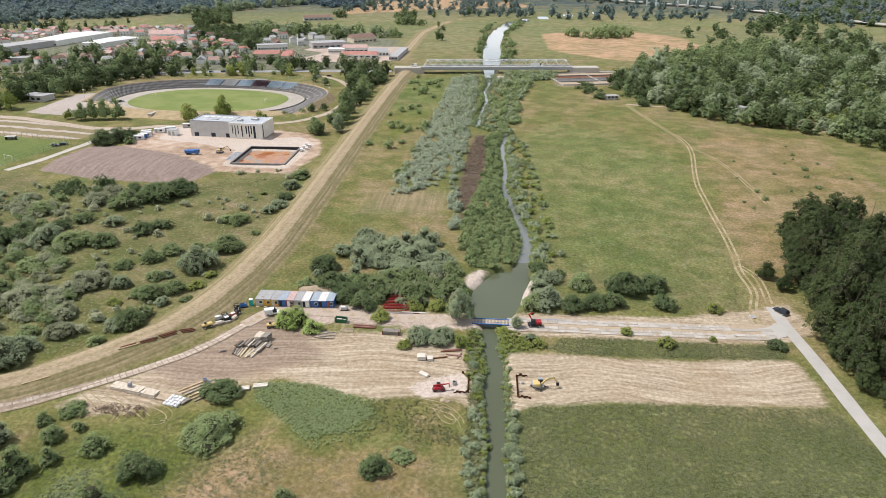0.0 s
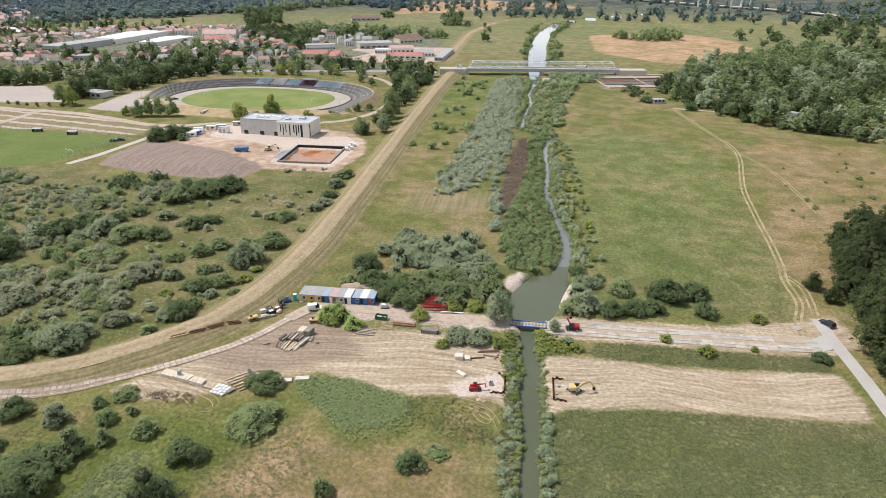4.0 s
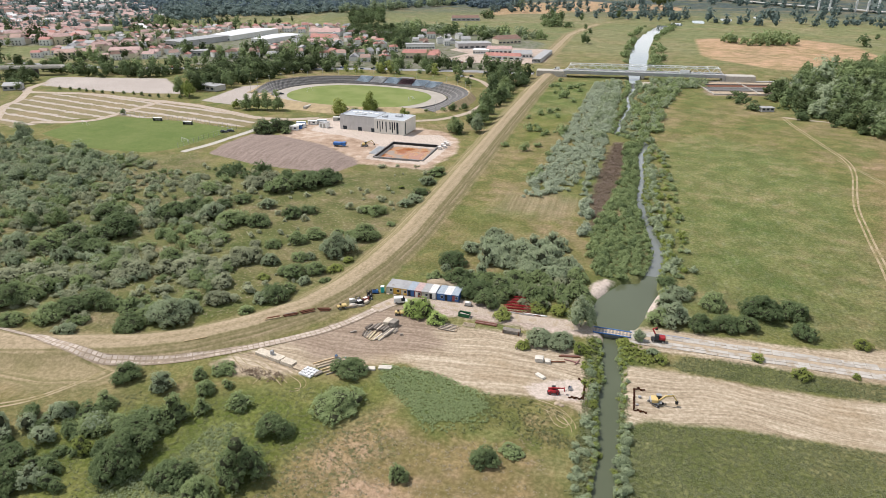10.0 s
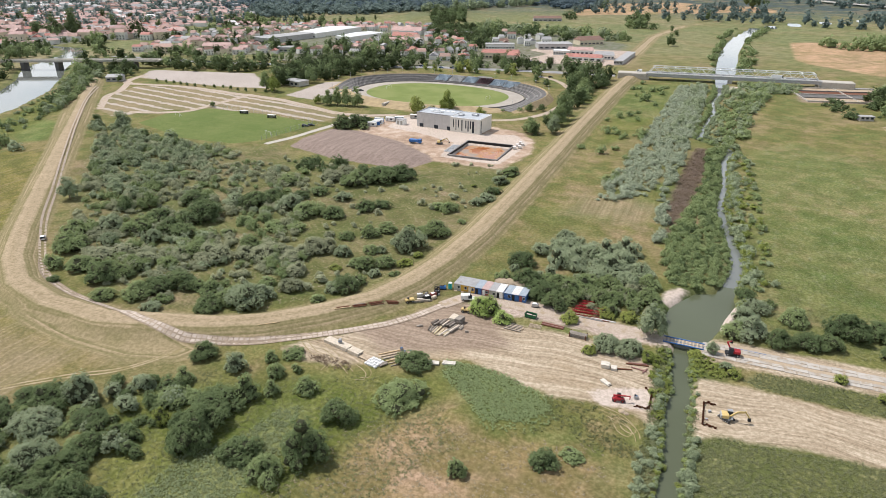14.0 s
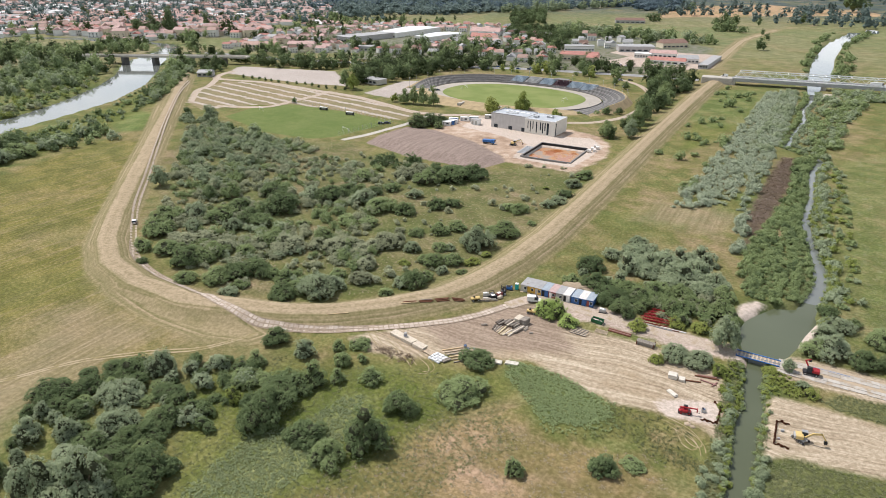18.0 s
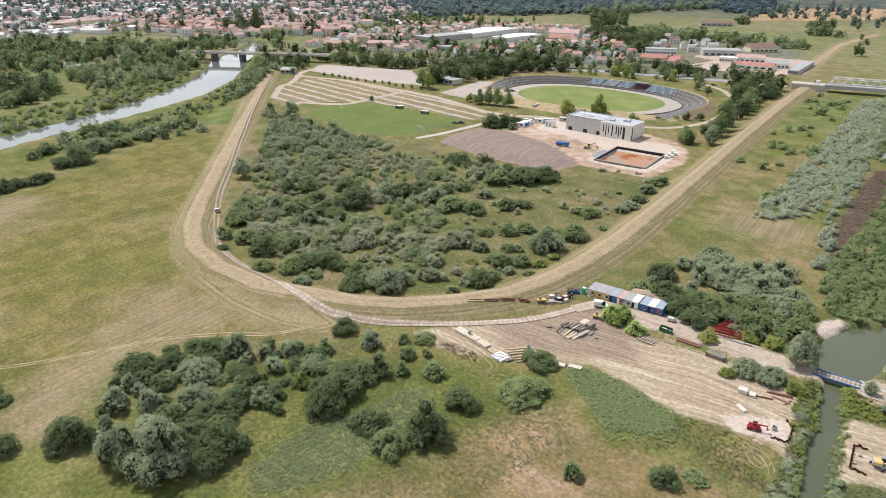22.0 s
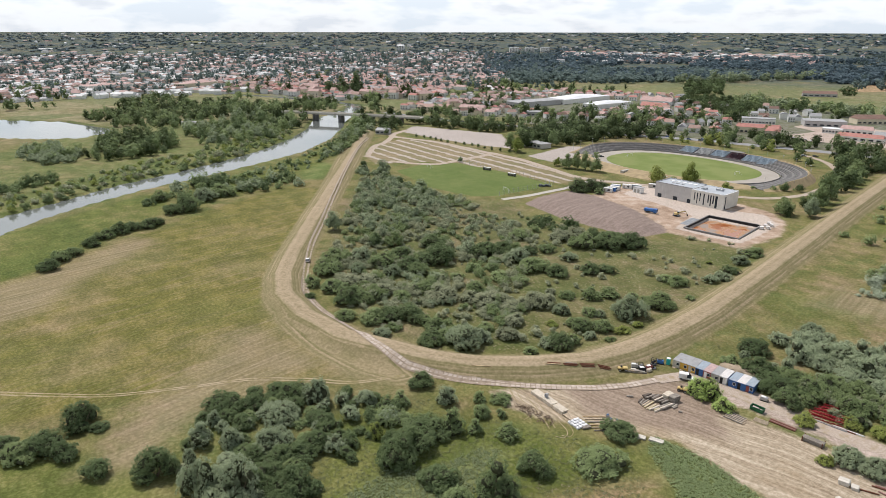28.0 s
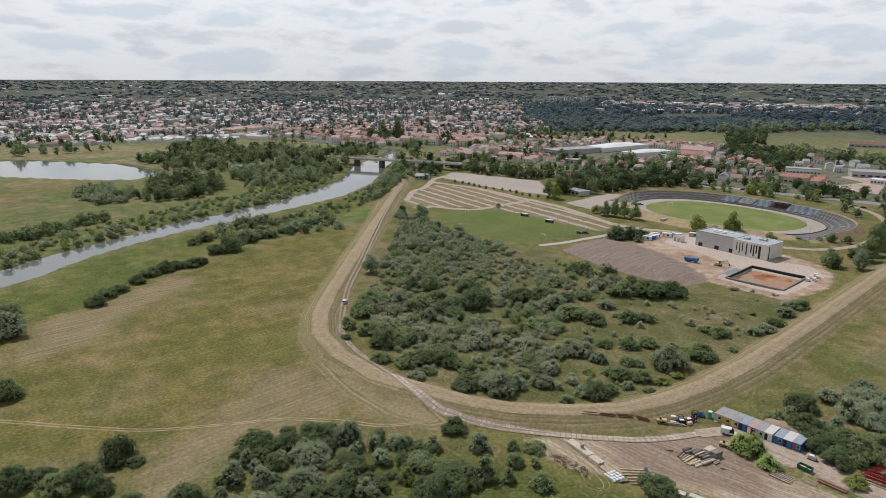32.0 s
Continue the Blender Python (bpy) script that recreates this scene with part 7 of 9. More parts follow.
for k in range(3):
    beam("steel_girder", -28.0 + k * 2.5, 172.8 + k * 0.2, -19.5 + k * 2.0, 172.4 + k * 0.3, 0.3, (STEEL, RUST, WHITE)[k], "long steel girder lying beside the work road", category="girder")
# machines by the dike
for x, y, turn, mt, lb in ((-79.4, 160.6, 40, YELLOW, "small yellow site dumper beside the track"), (-60.4, 162.0, 10, YELLOW, "small yellow roller beside light green bushes")):
    d = thing("site_dumper", x, y, gz_at(x, y), turn, lb, "dumper")
    part("skip_bowl", boxes((0.1, 1.5, -0.75, 0.75, 0.7, 1.35), bevel=0.15), mt, d)
    part("engine_cover", boxes((-1.5, 0.0, -0.6, 0.6, 0.6, 1.25), bevel=0.12), mt, d)
    part("seat", boxes((-0.7, -0.2, -0.3, 0.3, 1.25, 1.75), bevel=0.06), BLACK, d)
    part("chassis", boxes((-1.5, 1.3, -0.45, 0.45, 0.4, 0.65)), BLACK, d)
    for sx in (-0.95, 0.85):
        for sy in (-0.7, 0.7):
            wheel(d, sx, sy, 0.42, 0.3)
for x, y, turn, mt, lb in ((-77.7, 165.0, 35, HUTGREY, "grey pump set on a skid beside the track"), (-75.0, 165.2, 50, BLACK, "dark generator on a skid beside the track"), (-74.0, 167.6, 60, MAROON, "small maroon machine beside the track"), (-41.0, 173.4, 5, STEEL, "grey compressor beside the site huts"), (-73.0, 173.4, 20, BLUE, "blue drilling unit beside the site huts")):
    g = thing("generator", x, y, gz_at(x, y), turn, lb, "generator")
    part("housing", boxes((-1.0, 1.0, -0.55, 0.55, 0.3, 1.35), bevel=0.08), mt, g)
    part("skid", boxes((-1.2, 1.2, -0.6, -0.45, 0, 0.3), (-1.2, 1.2, 0.45, 0.6, 0, 0.3)), BLACK, g)
    part("exhaust", rod((0.6, 0.2, 1.3), (0.6, 0.2, 1.8), 0.07, None, 8), BLACK, g)
    part("panel", boxes((1.0, 1.03, -0.35, 0.35, 0.6, 1.2)), GLASS, g)
    part("lid", boxes((-0.9, 0.4, -0.5, 0.5, 1.35, 1.42), bevel=0.02), WHITE if mt is not BLUE else BLACK, g)
for x, y, turn, tall in ((-76.4, 166.6, 40, 1.5), (-74.4, 171.6, 15, 1.9), (-73.2, 169.0, 30, 1.6)):
    c = thing("steel_cage", x, y, gz_at(x, y), turn, "dark open steel cage with scrap parts beside the track", "cage")
    for sx in (-0.75, 0.75):
        for sy in (-0.6, 0.6):
            part("post", rod((sx, sy, 0), (sx, sy, tall), 0.07, None, 6), BLACK, c)
    part("floor_pan", boxes((-0.8, 0.8, -0.65, 0.65, 0.15, 0.3), bevel=0.03), STEEL, c)
    part("top_frame", boxes((-0.8, 0.8, -0.65, -0.55, tall, tall + 0.1), (-0.8, 0.8, 0.55, 0.65, tall, tall + 0.1), (-0.8, -0.7, -0.55, 0.55, tall, tall + 0.1), (0.7, 0.8, -0.55, 0.55, tall, tall + 0.1)), BLACK, c)
    part("load", boxes((-0.6, 0.3, -0.45, 0.4, 0.3, tall * 0.55), (-0.1, 0.62, -0.3, 0.48, tall * 0.55, tall * 0.8), bevel=0.08), (GREYROOF, BLACK, OLDWOOD)[int(tall * 10) % 3], c)
for k, (x, y) in enumerate(((-77.2, 163.6), (-75.8, 163.0), (-73.2, 166.2))):
    plank_stack("scrap_stack", x, y, 30 + k * 22, 1.8, 1.0, 3, (PALESLAB, OLDWOOD, PALEWOOD)[k], "low stack of pale slabs and boards among machines", 2 + k, category="stack")
for k in range(7):
    x, y = -78.4 + k * 0.62, 161.2 + k * 0.40
    beam("timber_beam", x, y, x + 1.6, y + 0.9, 0.4, (OLDWOOD, WOOD, CONCRETE)[k % 3], "short timber beam in a pile by the track", 0.35 * (k % 2))
FOOT_LINE = [Vector(p) for p in ((-97.3, 143.2), (-93.0, 146.9), (-89.1, 150.4), (-85.3, 154.4), (-81.6, 158.1))]
for k, (a, b) in enumerate(zip(FOOT_LINE[:-1], FOOT_LINE[1:])):
    d = (b - a).normalized()
    n = Vector((-d.y, d.x))
    for j in range(3):
        p, q = a + n * (j * 0.45 - 0.4) + d * (0.3 + (k * 5 + j * 3) % 4 * 0.25), b + n * (j * 0.42 - 0.35) - d * (0.2 + (k * 3 + j * 7) % 5 * 0.2)
        if k == 0 and j == 2:
            continue
        beam("long_beam", p.x, p.y, q.x, q.y, 0.26 + 0.08 * (j == 1), (FRESHWOOD if k == 0 else RUST, RUST, (WOOD, OLDWOOD, RUST, RUST)[k])[j], "long rusty beam lying along the dike's foot", 0.0, "beam")
beam("timber_beam", -113, 126.5, -108, 130.5, 0.2, FRESHWOOD, "long pale pole lying beside the track")


# sheet pile walls of the two cofferdams
def sheet_wall(name, pts, label):
    w = thing(name, 0, 0, 0, 0, label, "sheet piling")
    for a, b in zip(pts[:-1], pts[1:]):
        a, b = Vector(a), Vector(b)
        n = max(2, int((b - a).length / 0.6))
        d = (b - a) / n
        side = Vector((-d.y, d.x)).normalized()
        for k in range(n):
            p, q = a + d * k, a + d * (k + 1)
            o = side * (0.22 if k % 2 else -0.22)
            g = gz_at(p.x, p.y)
            bm = bmesh.new()
            hgt = 0.45 + 0.15 * ((k * 7) % 3)
            pts4 = [p, p + d * 0.25 + o, p + d * 0.75 + o, q]
            lo = [bm.verts.new((v.x, v.y, g - 0.3)) for v in pts4]
            hi = [bm.verts.new((v.x, v.y, g + hgt)) for v in pts4]
            faces = [bm.faces.new((lo[i], lo[i + 1], hi[i + 1], hi[i])) for i in range(3)]
            bmesh.ops.solidify(bm, geom=faces, thickness=0.12)
            part("pile", bm, RUST, w)
    return w


sheet_wall("sheet_pile_wall", [(-5.2, 133.9), (-1.5, 134.1), (-1.5, 141.6), (-3.4, 142.2)], "rusty steel sheet piling round a sandy pad")
sheet_wall("sheet_pile_wall", [(13.8, 141.8), (11.0, 142.0), (11.0, 133.0), (14.2, 132.6)], "rusty steel sheet piling beside the canal")
winch = thing("winch", -5.0, 137.4, gz_at(-5.0, 137.4), 20, "small grey-blue winch standing on the sandy pad", "winch")
part("frame", boxes((-0.5, 0.5, -0.35, -0.25, 0, 0.9), (-0.5, 0.5, 0.25, 0.35, 0, 0.9), (-0.6, -0.5, -0.35, 0.35, 0, 0.2), (0.5, 0.6, -0.35, 0.35, 0, 0.2)), STEEL, winch)
part("drum", rod((0, -0.25, 0.6), (0, 0.25, 0.6), 0.28, None, 12), BLUE, winch)
part("motor", boxes((-0.45, -0.1, -0.2, 0.2, 0.9, 1.25), bevel=0.05), BLACK, winch)
for x, y, s, mt in ((12.4, 138.6, 0.7, GREYROOF), (11.8, 135.2, 0.6, ROOF_PINK)):
    t = thing("tool_box", x, y, gz_at(x, y), 25, "small tool box standing inside the sheet piling", "tool box")
    part("box", boxes((-s / 2, s / 2, -s / 3, s / 3, 0, s * 0.7), bevel=0.04), mt, t)
    part("lid", boxes((-s / 2 - 0.02, s / 2 + 0.02, -s / 3 - 0.02, s / 3 + 0.02, s * 0.7, s * 0.78), bevel=0.02), STEEL, t)
# stacked slabs, loose piles and girders on the mown ground
plank_stack("slab_stack", -14.6, 148.4, 4, 2.4, 2.0, 2, PALESLAB, "square stack of pale concrete slabs on mown ground", 5, category="concrete")
plank_stack("slab_stack", -12.2, 148.2, 4, 1.6, 1.8, 2, PALESLAB, "small stack of pale concrete slabs on mown ground", 3, category="concrete")
plank_stack("slab_stack", -13.2, 140.8, -35, 2.8, 1.3, 1, PALESLAB, "single pale concrete slab lying flat", 2, category="concrete")
for a in (((-11.4, 148.6), (-7.6, 149.6)), ((-9.6, 152.0), (-3.6, 152.8)), ((-8.0, 150.8), (-3.8, 150.0)), ((-4.8, 149.0), (-3.9, 151.4)), ((-9.0, 152.6), (-4.2, 153.4))):
    beam("steel_pipe", *a[0], *a[1], 0.2, RUST if a[0][0] < -9.2 else HEATHER, "rust-brown steel tube lying on mown ground", category="pipe", round_=True)
for k, (x, y, r) in enumerate(((-7.6, 130.6, 0.9), (-6.4, 130.2, 0.7))):
    v, f = split_ball(*split_ball(OCT_V, OCT_F))
    v = v * (r, r * 0.85, r * 0.5) * (1 + 0.08 * np.random.default_rng(k).uniform(-1, 1, (len(v), 1)))
    v[:, 2] = np.maximum(v[:, 2], -0.1)
    me = quick_mesh("rubble_mound", v + (x, y, gz_at(x, y)), f, DIRT, True)
    tagged(new("rubble_mound", me), "small heap of broken earth and rubble", "rubble")
v, f = split_ball(*split_ball(OCT_V, OCT_F))
v = v * (6.5, 2.6, 1.7)
v = v * (1 + 0.12 * np.random.default_rng(3).uniform(-1, 1, (len(v), 1)))
tagged(new("earth_mound", quick_mesh("earth_mound", v + (-52.5, 186.4, gz_at(-52, 186)), f, DIRT, True)), "bare sandy earth mound behind the site huts", "earth mound")

# the blue service bridge over the canal
fb = thing("footbridge", 4.4, 168.9, 0.1, -2, "narrow temporary bridge with blue steel girders", "bridge")
for sy in (-1.55, 1.55):
    part("girder", boxes((-5.6, 5.6, sy - 0.14, sy + 0.14, 0.1, 0.38), bevel=0.03), BLUE, fb)
for k in range(22):
    part("deck_board", boxes((-5.5 + k * 0.5, -5.04 + k * 0.5, -1.35, 1.35, 0.12, 0.2)), (WOOD, OLDWOOD)[k % 2], fb)
for sx in (-5.4, -1.8, 1.8, 5.4):
    part("post", boxes((sx - 0.05, sx + 0.05, -1.76, -1.68, 0.1, 1.1)), BLUE, fb)
part("handrail", boxes((-5.4, 5.4, -1.75, -1.69, 1.04, 1.1)), BLUE, fb)
for sx in (-6.3, 6.3):
    part("abutment", boxes((sx - 0.9, sx + 0.9, -2.4, 2.4, -1.6, 0.08)), CONCRETE, fb)
for k in range(2):
    beam("blue_pipe", 11 + k * 8, 171.4 - k * 0.1, 18.6 + k * 8, 171.3 - k * 0.1, 0.06, BLUE, "long blue hose lying along the slab road", 0.1, "pipe", True)
man = thing("manhole", 84.6, 177.4, gz_at(84.6, 177.4), 0, "round concrete manhole cover in the grass", "manhole")
part("ring", rod((0, 0, 0), (0, 0, 0.3), 1.1, None, 20), CONCRETE, man)
part("cover", rod((0, 0, 0.3), (0, 0, 0.36), 0.6, None, 16), STEEL, man)


# ---- stadium ----
CINDER = plain("cinder_track", (0.38, 0.345, 0.30), 0.95, 0, 0.15, 0.1)
TERRACE = plain("old_terrace_concrete", (0.14, 0.135, 0.13), 0.9, 0, 0.3, 0.3)
TERRACE2 = plain("pale_terrace_concrete", (0.21, 0.20, 0.19), 0.9, 0, 0.25, 0.3)
SEATBLUE = plain("faded_blue_seats", (0.27, 0.33, 0.38), 0.6, 0, 0.2, 0.6)
SEATGREY = plain("grey_seats", (0.36, 0.36, 0.35), 0.6, 0, 0.2, 0.6)
SEATRED = plain("dark_red_seats", (0.10, 0.05, 0.06), 0.6, 0, 0.2, 0.6)
TURFMAT = Mat("stadium_turf")
TURFMAT = TURFMAT.done(TURFMAT.mix(TURFMAT.step(TURFMAT.noise(0.05, 4), 0.35, 0.65), (0.145, 0.190, 0.045), (0.195, 0.225, 0.070)), 0.9)
BANKGRASS = plain("dry_bank_grass", (0.36, 0.28, 0.165), 0.95, 0, 0.3, 0.25)
st = thing("stadium", STAD[0], STAD[1], 0.1, -7, "old oval stadium with concrete terraces and faded blue seats", "stadium")


def oval(a, b, t, p=2.3):
    c, s = math.cos(t), math.sin(t)
    return (a * math.copysign(abs(c) ** (2 / p), c), b * math.copysign(abs(s) ** (2 / p), s))


def ring(rows, t0, t1, n, closed=False):
    """A band swept round the oval; rows: half axes and height of its profile."""
    bm = bmesh.new()
    grid = []
    for i in range(n if closed else n + 1):
        t = t0 + (t1 - t0) * i / n
        low = min(1.0, 0.02 + (t - t0) / 0.35, 0.02 + (t1 - t) / 0.35) if not closed else 1.0
        grid.append([bm.verts.new((*oval(a, b, t), z if z < 0.2 else 0.1 + (z - 0.1) * low)) for a, b, z in rows])
    for i in range(n):
        g, h = grid[i], grid[(i + 1) % len(grid)]
        for k in range(len(rows) - 1):
            bm.faces.new((g[k], h[k], h[k + 1], g[k + 1]))
    bmesh.ops.recalc_face_normals(bm, faces=bm.faces)
    return bm


def disc(a, b, z, n=72):
    bm = bmesh.new()
    bm.faces.new([bm.verts.new((*oval(a, b, 2 * math.pi * i / n), z)) for i in range(n)])
    return bm


part("apron", disc(73.5, 49.5, 0.10), CINDER, st, "grey cinder running track")
part("turf", disc(61, 42.5, 0.16), TURFMAT, st, "mown green football turf")
T0, T1 = radians(-28), radians(197)
for k in range(10):
    u0, u1 = k / 10, (k + 1) / 10
    a0, b0, a1, b1 = 75 + 16 * u0, 50.5 + 15 * u0, 75 + 16 * u1, 50.5 + 15 * u1
    part("terrace_step", ring([(a0, b0, 0.1 + 4.2 * u0), (a0, b0, 0.1 + 4.2 * u1), (a1, b1, 0.1 + 4.2 * u1)], T0, T1, 60), (TERRACE, TERRACE2, TERRACE)[k % 3], st)
part("outer_wall", ring([(91, 65.5, 4.3), (91.4, 65.9, 4.9), (92, 66.4, 4.9), (97, 71.5, -0.2)], T0, T1, 60), BANKGRASS, st, "dry grass outer bank")
part("kerb_wall", ring([(74, 49.8, 0.1), (74, 49.8, 0.9), (74.4, 50.2, 0.9), (74.4, 50.2, 0.1)], 0, 2 * math.pi, 72, True), TERRACE2, st)
part("front_bank", ring([(75, 50.4, 0.3), (77, 52, 2.8), (79, 53.5, 2.8), (89, 67, -0.3)], radians(197), radians(332), 40), BANKGRASS, st, "dry grass bank in front of the stadium")
for sx in (-10, 22):
    part("stair", boxes((sx - 1.2, sx + 1.2, -63, -52, 0.1, 2.4)), CONCRETE, st)
BLOCKS = [(-26, SEATBLUE), (-12, SEATGREY), (2, SEATBLUE), (16, SEATRED), (30, SEATBLUE), (44, SEATBLUE)]
for bx, mt in BLOCKS:
    y_in = 50.0 * (1 - (abs(bx) / 110) ** 2.4) + 1
    stand = part("stand_block", boxes((bx - 6.3, bx + 6.3, y_in + 1.6, y_in + 13.6, 0.3, 1.6)), TERRACE2, st)
    for k in range(7):
        y0 = y_in + 2.6 + k * 1.7
        part("bench", boxes((bx - 6.3, bx + 6.3, y0 - 0.62, y0 + 0.62, 0.9 + k * 0.52, 1.75 + k * 0.52)), mt, stand)
part("canopy", boxes((9.8, 22.2, 54, 61, 6.4, 6.7)), TERRACE2, st)
for sx in (10.2, 16, 21.8):
    part("canopy_post", boxes((sx - 0.12, sx + 0.12, 60.5, 60.8, 3, 6.4)), STEEL, st)
part("banner_wall", ring([(76, 51.2, 0.1), (76, 51.2, 1.5)], radians(285), radians(325), 14), SEATBLUE, st, "faded blue banner fence")
for gx_, s in ((-47, 1), (47, -1)):
    g = thing("football_goal", 0, 0, 0, 0, "white football goal on the stadium turf", "goal")
    g.matrix_world = st.matrix_world @ pose(gx_, 0, 0.2)
    for yy in (-3.66, 3.66):
        part("post", boxes((-0.06, 0.06, yy - 0.06, yy + 0.06, 0, 2.44)), WHITE, g)
        part("stay", rod((0, yy, 2.4), (-s * 1.8, yy, 0.0), 0.05, None, 5), WHITE, g)
    part("crossbar", boxes((-0.06, 0.06, -3.66, 3.66, 2.38, 2.5)), WHITE, g)
for k in range(22):
    a = T0 + (T1 - T0) * k / 21
    p = st.matrix_world @ Vector((*oval(93, 67.5, a), 0))
    lp = thing("lamp_post", p.x, p.y, 0, 0, "slim grey lamp post behind the terraces", "lamp post", "stadium lamp posts")
    part("pole", rod((0, 0, 0), (0, 0, 9.0), 0.12, None, 6, 0.07), STEEL, lp)
    part("lamp_head", boxes((-0.5, 0.5, -0.15, 0.15, 8.9, 9.1)), WHITE, lp)

# ---- the new sports hall and its basin ----
PANEL = plain("pale_cladding", (0.52, 0.50, 0.48), 0.6, 0, 0.12, 0.4)
PANEL2 = plain("cream_cladding", (0.68, 0.65, 0.59), 0.6, 0, 0.1, 0.4)
ROOFMEM = plain("pale_roof_membrane", (0.42, 0.45, 0.48), 0.5, 0, 0.2, 0.2)
hall = thing("sports_hall", -178, 381.5, 0.1, -6, "new flat-roofed sports hall with pale cladding", "building")
part("west_block", boxes((0, 25.5, 0.3, 17.4, 0, 9.2)), PANEL, hall)
part("east_block", boxes((25.5, 46.5, -0.6, 17.4, 0, 8.9)), PANEL2, hall)
for k in range(10):
    part("cladding_panel", boxes((0.06 + k * 2.54, 2.54 + k * 2.54, 0.2, 0.32, 0.4, 9.3)), PANEL, hall)
for k in range(7):
    part("cladding_panel", boxes((-0.12, 0.02, 0.4 + k * 2.43, 2.78 + k * 2.43, 0.4, 9.3)), PANEL, hall)
part("roof", boxes((0.3, 25.3, 0.6, 17.1, 9.2, 9.26)), ROOFMEM, hall)
part("roof", boxes((25.9, 46.2, -0.2, 17.1, 8.9, 8.96)), ROOFMEM, hall, "blue-grey roof membrane")
for bx in ((0, 25.5, 0.2, 0.6, 9.2, 9.7), (0, 25.5, 17.1, 17.5, 9.2, 9.7), (0, 0.4, 0.6, 17.1, 9.2, 9.7), (25.5, 46.5, -0.7, -0.3, 8.9, 9.3), (46.1, 46.5, -0.3, 17.1, 8.9, 9.3), (25.5, 46.5, 17.1, 17.5, 8.9, 9.3)):
    part("parapet", boxes(bx), WHITE if bx[0] >= 25 else GREYROOF, hall)
for k, wx in enumerate((27.6, 29.4, 31.2, 33.6, 36.4, 38.0, 39.6)):
    part("window", boxes((wx, wx + (0.55 if k < 3 else 0.75), -0.68, -0.5, 1.0 if k % 2 else 2.8, 7.8)), GLASS, hall)
part("window", boxes((41.2, 42.6, -0.7, -0.5, 0.4, 7.8)), GLASS, hall)
part("window", boxes((46.45, 46.6, 1.0, 2.0, 0.4, 8.0)), GLASS, hall)
for wx in (2.2, 13.2, 22.8):
    part("gate", boxes((wx, wx + 2.8, 0.1, 0.35, 0, 2.4)), GLASS, hall)
for bx in ((28.5, 31.5, 5, 8, 8.96, 10.0), (36, 40, 9, 12, 8.96, 10.2), (8, 16, 6, 8, 9.26, 9.7)):
    part("roof_unit", boxes(bx, bevel=0.08), STEEL, hall)
for k in range(5):
    part("rooflight", boxes((4 + k * 4, 6.6 + k * 4, 10.5, 12.6, 9.26, 9.6), bevel=0.08), WHITE, hall)
WETCLAY = Mat("wet_clay")
_w = WETCLAY.noise(0.12, 4)
WETCLAY = WETCLAY.done(WETCLAY.ramp(_w, (0.40, (0.33, 0.11, 0.035)), (0.52, (0.42, 0.22, 0.10)), (0.60, (0.30, 0.24, 0.20))), WETCLAY.ramp(_w, (0.42, (0.05, 0.05, 0.05)), (0.56, (0.7, 0.7, 0.7))), 0, None, 0.5)
basin = thing("concrete_basin", 0, 0, 0, 0, "unfinished concrete basin with rusty red water", "basin")
x0, x1, y0, y1 = POOL
for bx in ((x0 - 0.8, x0, y0 - 0.8, y1 + 0.8, -2.6, 1.0), (x1, x1 + 0.8, y0 - 0.8, y1 + 0.8, -2.6, 0.8), (x0, x1, y0 - 0.8, y0, -2.6, 0.8), (x0, x1, y1, y1 + 0.8, -2.6, 1.2)):
    part("wall", boxes(bx, bevel=0.05), TERRACE2, basin)
part("lining", boxes((x0, x0 + 0.1, y0, y1, -2.0, 0.9), (x0 + 0.1, x1, y1 - 0.1, y1, -2.0, 1.1)), BLACK, basin, "dark inner face of two walls")
part("floor", boxes((x0 + 0.1, x1, y0, y1 - 0.1, -2.3, -1.15)), WETCLAY, basin)
for k in range(6):
    part("formwork", boxes((x0 - 6 + k * 0.9, x0 - 5.3 + k * 0.9, y0 + 6, y0 + 22, 0.05, 0.35)), STEEL, basin)
for k in range(5):
    s = thing("pallet_stack", -101.5 + (k % 2) * 2.2, 352 + k * 3.0, 0.1, 10, "pallet of grey building blocks beside the basin", "pallet")
    part("block_stack", boxes((-0.9, 0.9, -1.2, 1.2, 0.15, 1.5), bevel=0.04), ROOF_PALE, s)
    part("pallet", boxes((-1.0, 1.0, -1.3, 1.3, 0, 0.15)), WOOD, s)
lorry = thing("lorry", -160.5, 342, gz_at(-160.5, 342), 4, "blue tipper lorry on the building site", "lorry")
part("tipper_body", boxes((-4.0, 1.2, -1.25, 1.25, 1.2, 2.6), bevel=0.06), BLUE, lorry)
part("cab", boxes((1.5, 3.6, -1.2, 1.2, 0.7, 2.9), bevel=0.15), BLUE, lorry)
part("windscreen", boxes((3.56, 3.66, -1.05, 1.05, 1.7, 2.6)), GLASS, lorry)
part("chassis", boxes((-4.0, 3.4, -0.5, 0.5, 0.7, 1.2)), BLACK, lorry)
for sx in (-3.0, -1.7, 2.4):
    for sy in (-1.05, 1.05):
        wheel(lorry, sx, sy, 0.5, 0.35)
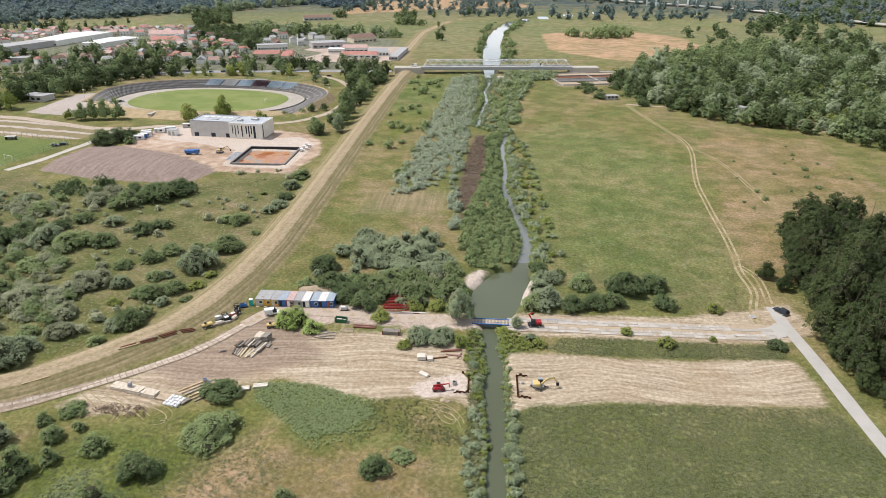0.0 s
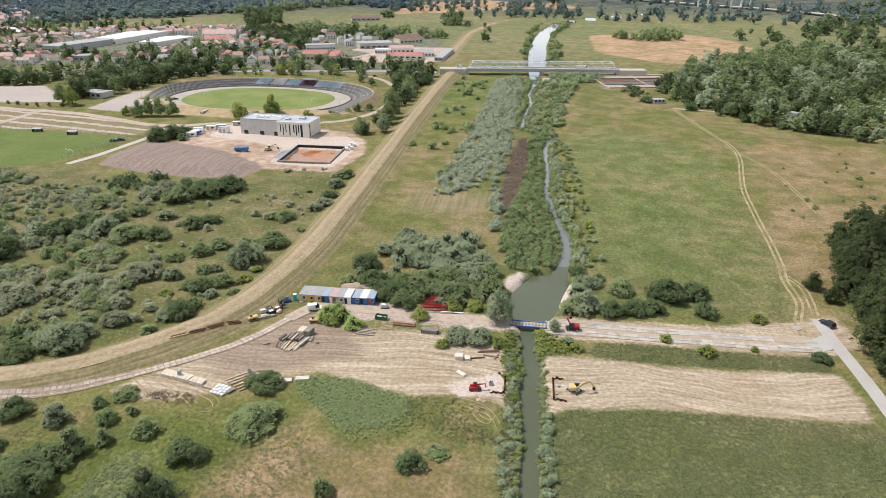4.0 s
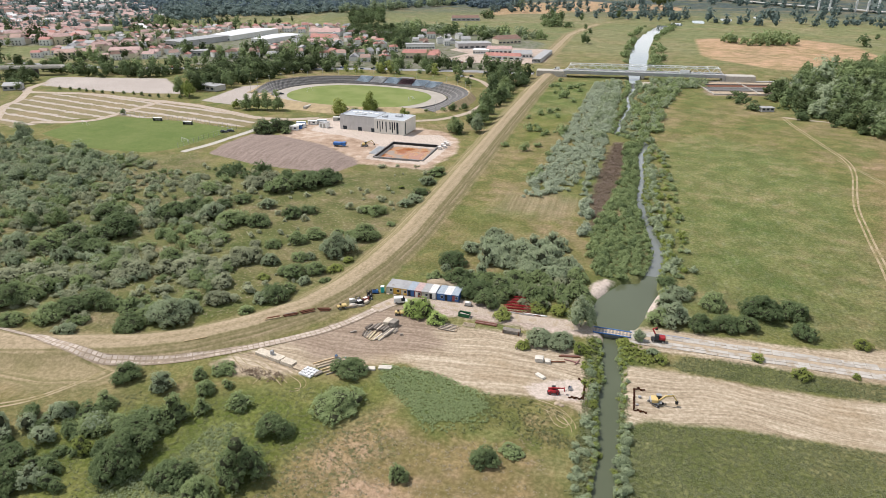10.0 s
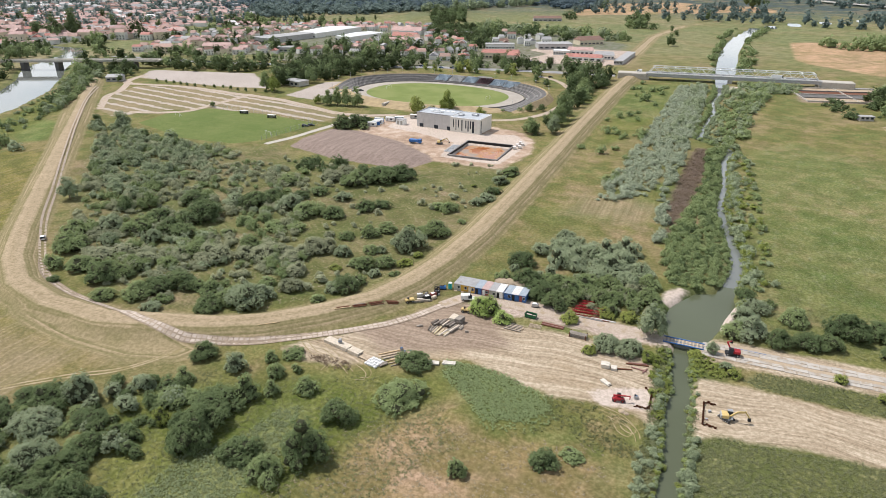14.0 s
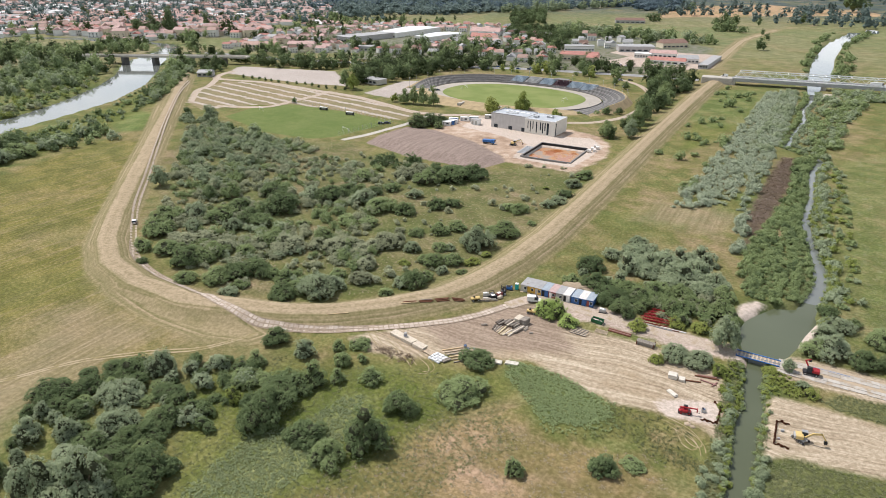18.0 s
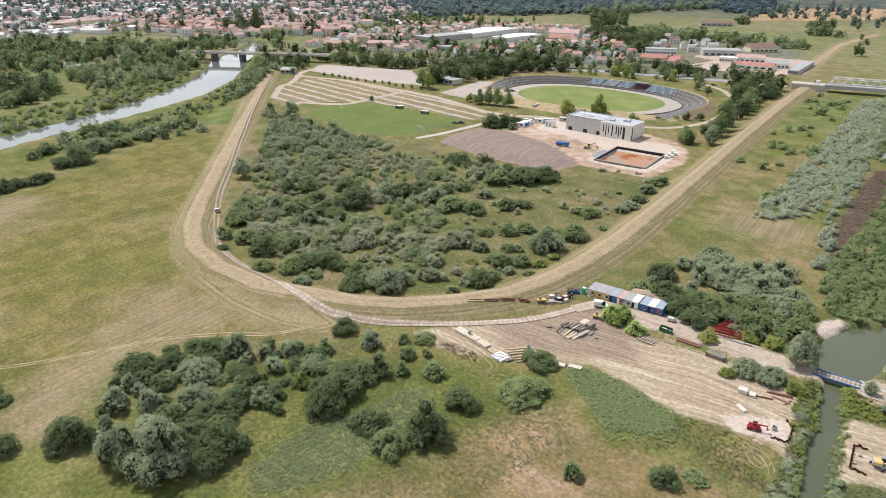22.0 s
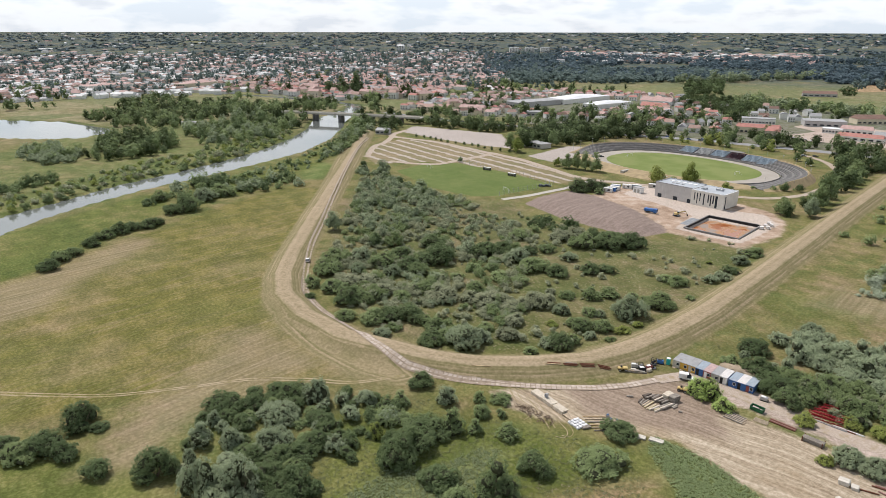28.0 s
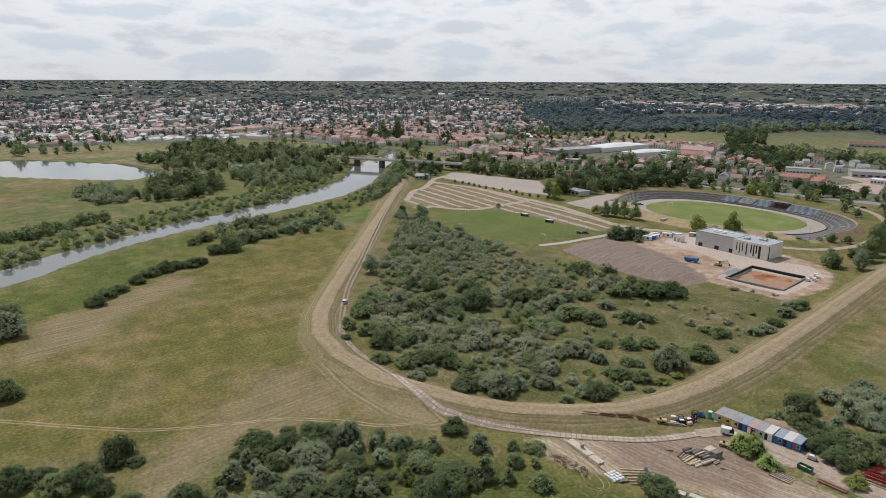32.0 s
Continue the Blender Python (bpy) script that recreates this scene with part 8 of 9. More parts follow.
for k, (x, y, w, mt) in enumerate(((-206, 371, 6, WHITE), (-205.5, 374.6, 6, BLUE), (-205, 378.4, 6, WHITE), (-207, 383, 6, BLUE), (-201, 388, 6, WHITE), (-196, 392, 6, SEATBLUE), (-189, 402, 7, HUTGREY))):
    c = thing("office_cabin", x, y, gz_at(x, y), 12, "white and blue office cabin on the building site", "cabin", "site office cabins")
    part("wall_shell", boxes((-3, 3, -1.2, 1.2, 0.1, 2.6), bevel=0.03), mt, c)
    part("roof", boxes((-3.1, 3.1, -1.3, 1.3, 2.6, 2.75)), WHITE, c)
    part("door", boxes((-2.2, -1.3, -1.25, -1.15, 0.2, 2.2)), HUTGREY, c)
    part("window", boxes((0.2, 1.8, -1.25, -1.15, 1.0, 2.0)), GLASS, c)
booth = thing("site_booth", -190, 383, gz_at(-190, 383), -6, "small white flat-roofed booth beside the hall", "booth")
part("wall_shell", boxes((-3, 3, -2, 2, 0, 3.4), bevel=0.05), WHITE, booth)
part("roof", boxes((-3.2, 3.2, -2.2, 2.2, 3.4, 3.65)), GREYROOF, booth)
for wx in (-2.2, 0.4):
    part("door", boxes((wx, wx + 1.6, -2.06, -1.95, 0.1, 2.6)), HUTGREY, booth)
low = thing("store_building", -345, 482, 0.1, -12, "low grey flat-roofed store building behind trees", "building")
part("wall_shell", boxes((-14, 14, -6, 6, 0, 4)), HUTGREY, low)
part("roof", boxes((-14.4, 14.4, -6.4, 6.4, 4, 4.4)), GREYROOF, low)
for k in range(5):
    part("window", boxes((-11 + k * 5, -8 + k * 5, -6.06, -5.9, 1.2, 3.0)), GLASS, low)
for x, y, t in ((-255, 324, 65), (-348, 345, 65)):
    g = thing("football_goal", x, y, 0.15, t, "white football goal on the training pitch", "goal")
    for yy in (-3.66, 3.66):
        part("post", boxes((-0.07, 0.07, yy - 0.07, yy + 0.07, 0, 2.44)), WHITE, g)
        part("stay", rod((0, yy, 2.4), (1.8, yy, 0.0), 0.05, None, 5), WHITE, g)
    part("crossbar", boxes((-0.07, 0.07, -3.66, 3.66, 2.38, 2.52)), WHITE, g)
for x, y in ((-309, 369), (-282, 365)):
    d = thing("dugout", x, y, 0.1, 8, "small covered dugout beside the training pitch", "dugout")
    part("roof", boxes((-3, 3, -1, 1, 2.0, 2.2)), WHITE, d)
    part("back", boxes((-3, 3, 0.8, 1, 0, 2.0)), HUTGREY, d)
    for s in (-2.9, 2.8):
        part("side", boxes((s, s + 0.1, -1, 0.8, 0, 2.0)), GLASS, d)
    part("bench", boxes((-2.7, 2.7, 0.2, 0.7, 0.35, 0.5)), BLACK, d)
fence = thing("pitch_fence", 0, 0, 0, 0, "tall wire fence with grey posts round the pitch", "fence")
for a, b in (((-243, 362), (-251, 312)), ((-284, 373), (-243, 362)), ((-344, 375), (-284, 373))):
    n = int(math.hypot(b[0] - a[0], b[1] - a[1]) / 4)
    for k in range(n + 1):
        x, y = a[0] + (b[0] - a[0]) * k / n, a[1] + (b[1] - a[1]) * k / n
        part("post", boxes((x - 0.06, x + 0.06, y - 0.06, y + 0.06, 0, 3.2)), STEEL, fence)
    ang = math.atan2(b[1] - a[1], b[0] - a[0])
    for z in (0.3, 1.7, 3.1):
        part("rail", rod((*a, z), (*b, z), 0.03, None, 4), STEEL, fence)
for k in range(14):
    a = (-480 + k * 9.4, 452 + 2.2 * math.sin(k))
    grow(a[0] + 14, a[1] - 6 - k * 0.4, 1.5, "d", "tree", "young trees of the gravel lot", "small dark young tree beside the gravel lot", "young_tree")


# ---- bridges ----
def truss_bridge():
    b = thing("truss_bridge", -57.5, 633, 0, 4.6, "long white steel truss road bridge over the brook", "bridge")
    L = 142
    part("deck", boxes((-2, L + 2, -5.2, 5.2, 5.2, 5.7)), DARKROAD, b)
    for sy in (-5.8, 5.4):
        part("girder", boxes((-1, L + 1, sy, sy + 0.4, 3.2, 5.9)), GREYROOF, b)
        part("top_chord", boxes((4, L - 4, sy, sy + 0.5, 11.2, 11.8)), WHITE, b)
        part("bottom_chord", boxes((0, L, sy - 0.06, sy + 0.56, 5.9, 6.5)), WHITE, b)
        n = 14
        for k in range(n):
            xa, xb, xc = k * L / n, (k + 0.5) * L / n, (k + 1) * L / n
            part("diagonal", rod((xa if k else 1, sy + 0.2, 6.2), (xb, sy + 0.2, 11.4), 0.22, None, 5), WHITE, b)
            part("diagonal", rod((xc if k < n - 1 else L - 1, sy + 0.2, 6.2), (xb, sy + 0.2, 11.4), 0.22, None, 5), WHITE, b)
    for k in range(15):
        part("cross_beam", boxes((4 + k * 9.5, 4.5 + k * 9.5, -5.8, 5.8, 11.3, 11.7)), WHITE, b)
    for sx in (0, 71, L):
        part("pier", boxes((sx - 1.6, sx + 1.6, -5, 5, -3, 3.3), bevel=0.3), CONCRETE, b)
    for sx, s in ((-14, -1), (L + 14, 1)):
        part("abutment", boxes((sx - 13, sx + 13, -5.6, 5.6, -0.5, 5.6), bevel=0.5), CONCRETE, b)
    return b


tb = truss_bridge()
vehicle("bus", 52, 642, 4.6, WHITE, "white bus crossing the truss bridge", 12, 2.5, 3.1, True, 5.75)
vehicle("van", -66, 634, 184, WHITE, "white van on the road before the bridge", 5.6, 2.0, 2.3, True, 5.75)
tw = thing("town_bridge", -694, 434, 0, 25, "long low road bridge with dark piers over the river", "bridge")
part("deck", boxes((0, 186, -5, 5, 6.6, 7.8)), CONCRETE, tw)
for sy in (-5.2, 5.0):
    part("parapet", boxes((0, 186, sy, sy + 0.2, 7.8, 8.9)), PALESLAB, tw)
for sx in (8, 50, 84, 124, 160):
    part("pier", boxes((sx - 1.8, sx + 1.8, -5, 5, -3, 6.6), bevel=0.3), TERRACE, tw)
for k in range(44):
    part("railing_post", boxes((2 + k * 4.2, 2.25 + k * 4.2, -5.3, -5.15, 7.8, 9.1)), STEEL, tw)

# ---- halls and works near the road ----
ROOFRED = plain("red_tile_roof", (0.42, 0.20, 0.165), 0.8, 0, 0.25, 0.3)
ROOFORANGE = plain("orange_tile_roof", (0.43, 0.295, 0.245), 0.8, 0, 0.25, 0.3)
ROOFROSE = plain("faded_rose_roof", (0.48, 0.330, 0.298), 0.8, 0, 0.25, 0.3)
ROOFBROWN = plain("brown_tile_roof", (0.22, 0.14, 0.11), 0.8, 0, 0.25, 0.3)
FARWALL = plain("far_pale_render", (0.72, 0.72, 0.70), 0.9, 0, 0.2, 0.02)
FARWALL2 = plain("far_cream_render", (0.60, 0.57, 0.50), 0.9, 0, 0.2, 0.02)
ROOFWHITE = plain("white_sheet_roof", (0.75, 0.76, 0.77), 0.5, 0, 0.1, 0.05)
WALLW = plain("white_render", (0.70, 0.69, 0.65), 0.9, 0, 0.12, 0.2)
WALLC = plain("cream_render", (0.60, 0.53, 0.40), 0.9, 0, 0.15, 0.2)
WALLG = plain("grey_render", (0.42, 0.41, 0.40), 0.9, 0, 0.15, 0.2)


def gable(w, d, h, over=0.4):
    """A pitched roof on a footprint w by d, its ridge along x."""
    bm = bmesh.new()
    hw, hd = w / 2 + over, d / 2 + over
    lo = [bm.verts.new(p) for p in ((-hw, -hd, 0), (hw, -hd, 0), (hw, hd, 0), (-hw, hd, 0))]
    up = [bm.verts.new((-hw + d * 0.1, 0, h)), bm.verts.new((hw - d * 0.1, 0, h))]
    for f in ((lo[0], lo[1], up[1], up[0]), (lo[2], lo[3], up[0], up[1]), (lo[1], lo[2], up[1]), (lo[3], lo[0], up[0]), (lo[3], lo[2], lo[1], lo[0])):
        bm.faces.new(f)
    return bm


def works(name, x, y, w, d, h, turn, wall, roof, label, flat=True, windows=6):
    b = thing(name, x, y, gz_at(x, y), turn, label, "building")
    part("wall_shell", boxes((-w / 2, w / 2, -d / 2, d / 2, -0.5, h)), wall, b)
    if flat:
        part("roof", boxes((-w / 2 - 0.4, w / 2 + 0.4, -d / 2 - 0.4, d / 2 + 0.4, h, h + 0.5), bevel=0.1), roof, b)
    else:
        r = part("roof", gable(w, d, min(w, d) * (0.10 if max(w, d) > 70 else 0.24)), roof, b)
        r.location.z = h
    win = boxes((-w / windows * 0.3, w / windows * 0.3, -0.08, 0.08, -0.8, 0.8))
    me = bpy.data.meshes.new("window")
    win.to_mesh(me)
    win.free()
    me.materials.append(GLASS)
    for k in range(windows):
        for lev in range(max(1, int(h // 3.4))):
            o = part("window", me, None, b)
            o.location = (-w / 2 + (k + 0.5) * w / windows, -d / 2 - 0.02, 2.0 + lev * 3.2)
    return b


works("factory", -553, 772, 30, 92, 6.5, -14, WALLG, GREYROOF, "long pale factory with a grey roof", True, 5)
works("factory_hall", -538, 858, 36, 110, 6.5, -6.5, WALLW, ROOFWHITE, "long white factory hall with a white roof", False, 5)
works("warehouse", -466, 822, 26, 74, 6, -12, WALLW, ROOFWHITE, "white warehouse with a white roof", False, 5)
works("warehouse", -480, 672, 30, 16, 5, 20, WALLG, GREYROOF, "low grey flat-roofed warehouse", True)
works("villa", -226, 712, 42, 13, 6.5, 12, WALLC, ROOFRED, "large cream villa with a red tiled roof", False, 10)
works("villa", -208, 702, 13, 22, 6.5, 12, WALLC, ROOFRED, "wing of a cream villa with a red tiled roof", False, 5)
works("office_block", -244, 765, 34, 13, 9, 20, WALLW, GREYROOF, "white flat-roofed office block", True, 10)
works("warehouse", -192, 822, 42, 24, 6, 24, WALLG, GREYROOF, "grey flat-roofed trade hall", True)
works("trade_hall", -136, 730, 40, 12, 4.2, 2, WALLW, ROOFRED, "trade hall with a dark red roof", False)
works("trade_hall", -118, 752, 22, 14, 4.5, 10, WALLW, GREYROOF, "white trade hall with a pale roof", False)
works("trade_hall", -95, 752, 9, 80, 3.5, -2, WALLG, GREYROOF, "long grey shed beside the dike road", True)
works("trade_hall", -150, 780, 30, 13, 5, 8, WALLW, ROOFROSE, "trade hall with a faded red roof", False)
works("trade_hall", -160, 880, 34, 18, 6, 40, WALLC, ROOFBROWN, "storage hall with a brown pitched roof", False)
works("trade_hall", -170, 770, 18, 12, 4.5, 6, WALLW, ROOFWHITE, "white trade hall with a pale roof", True)
works("house_row", -385, 770, 30, 14, 7, 15, WALLW, ROOFROSE, "white house row with a rose roof", False)
works("trade_hall", -400, 830, 36, 18, 6, 10, WALLW, ROOFRED, "trade hall with a red roof", False)
works("trade_hall", -430, 900, 46, 20, 6, 10, WALLW, ROOFROSE, "trade hall with a faded red roof", False)
works("farm_building", -295, 1200, 50, 16, 5, 20, WALLG, ROOFBROWN, "brown farm building in the open meadow", False)
works("pump_house", -505, 436, 14, 9, 4, 30, WALLG, GREYROOF, "small grey house beside the lot", False, 3)
works("pump_house", -704, 326, 22, 8, 4, 25, WALLW, GREYROOF, "low white pavilion among trees", True, 5)
works("apartment_house", -1225, 430, 26, 90, 11, 10, WALLW, ROOFROSE, "white apartment row with red roofs", False, 6)
works("apartment_house", -1160, 560, 26, 80, 11, 18, WALLC, ROOFROSE, "cream apartment row with rose roofs", False, 6)
works("school", -600, 610, 44, 14, 7, 32, WALLC, ROOFORANGE, "large cream building with an orange roof", False, 10)
works("school", -560, 640, 34, 13, 7, 25, WALLC, ROOFROSE, "large cream building with a rose roof", False, 9)
works("church_hall", -2010, 1860, 30, 16, 22, 30, WALLW, ROOFWHITE, "white church with a steep gable on the horizon", False, 3)
for k in range(3):
    works("tower_block", -1640 + k * 45, 2130 + k * 42, 36, 12, 17, 44, WALLW, ROOFWHITE, "distant pale tower block of flats", True, 6)

# ---- town houses ----
HOUSE = []
for k in range(10):
    w, d, h = 9 + (k * 5) % 9, 8 + (k * 3) % 4, 5 + (k * 2) % 5
    hs = thing("house", -900, -300 - k * 30, 0, 0, "", "house", "town houses")
    part("wall_shell", boxes((-w / 2, w / 2, -d / 2, d / 2, -0.5, h)), (WALLW, WALLW, WALLW, WALLC)[k % 4], hs)
    r = part("roof", gable(w, d, 2.6 + (k % 3) * 0.7), (ROOFRED, ROOFROSE, ROOFORANGE, ROOFROSE, ROOFBROWN, GREYROOF, ROOFRED, ROOFROSE, ROOFORANGE, GREYROOF)[k], hs)
    r.location.z = h
    part("chimney", boxes((w * 0.2, w * 0.2 + 0.7, 0.4, 1.1, h + 0.5, h + 3.6)), ROOFBROWN, hs)
    me = bpy.data.meshes.new("window")
    bm = boxes((-0.6, 0.6, -0.06, 0.06, -0.8, 0.8))
    bm.to_mesh(me)
    bm.free()
    me.materials.append(GLASS)
    for i in range(3):
        for lev in range(1 + (h > 6)):
            o = part("window", me, None, hs)
            o.location = (-w / 2 + (i + 0.5) * w / 3, -d / 2 - 0.03, 1.6 + lev * 3)
    HOUSE.append(hs)
ROOFWORD = ("red", "rose", "orange", "rose", "brown", "grey", "red", "rose", "orange", "grey")
WALLWORD = ("white", "white", "white", "cream")
for k, hs in enumerate(HOUSE):
    hs["label"] = "%s rendered town house with a pitched %s roof" % (WALLWORD[k % 4], ROOFWORD[k])
bpy.context.view_layer.update()
placed = []
HALLS = [(-226, 712, 32), (-208, 702, 24), (-244, 765, 28), (-192, 822, 34), (-385, 770, 26), (-400, 830, 30), (-430, 900, 34), (-480, 672, 26), (-600, 610, 32), (-560, 640, 28), (-160, 880, 28)]


def settle_houses(poly, count, seed, big=1.0, apart=15, only=None):
    rng = random.Random(seed)
    xs, ys = [p[0] for p in poly], [p[1] for p in poly]
    n, tries = 0, 0
    while n < count and tries < count * 40:
        tries += 1
        x, y = rng.uniform(min(xs), max(xs)), rng.uniform(min(ys), max(ys))
        if float(area_sd(x, y, poly)) < 0 or float(wet_sd(x, y)) > -12 or any((x - a) ** 2 + (y - b) ** 2 < apart ** 2 for a, b in placed):
            continue
        if -590 < x < -430 and 690 < y < 920 or any(math.hypot(x - a, y - b) < c for a, b, c in HALLS):
            continue
        k = rng.choice(only) if only else rng.randrange(10)
        c = copy_thing(HOUSE[k], Matrix.Translation((x, y, gz_at(x, y))) @ pose(0, 0, 0, 0, 0, rng.choice((20, 25, 110, 115, 60, -30)) + rng.uniform(-5, 5)) @ Matrix.Diagonal((big * rng.uniform(0.9, 1.3), big, big, 1)))
        placed.append((x, y))
        n += 1


settle_houses([p for p in OLD_TOWN if p[1] < 760] + [(-930, 700), (-1100, 740)], 96, 1, 1.1, 16.5, (0, 1, 2, 3, 6, 7, 8))
settle_houses(LOW_TOWN, 165, 2, 0.80, 15)
settle_houses([(-440, 655), (-330, 665), (-250, 660), (-262, 760), (-300, 800), (-330, 900), (-420, 960), (-430, 800)], 40, 3, 0.82, 15, (4, 5, 8, 9, 2, 6))
settle_houses([(-255, 800), (-190, 850), (-215, 900), (-290, 930), (-300, 880)], 12, 4, 0.82, 15, (4, 5, 9, 2))
for hs in HOUSE:
    for c in list(hs.children):
        bpy.data.objects.remove(c)
    bpy.data.objects.remove(hs)


def far_houses(name, spots, wall, roof, label, seed):
    rng = np.random.default_rng(seed)
    bv = np.array([(-1, -1, 0), (1, -1, 0), (1, 1, 0), (-1, 1, 0), (-1, -1, 1), (1, -1, 1), (1, 1, 1), (-1, 1, 1)], float)
    bf = np.array([(0, 1, 5), (0, 5, 4), (1, 2, 6), (1, 6, 5), (2, 3, 7), (2, 7, 6), (3, 0, 4), (3, 4, 7)])
    rv = np.array([(-1.06, -1.08, 1), (1.06, -1.08, 1), (1.06, 1.08, 1), (-1.06, 1.08, 1), (-0.9, 0, 1.5), (0.9, 0, 1.5)], float)
    rf = np.array([(0, 1, 5), (0, 5, 4), (2, 3, 4), (2, 4, 5), (1, 2, 5), (3, 0, 4)])
    out = {0: ([], []), 1: ([], [])}
    z = height(spots[:, 0], spots[:, 1])
    for i, (x, y, r) in enumerate(spots):
        a = rng.choice([0.4, 2.0, 1.1]) + rng.uniform(-0.1, 0.1)
        s = np.array([r * rng.uniform(1, 2.2), r, rng.uniform(3.2, 6.0)])
        ca, sa = math.cos(a), math.sin(a)
        for j, (v, f) in enumerate(((bv, bf), (rv, rf))):
            w = v * s
            w = np.stack([w[:, 0] * ca - w[:, 1] * sa + x, w[:, 0] * sa + w[:, 1] * ca + y, w[:, 2] + z[i]], 1)
            out[j][0].append(w)
            out[j][1].append(f + i * len(v))
    ob = tagged(new(name, quick_mesh(name, np.concatenate(out[0][0]), np.concatenate(out[0][1]), wall)), label, "houses", kind="stuff")
    part("roofing", quick_mesh("roofing", np.concatenate(out[1][0]), np.concatenate(out[1][1]), roof), None, ob)
    return ob


def polar(r0, r1, a0, a1, count, rmin, rmax, seed, gaps=0.0, scale=0.004, power=1.0):
    """Spots in a far sector seen from the middle of the place; angles in degrees to the left of +y."""
    rng = np.random.default_rng(seed)
    r = r0 + (r1 - r0) * rng.uniform(0, 1, count * 3) ** power
    a = np.radians(rng.uniform(a0, a1, count * 3))
    x, y = -np.sin(a) * r, np.cos(a) * r
    ok = wet_sd(x, y) < -6
    if gaps:
        ok &= np.array([noise.noise(Vector((p * scale, q * scale, seed * 1.7))) for p, q in zip(x, y)]) > gaps - 1
    x, y, r = x[ok][:count], y[ok][:count], r[ok][:count]
    return np.stack([x, y, rng.uniform(rmin, rmax, len(x))], 1)


for k, (wall, roof) in enumerate(((FARWALL, ROOFROSE), (FARWALL, GREYROOF), (FARWALL2, ROOFROSE), (WALLG, ROOFBROWN), (FARWALL, FARWALL))):
    far_houses("suburb", polar(1150, 2600, 38, 84, 600, 3.4, 5.6, 200 + k, 0.85, 0.004, 1.2), wall, roof, "distant suburb houses with pale walls", 40 + k)
    far_houses("suburb", polar(1280, 1750, 70, 92, 130, 3.0, 5.0, 210 + k, 0.9, 0.006), wall, roof, "distant houses across the river", 50 + k)
    far_houses("village", polar(2100, 2700, 14, 34, 70, 5, 8, 220 + k, 0.95, 0.004), wall, roof, "distant village houses among woods", 60 + k)
    far_houses("village", polar(2600, 4600, 10, 95, 60, 3.5, 6, 230 + k, 1.1, 0.003), wall, roof, "very distant pale houses", 70 + k)

rest = packed(OLD_TOWN, 16.5, 4.2, 5.6, 240)
rest = np.array([p for p in rest if all((p[0] - a) ** 2 + (p[1] - b) ** 2 > 300 for a, b in placed)])
for k, (wall, roof, word) in enumerate(((WALLW, ROOFROSE, "rose"), (WALLC, ROOFRED, "red"), (WALLW, ROOFORANGE, "orange"), (FARWALL, ROOFROSE, "rose"))):
    far_houses("old_town", rest[k::4], wall, roof, "pale old town houses with %s tiled roofs" % word, 80 + k)

# ---- woods towards the horizon ----
def clear(spots, *polys):
    """Spots outside the given outlines."""
    for p in polys:
        spots = spots[area_sd(spots[:, 0], spots[:, 1], p) < 0]
    return spots


FIELD_STRIP = [(-700, 1050), (-646, 1030), (-531, 1215), (-400, 1235), (-293, 1225), (-94, 1330), (-100, 1600), (-347, 1470), (-480, 1440), (-560, 1290), (-690, 1110)]
WEST_FIELD = [(-1024, 352), (-939, 436), (-873, 485), (-960, 520), (-1060, 470), (-1160, 440), (-1202, 360), (-1361, 218), (-1150, 200)]
woods("town_trees", clear(polar(700, 1300, 28, 62, 620, 3.5, 6.0, 301, 0.9, 0.012), FIELD_STRIP, WEST_FIELD, OLD_TOWN, [(-600, 690), (-440, 690), (-440, 930), (-600, 930)]), "garden trees of the town", "pdm", 60, 0.4, "tree", "trees")
woods("town_trees", scatter(OLD_TOWN, 90, 4, 6.5, 310), "trees between the old town's houses", "pd", 60, 0.4, "tree", "trees")
woods("town_trees", clear(polar(1200, 2600, 34, 92, 2700, 4.5, 7.0, 303, 0.72, 0.006), FIELD_STRIP), "trees among the suburbs", "pd", 16, 0.7, "wood", "trees", HAZED_LEAF)
woods("far_wood", clear(polar(1500, 2400, 10, 40, 1700, 8, 12, 304, 0.70, 0.004), FIELD_STRIP), "distant woods", "dm", 16, 0.7, "low", "wood", HORIZON_HAZED_LEAF)
woods("far_wood", polar(1250, 3000, -42, 12, 800, 6, 10, 305, 1.05, 0.004), "distant woods in open meadow", "dm", 24, 0.6, "wood", "wood", HAZED_LEAF)
woods("far_wood", polar(2200, 4700, -45, 100, 5600, 11, 20, 306, 0.72, 0.0025), "woods on the horizon", "d", 8, 0.9, "blob", "wood", HORIZON_HAZED_LEAF)
woods("far_wood", clear(polar(1020, 1400, 74, 96, 300, 4, 7.0, 307, 0.85, 0.008), WEST_FIELD), "trees across the river", "md", 40, 0.45, "tree", "trees")
for x, y in ((373, 1614), (392, 1604), (435, 1582), (454, 1572), (470, 1563)):
    p = thing("bridge_pylon", x, y, gz_at(x, y), 0, "slim white pylon of a distant motorway bridge", "pylon", "motorway pylons")
    part("mast", boxes((-1.6, 1.6, -1.2, 1.2, 0, 26)), WHITE, p)
    part("cross_bar", boxes((-2.4, 2.4, -1.2, 1.2, 17, 18.5)), WHITE, p)

# traffic and parked cars
rc = random.Random(4)
MAINROAD = [(-560, 555), (-480, 565), (-394, 585), (-332, 602), (-277, 618), (-223, 628), (-150, 636)]
CARMATS = ((WHITE, "white"), (CARSILVER, "silver"), (CARBLACK, "black"), (CARBLUE, "blue"), (CARRED, "red"))
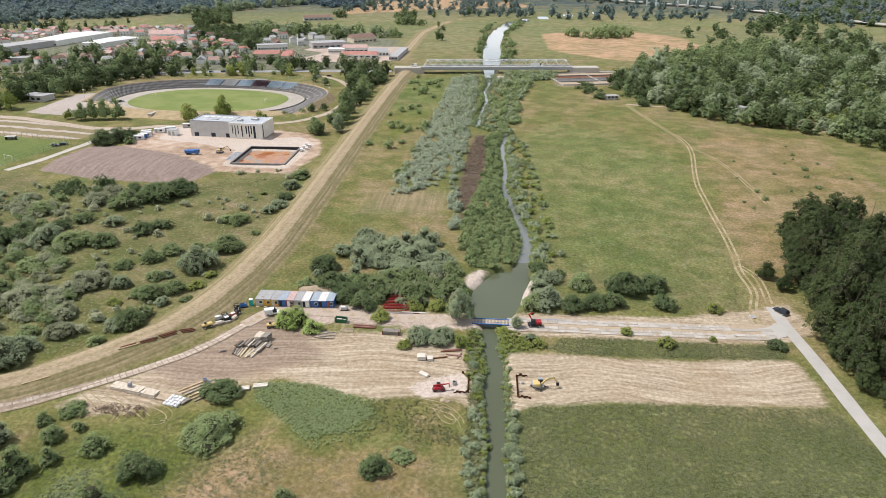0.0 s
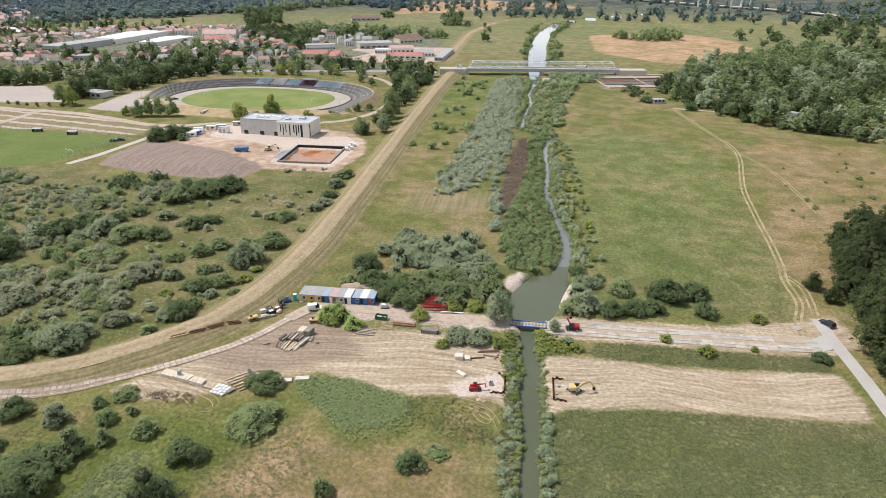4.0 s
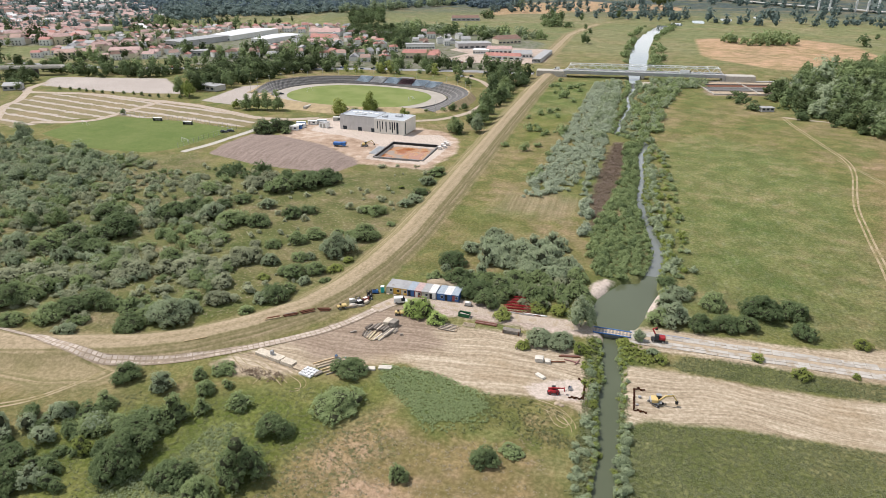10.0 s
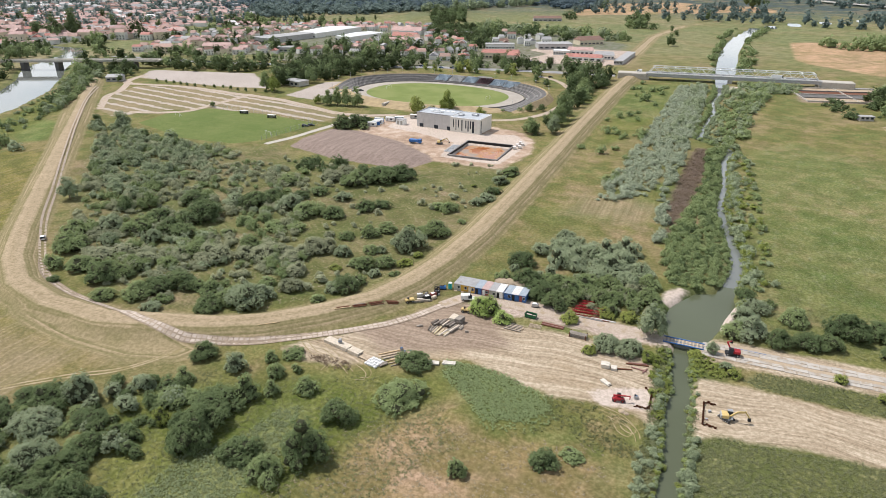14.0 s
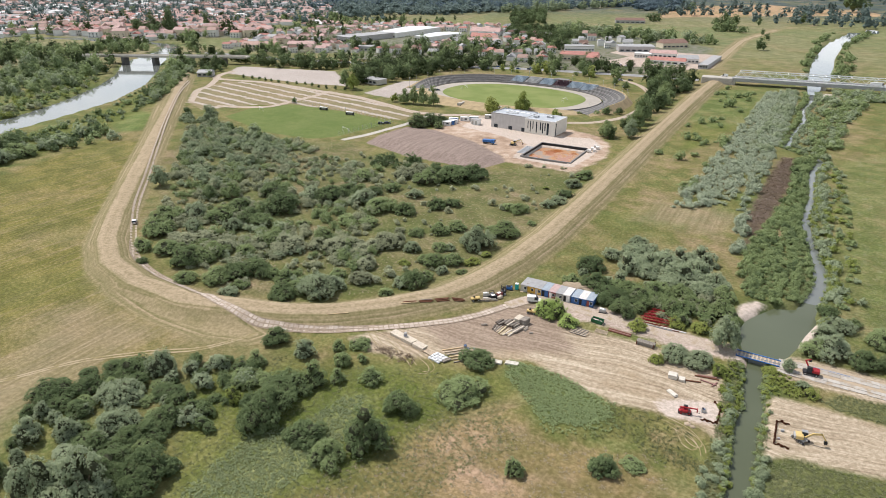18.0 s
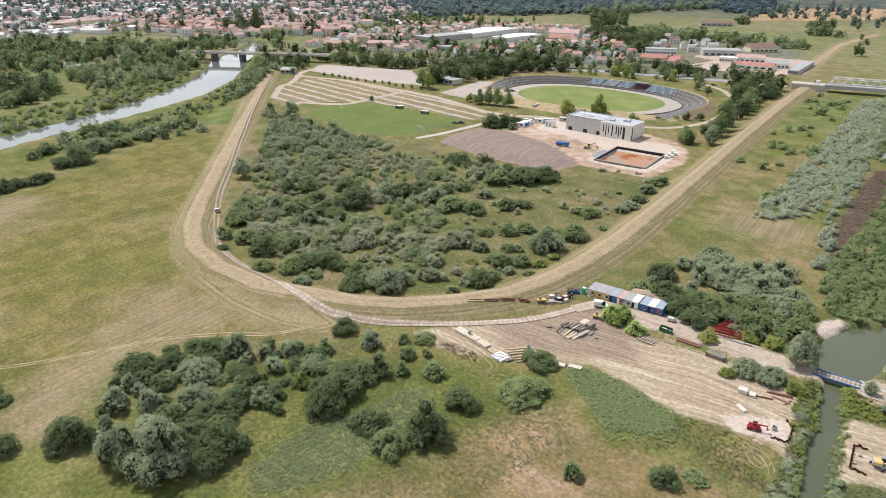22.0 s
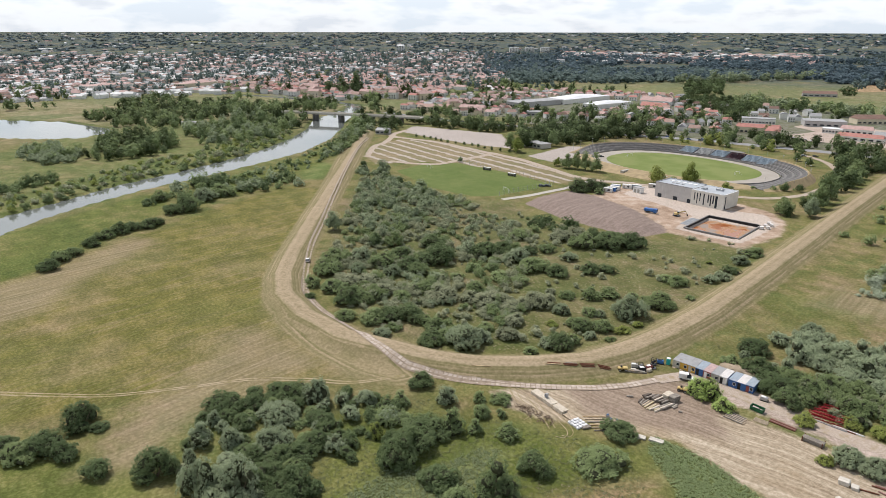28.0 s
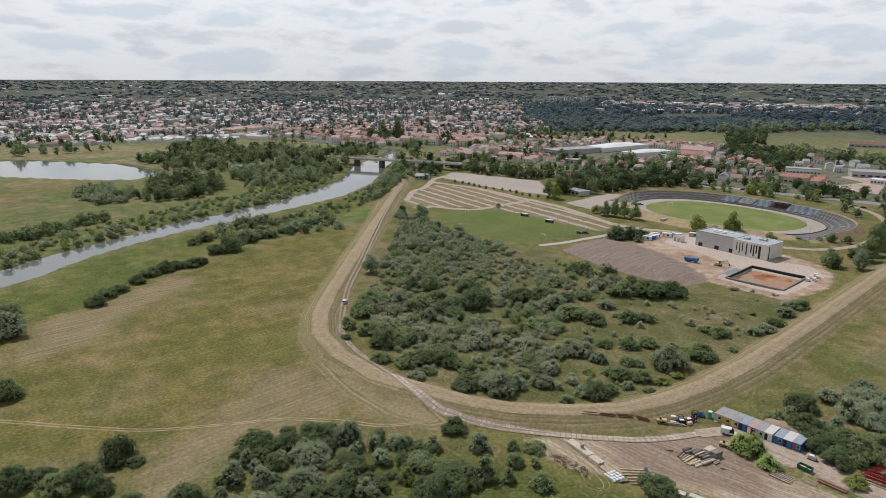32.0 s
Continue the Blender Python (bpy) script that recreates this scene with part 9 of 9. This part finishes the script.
for k in range(20):
    i = rc.randrange(6)
    t = rc.random()
    a, b = MAINROAD[i], MAINROAD[i + 1]
    mt, wd = rc.choice(CARMATS)
    an = math.degrees(math.atan2(b[1] - a[1], b[0] - a[0]))
    vehicle("car", a[0] + (b[0] - a[0]) * t, a[1] + (b[1] - a[1]) * t + rc.choice((-3.2, 3.2)), an, mt, "%s car on the main road" % wd, z=gz_at(a[0], a[1]) + 0.2, group="cars on the main road")
for k, (x, y) in enumerate(((-281, 470), (-277, 473), (-273, 477), (-284, 463), (-150, 600), (-142, 604))):
    mt, wd = CARMATS[k % 3]
    vehicle("car", x, y, 40, mt, "%s car parked beside the stadium" % wd, z=0.25)

for k in range(26):
    mt, wd = rc.choice(CARMATS)
    row = k % 2
    x, y = -206 + (k // 2) * 3.4 + rc.uniform(-0.3, 0.3), 682 + row * 9 + (k // 2) * 0.5
    if rc.random() > 0.15:
        vehicle("car", x, y, 96 + rc.uniform(-3, 3), mt, "%s car parked in a row at the trade yard" % wd, z=gz_at(x, y) + 0.15, group="cars at the trade yard")


# ---- reeds and grass ----
def blades(name, spots, tall, wide, per, mat, label, seed, lean=0.35):
    """Clumps of upright blades joined into one mesh."""
    rng = np.random.default_rng(seed)
    n = len(spots) * per
    base = np.repeat(spots[:, :2], per, 0) + rng.normal(0, wide * 0.8, (n, 2))
    z = height(base[:, 0], base[:, 1]) - 0.05
    a = rng.uniform(0, 2 * np.pi, n)
    h = tall * rng.uniform(0.25, 1.0, n)
    ln, w = wide * rng.uniform(0.9, 1.9, n), wide * rng.uniform(0.22, 0.5, n)
    rise, tip = rng.uniform(0.0, 1.0, n) * np.minimum(ln, tall * 1.1), rng.normal(0, 0.35, n) * w
    dx, dy = np.cos(a), np.sin(a)
    p0 = np.stack([base[:, 0] - dx * ln * 0.5, base[:, 1] - dy * ln * 0.5, z + h * 0.80], 1)
    p1 = np.stack([base[:, 0] + dy * w, base[:, 1] - dx * w, z + h + rise * 0.3 + tip], 1)
    p2 = np.stack([base[:, 0] + dx * ln * 0.6, base[:, 1] + dy * ln * 0.6, z + h + rise * 0.5], 1)
    p3 = np.stack([base[:, 0] - dy * w, base[:, 1] + dx * w, z + h + rise * 0.3 - tip], 1)
    v = np.stack([p0, p1, p2, p3], 1).reshape(-1, 3)
    f = np.arange(n * 4).reshape(-1, 4)
    return tagged(new(name, quick_mesh(name, v, f, mat)), label, "grass", kind="stuff")


def sown(poly, per_m2, seed, keep=0.3, gaps=0.0, scale=0.05, fade=None):
    xs, ys = [p[0] for p in poly], [p[1] for p in poly]
    rng = np.random.default_rng(seed)
    n = int((max(xs) - min(xs)) * (max(ys) - min(ys)) * per_m2)
    p = np.stack([rng.uniform(min(xs), max(xs), n), rng.uniform(min(ys), max(ys), n)], 1)
    p = p[(area_sd(p[:, 0], p[:, 1], poly) > rng.uniform(-0.6, 0.8, n)) & (wet_sd(p[:, 0], p[:, 1]) < -keep)]
    if fade:
        p = p[rng.uniform(0, 1, len(p)) < np.clip((fade[1] - p[:, 1]) / (fade[1] - fade[0]), 0, 1)]
    if gaps:
        p = np.array([q for q in p if noise.noise(Vector((q[0] * scale, q[1] * scale, seed))) > gaps - 1])
    return p


blades("reed_bed", sown([(9, 124), (15, 129.5), (36, 131.5), (57, 132.5), (84, 132.5), (88, 130), (91, 112), (88, 88), (9, 88)], 3.2, 1), 0.24, 0.17, 9, REED, "dense tall green reed bed", 1)
blades("reed_bed", sown(REED_STRIP, 3.6, 2), 0.24, 0.17, 9, REED, "strip of tall green reeds between road and mown ground", 2)
blades("reed_bed", sown(REED_WEST, 5.0, 3), 0.42, 0.21, 11, REED_FRESH, "patch of tall fresh green reeds", 3)
blades("reed_fringe", sown([(-55, 130), (-44, 121), (-37, 111), (-28, 113), (-21, 121), (-25, 130), (-32, 124)], 1.1, 33), 0.5, 0.22, 10, REED_FRESH, "thin fringe of green reeds round a reed patch", 33)
blades("rough_grass", sown([(-27, 130), (-16, 130.5), (-5, 128), (-8, 121), (-20, 118), (-32, 110), (-24, 119)], 1.4, 34), 0.3, 0.2, 8, GREENGRASS, "rough green grass beside reeds", 34)
blades("reed_bed", sown([(-24, 116), (-10, 121), (-1, 120), (-1, 110), (-8, 108), (-20, 110)], 2.2, 4, 0.3, 0.9), 0.37, 0.17, 9, REED, "patch of reeds beside the canal", 4)
blades("reed_bed", sown([(-1.8, 84), (1.9, 84), (1.9, 165), (-2.5, 165), (-1.5, 130)], 3.0, 5, 0.1), 0.38, 0.4, 3, REED, "reeds on the canal bank", 5)
blades("reed_bed", sown([(7.4, 84), (10.0, 84), (9.5, 132), (8.0, 150), (7.2, 165), (6.6, 165)], 3.0, 6, 0.1), 0.38, 0.4, 3, REED, "reeds on the canal bank", 6)
blades("reed_bed", sown(REED_SOUTH, 3.2, 7), 0.40, 0.20, 9, REED_PALE, "patch of grey-green reeds below shrubs", 7)
blades("meadow_grass", sown([(-140, 60), (-134, 88), (-118, 104), (-84, 114), (-58, 126), (-50, 116), (-40, 104), (-60, 60), (-80, 44), (-120, 44)], 1.1, 8), 0.14, 0.26, 5, GREENGRASS, "rank green meadow grass", 8)
blades("meadow_grass", sown(DRY_SOUTH, 0.4, 9), 0.12, 0.26, 5, DRYGRASS, "dry brown meadow grass", 9)
blades("meadow_grass", sown([(24, 176), (84, 180), (92, 215), (98, 262), (108, 330), (112, 400), (24, 400), (22, 220)], 0.9, 10, fade=(190, 300)), 0.14, 0.28, 4, GREENGRASS, "rank green meadow grass", 10)
blades("meadow_grass", sown([(-72, 186), (-52, 190), (-50, 232), (-20, 236), (-14, 300), (-20, 420), (-72, 420)], 0.6, 11, fade=(200, 300)), 0.14, 0.28, 4, GREENGRASS, "rank green meadow grass", 11)
blades("meadow_grass", sown(INNER, 0.2, 12), 0.12, 0.26, 5, DRYGRASS, "dry olive grass between the scrub", 12)

# ---- slabs, piece by piece ----
slab_bm = boxes((-1.46, 1.46, -0.72, 0.72, 0, 0.14), bevel=0.02)
slab_me = bpy.data.meshes.new("slab")
slab_bm.to_mesh(slab_me)
slab_bm.free()
slab_me.materials.append(SLAB)
slabs = thing("road_slabs", 0, 0, 0, 0, "two lanes of worn concrete slabs laid as a road", "road", kind="structure")
rs = random.Random(8)
for k in range(26):
    for lane, yy in enumerate((165.2, 166.8, 169.9, 171.4)):
        if lane == 3 and k > 21:
            continue
        o = part("slab", slab_me, None, slabs)
        x = 11 + k * 3.0
        o.matrix_local = pose(x + rs.uniform(-0.04, 0.04), yy + rs.uniform(-0.12, 0.12) - (x - 9) * 0.008, gz_at(x, yy) + 0.02, rs.uniform(-1, 1), rs.uniform(-1, 1), rs.uniform(-1.2, 1.2))
plate_bm = boxes((-0.64, 0.64, -0.55, 0.55, 0, 0.09), bevel=0.02)
plate_me = bpy.data.meshes.new("plate")
plate_bm.to_mesh(plate_me)
plate_bm.free()
plate_me.materials.append(PLATE)
plates = thing("track_plates", 0, 0, 0, 0, "two rows of worn concrete plates along the dike track", "road", kind="structure")
run = [Vector(p) for p in TRACK[2:17]]
count = 0
for a, b in zip(run[:-1], run[1:]):
    d = (b - a).normalized()
    side = Vector((-d.y, d.x))
    n = int((b - a).length / 1.44)
    for k in range(n):
        p = a + d * (k + 0.5) * (b - a).length / n
        for s in (-0.66, 0.66):
            if count > 295:
                break
            q = p + side * s
            tilt = Vector((gz_at(q.x - 0.7, q.y) - gz_at(q.x + 0.7, q.y), gz_at(q.x, q.y - 0.7) - gz_at(q.x, q.y + 0.7), 1.4)).normalized()
            o = part("plate", plate_me, None, plates)
            o.matrix_local = Matrix.Translation((q.x, q.y, gz_at(q.x, q.y) + 0.05)) @ Vector((0, 0, 1)).rotation_difference(tilt).to_matrix().to_4x4() @ pose(0, 0, 0, 0, 0, math.degrees(math.atan2(d.y, d.x)) + rs.uniform(-2, 2))
            count += 1

# heaps of cut branches
blades("brush_pile", sown([(-92, 121), (-84, 119), (-78, 120), (-80, 123), (-90, 124)], 1.6, 81), 0.5, 0.5, 3, DEADBRUSH, "brown pile of cut branches on dry grass", 81)
blades("brush_pile", sown([(-137, 54), (-131, 54), (-131, 60), (-136, 60)], 6.0, 82), 0.8, 0.5, 3, DEADBRUSH, "reddish pile of cut branches in the meadow", 82)
blades("dead_brush", sown(BROWN_STRIP, 1.6, 83), 0.18, 0.6, 3, DEADBRUSH, "reddish brown dead brush beside the brook", 83)


# ---- settling basins and sheds beyond the meadow ----
sb = thing("settling_basin", 70, 572, 0.05, 12, "old brown settling basins with low concrete walls", "basin")
for k in range(5):
    part("wall", boxes((0, 78, k * 15 - 0.3, k * 15 + 0.3, 0, 1.1)), (CONCRETE, TERRACE2)[k % 2], sb)
for sx in (0, 38, 77.4):
    part("wall", boxes((sx, sx + 0.6, 0.3, 59.7, 0, 1.0)), CONCRETE, sb)
for k in range(4):
    part("bed", boxes((0.7, 77.3, k * 15 + 0.4, k * 15 + 14.6, 0.1, 0.3)), (DIRT, TERRACE, RUST, DIRT)[k], sb, "dry brown bed of a basin")
works("garden_shed", 101, 516, 9, 5, 2.6, 15, WALLG, GREYROOF, "small grey shed in the meadow", True, 3)
works("garden_shed", 185, 477, 9, 6, 3.0, 25, WALLW, GREYROOF, "small pale shed at the wood's edge", True, 3)
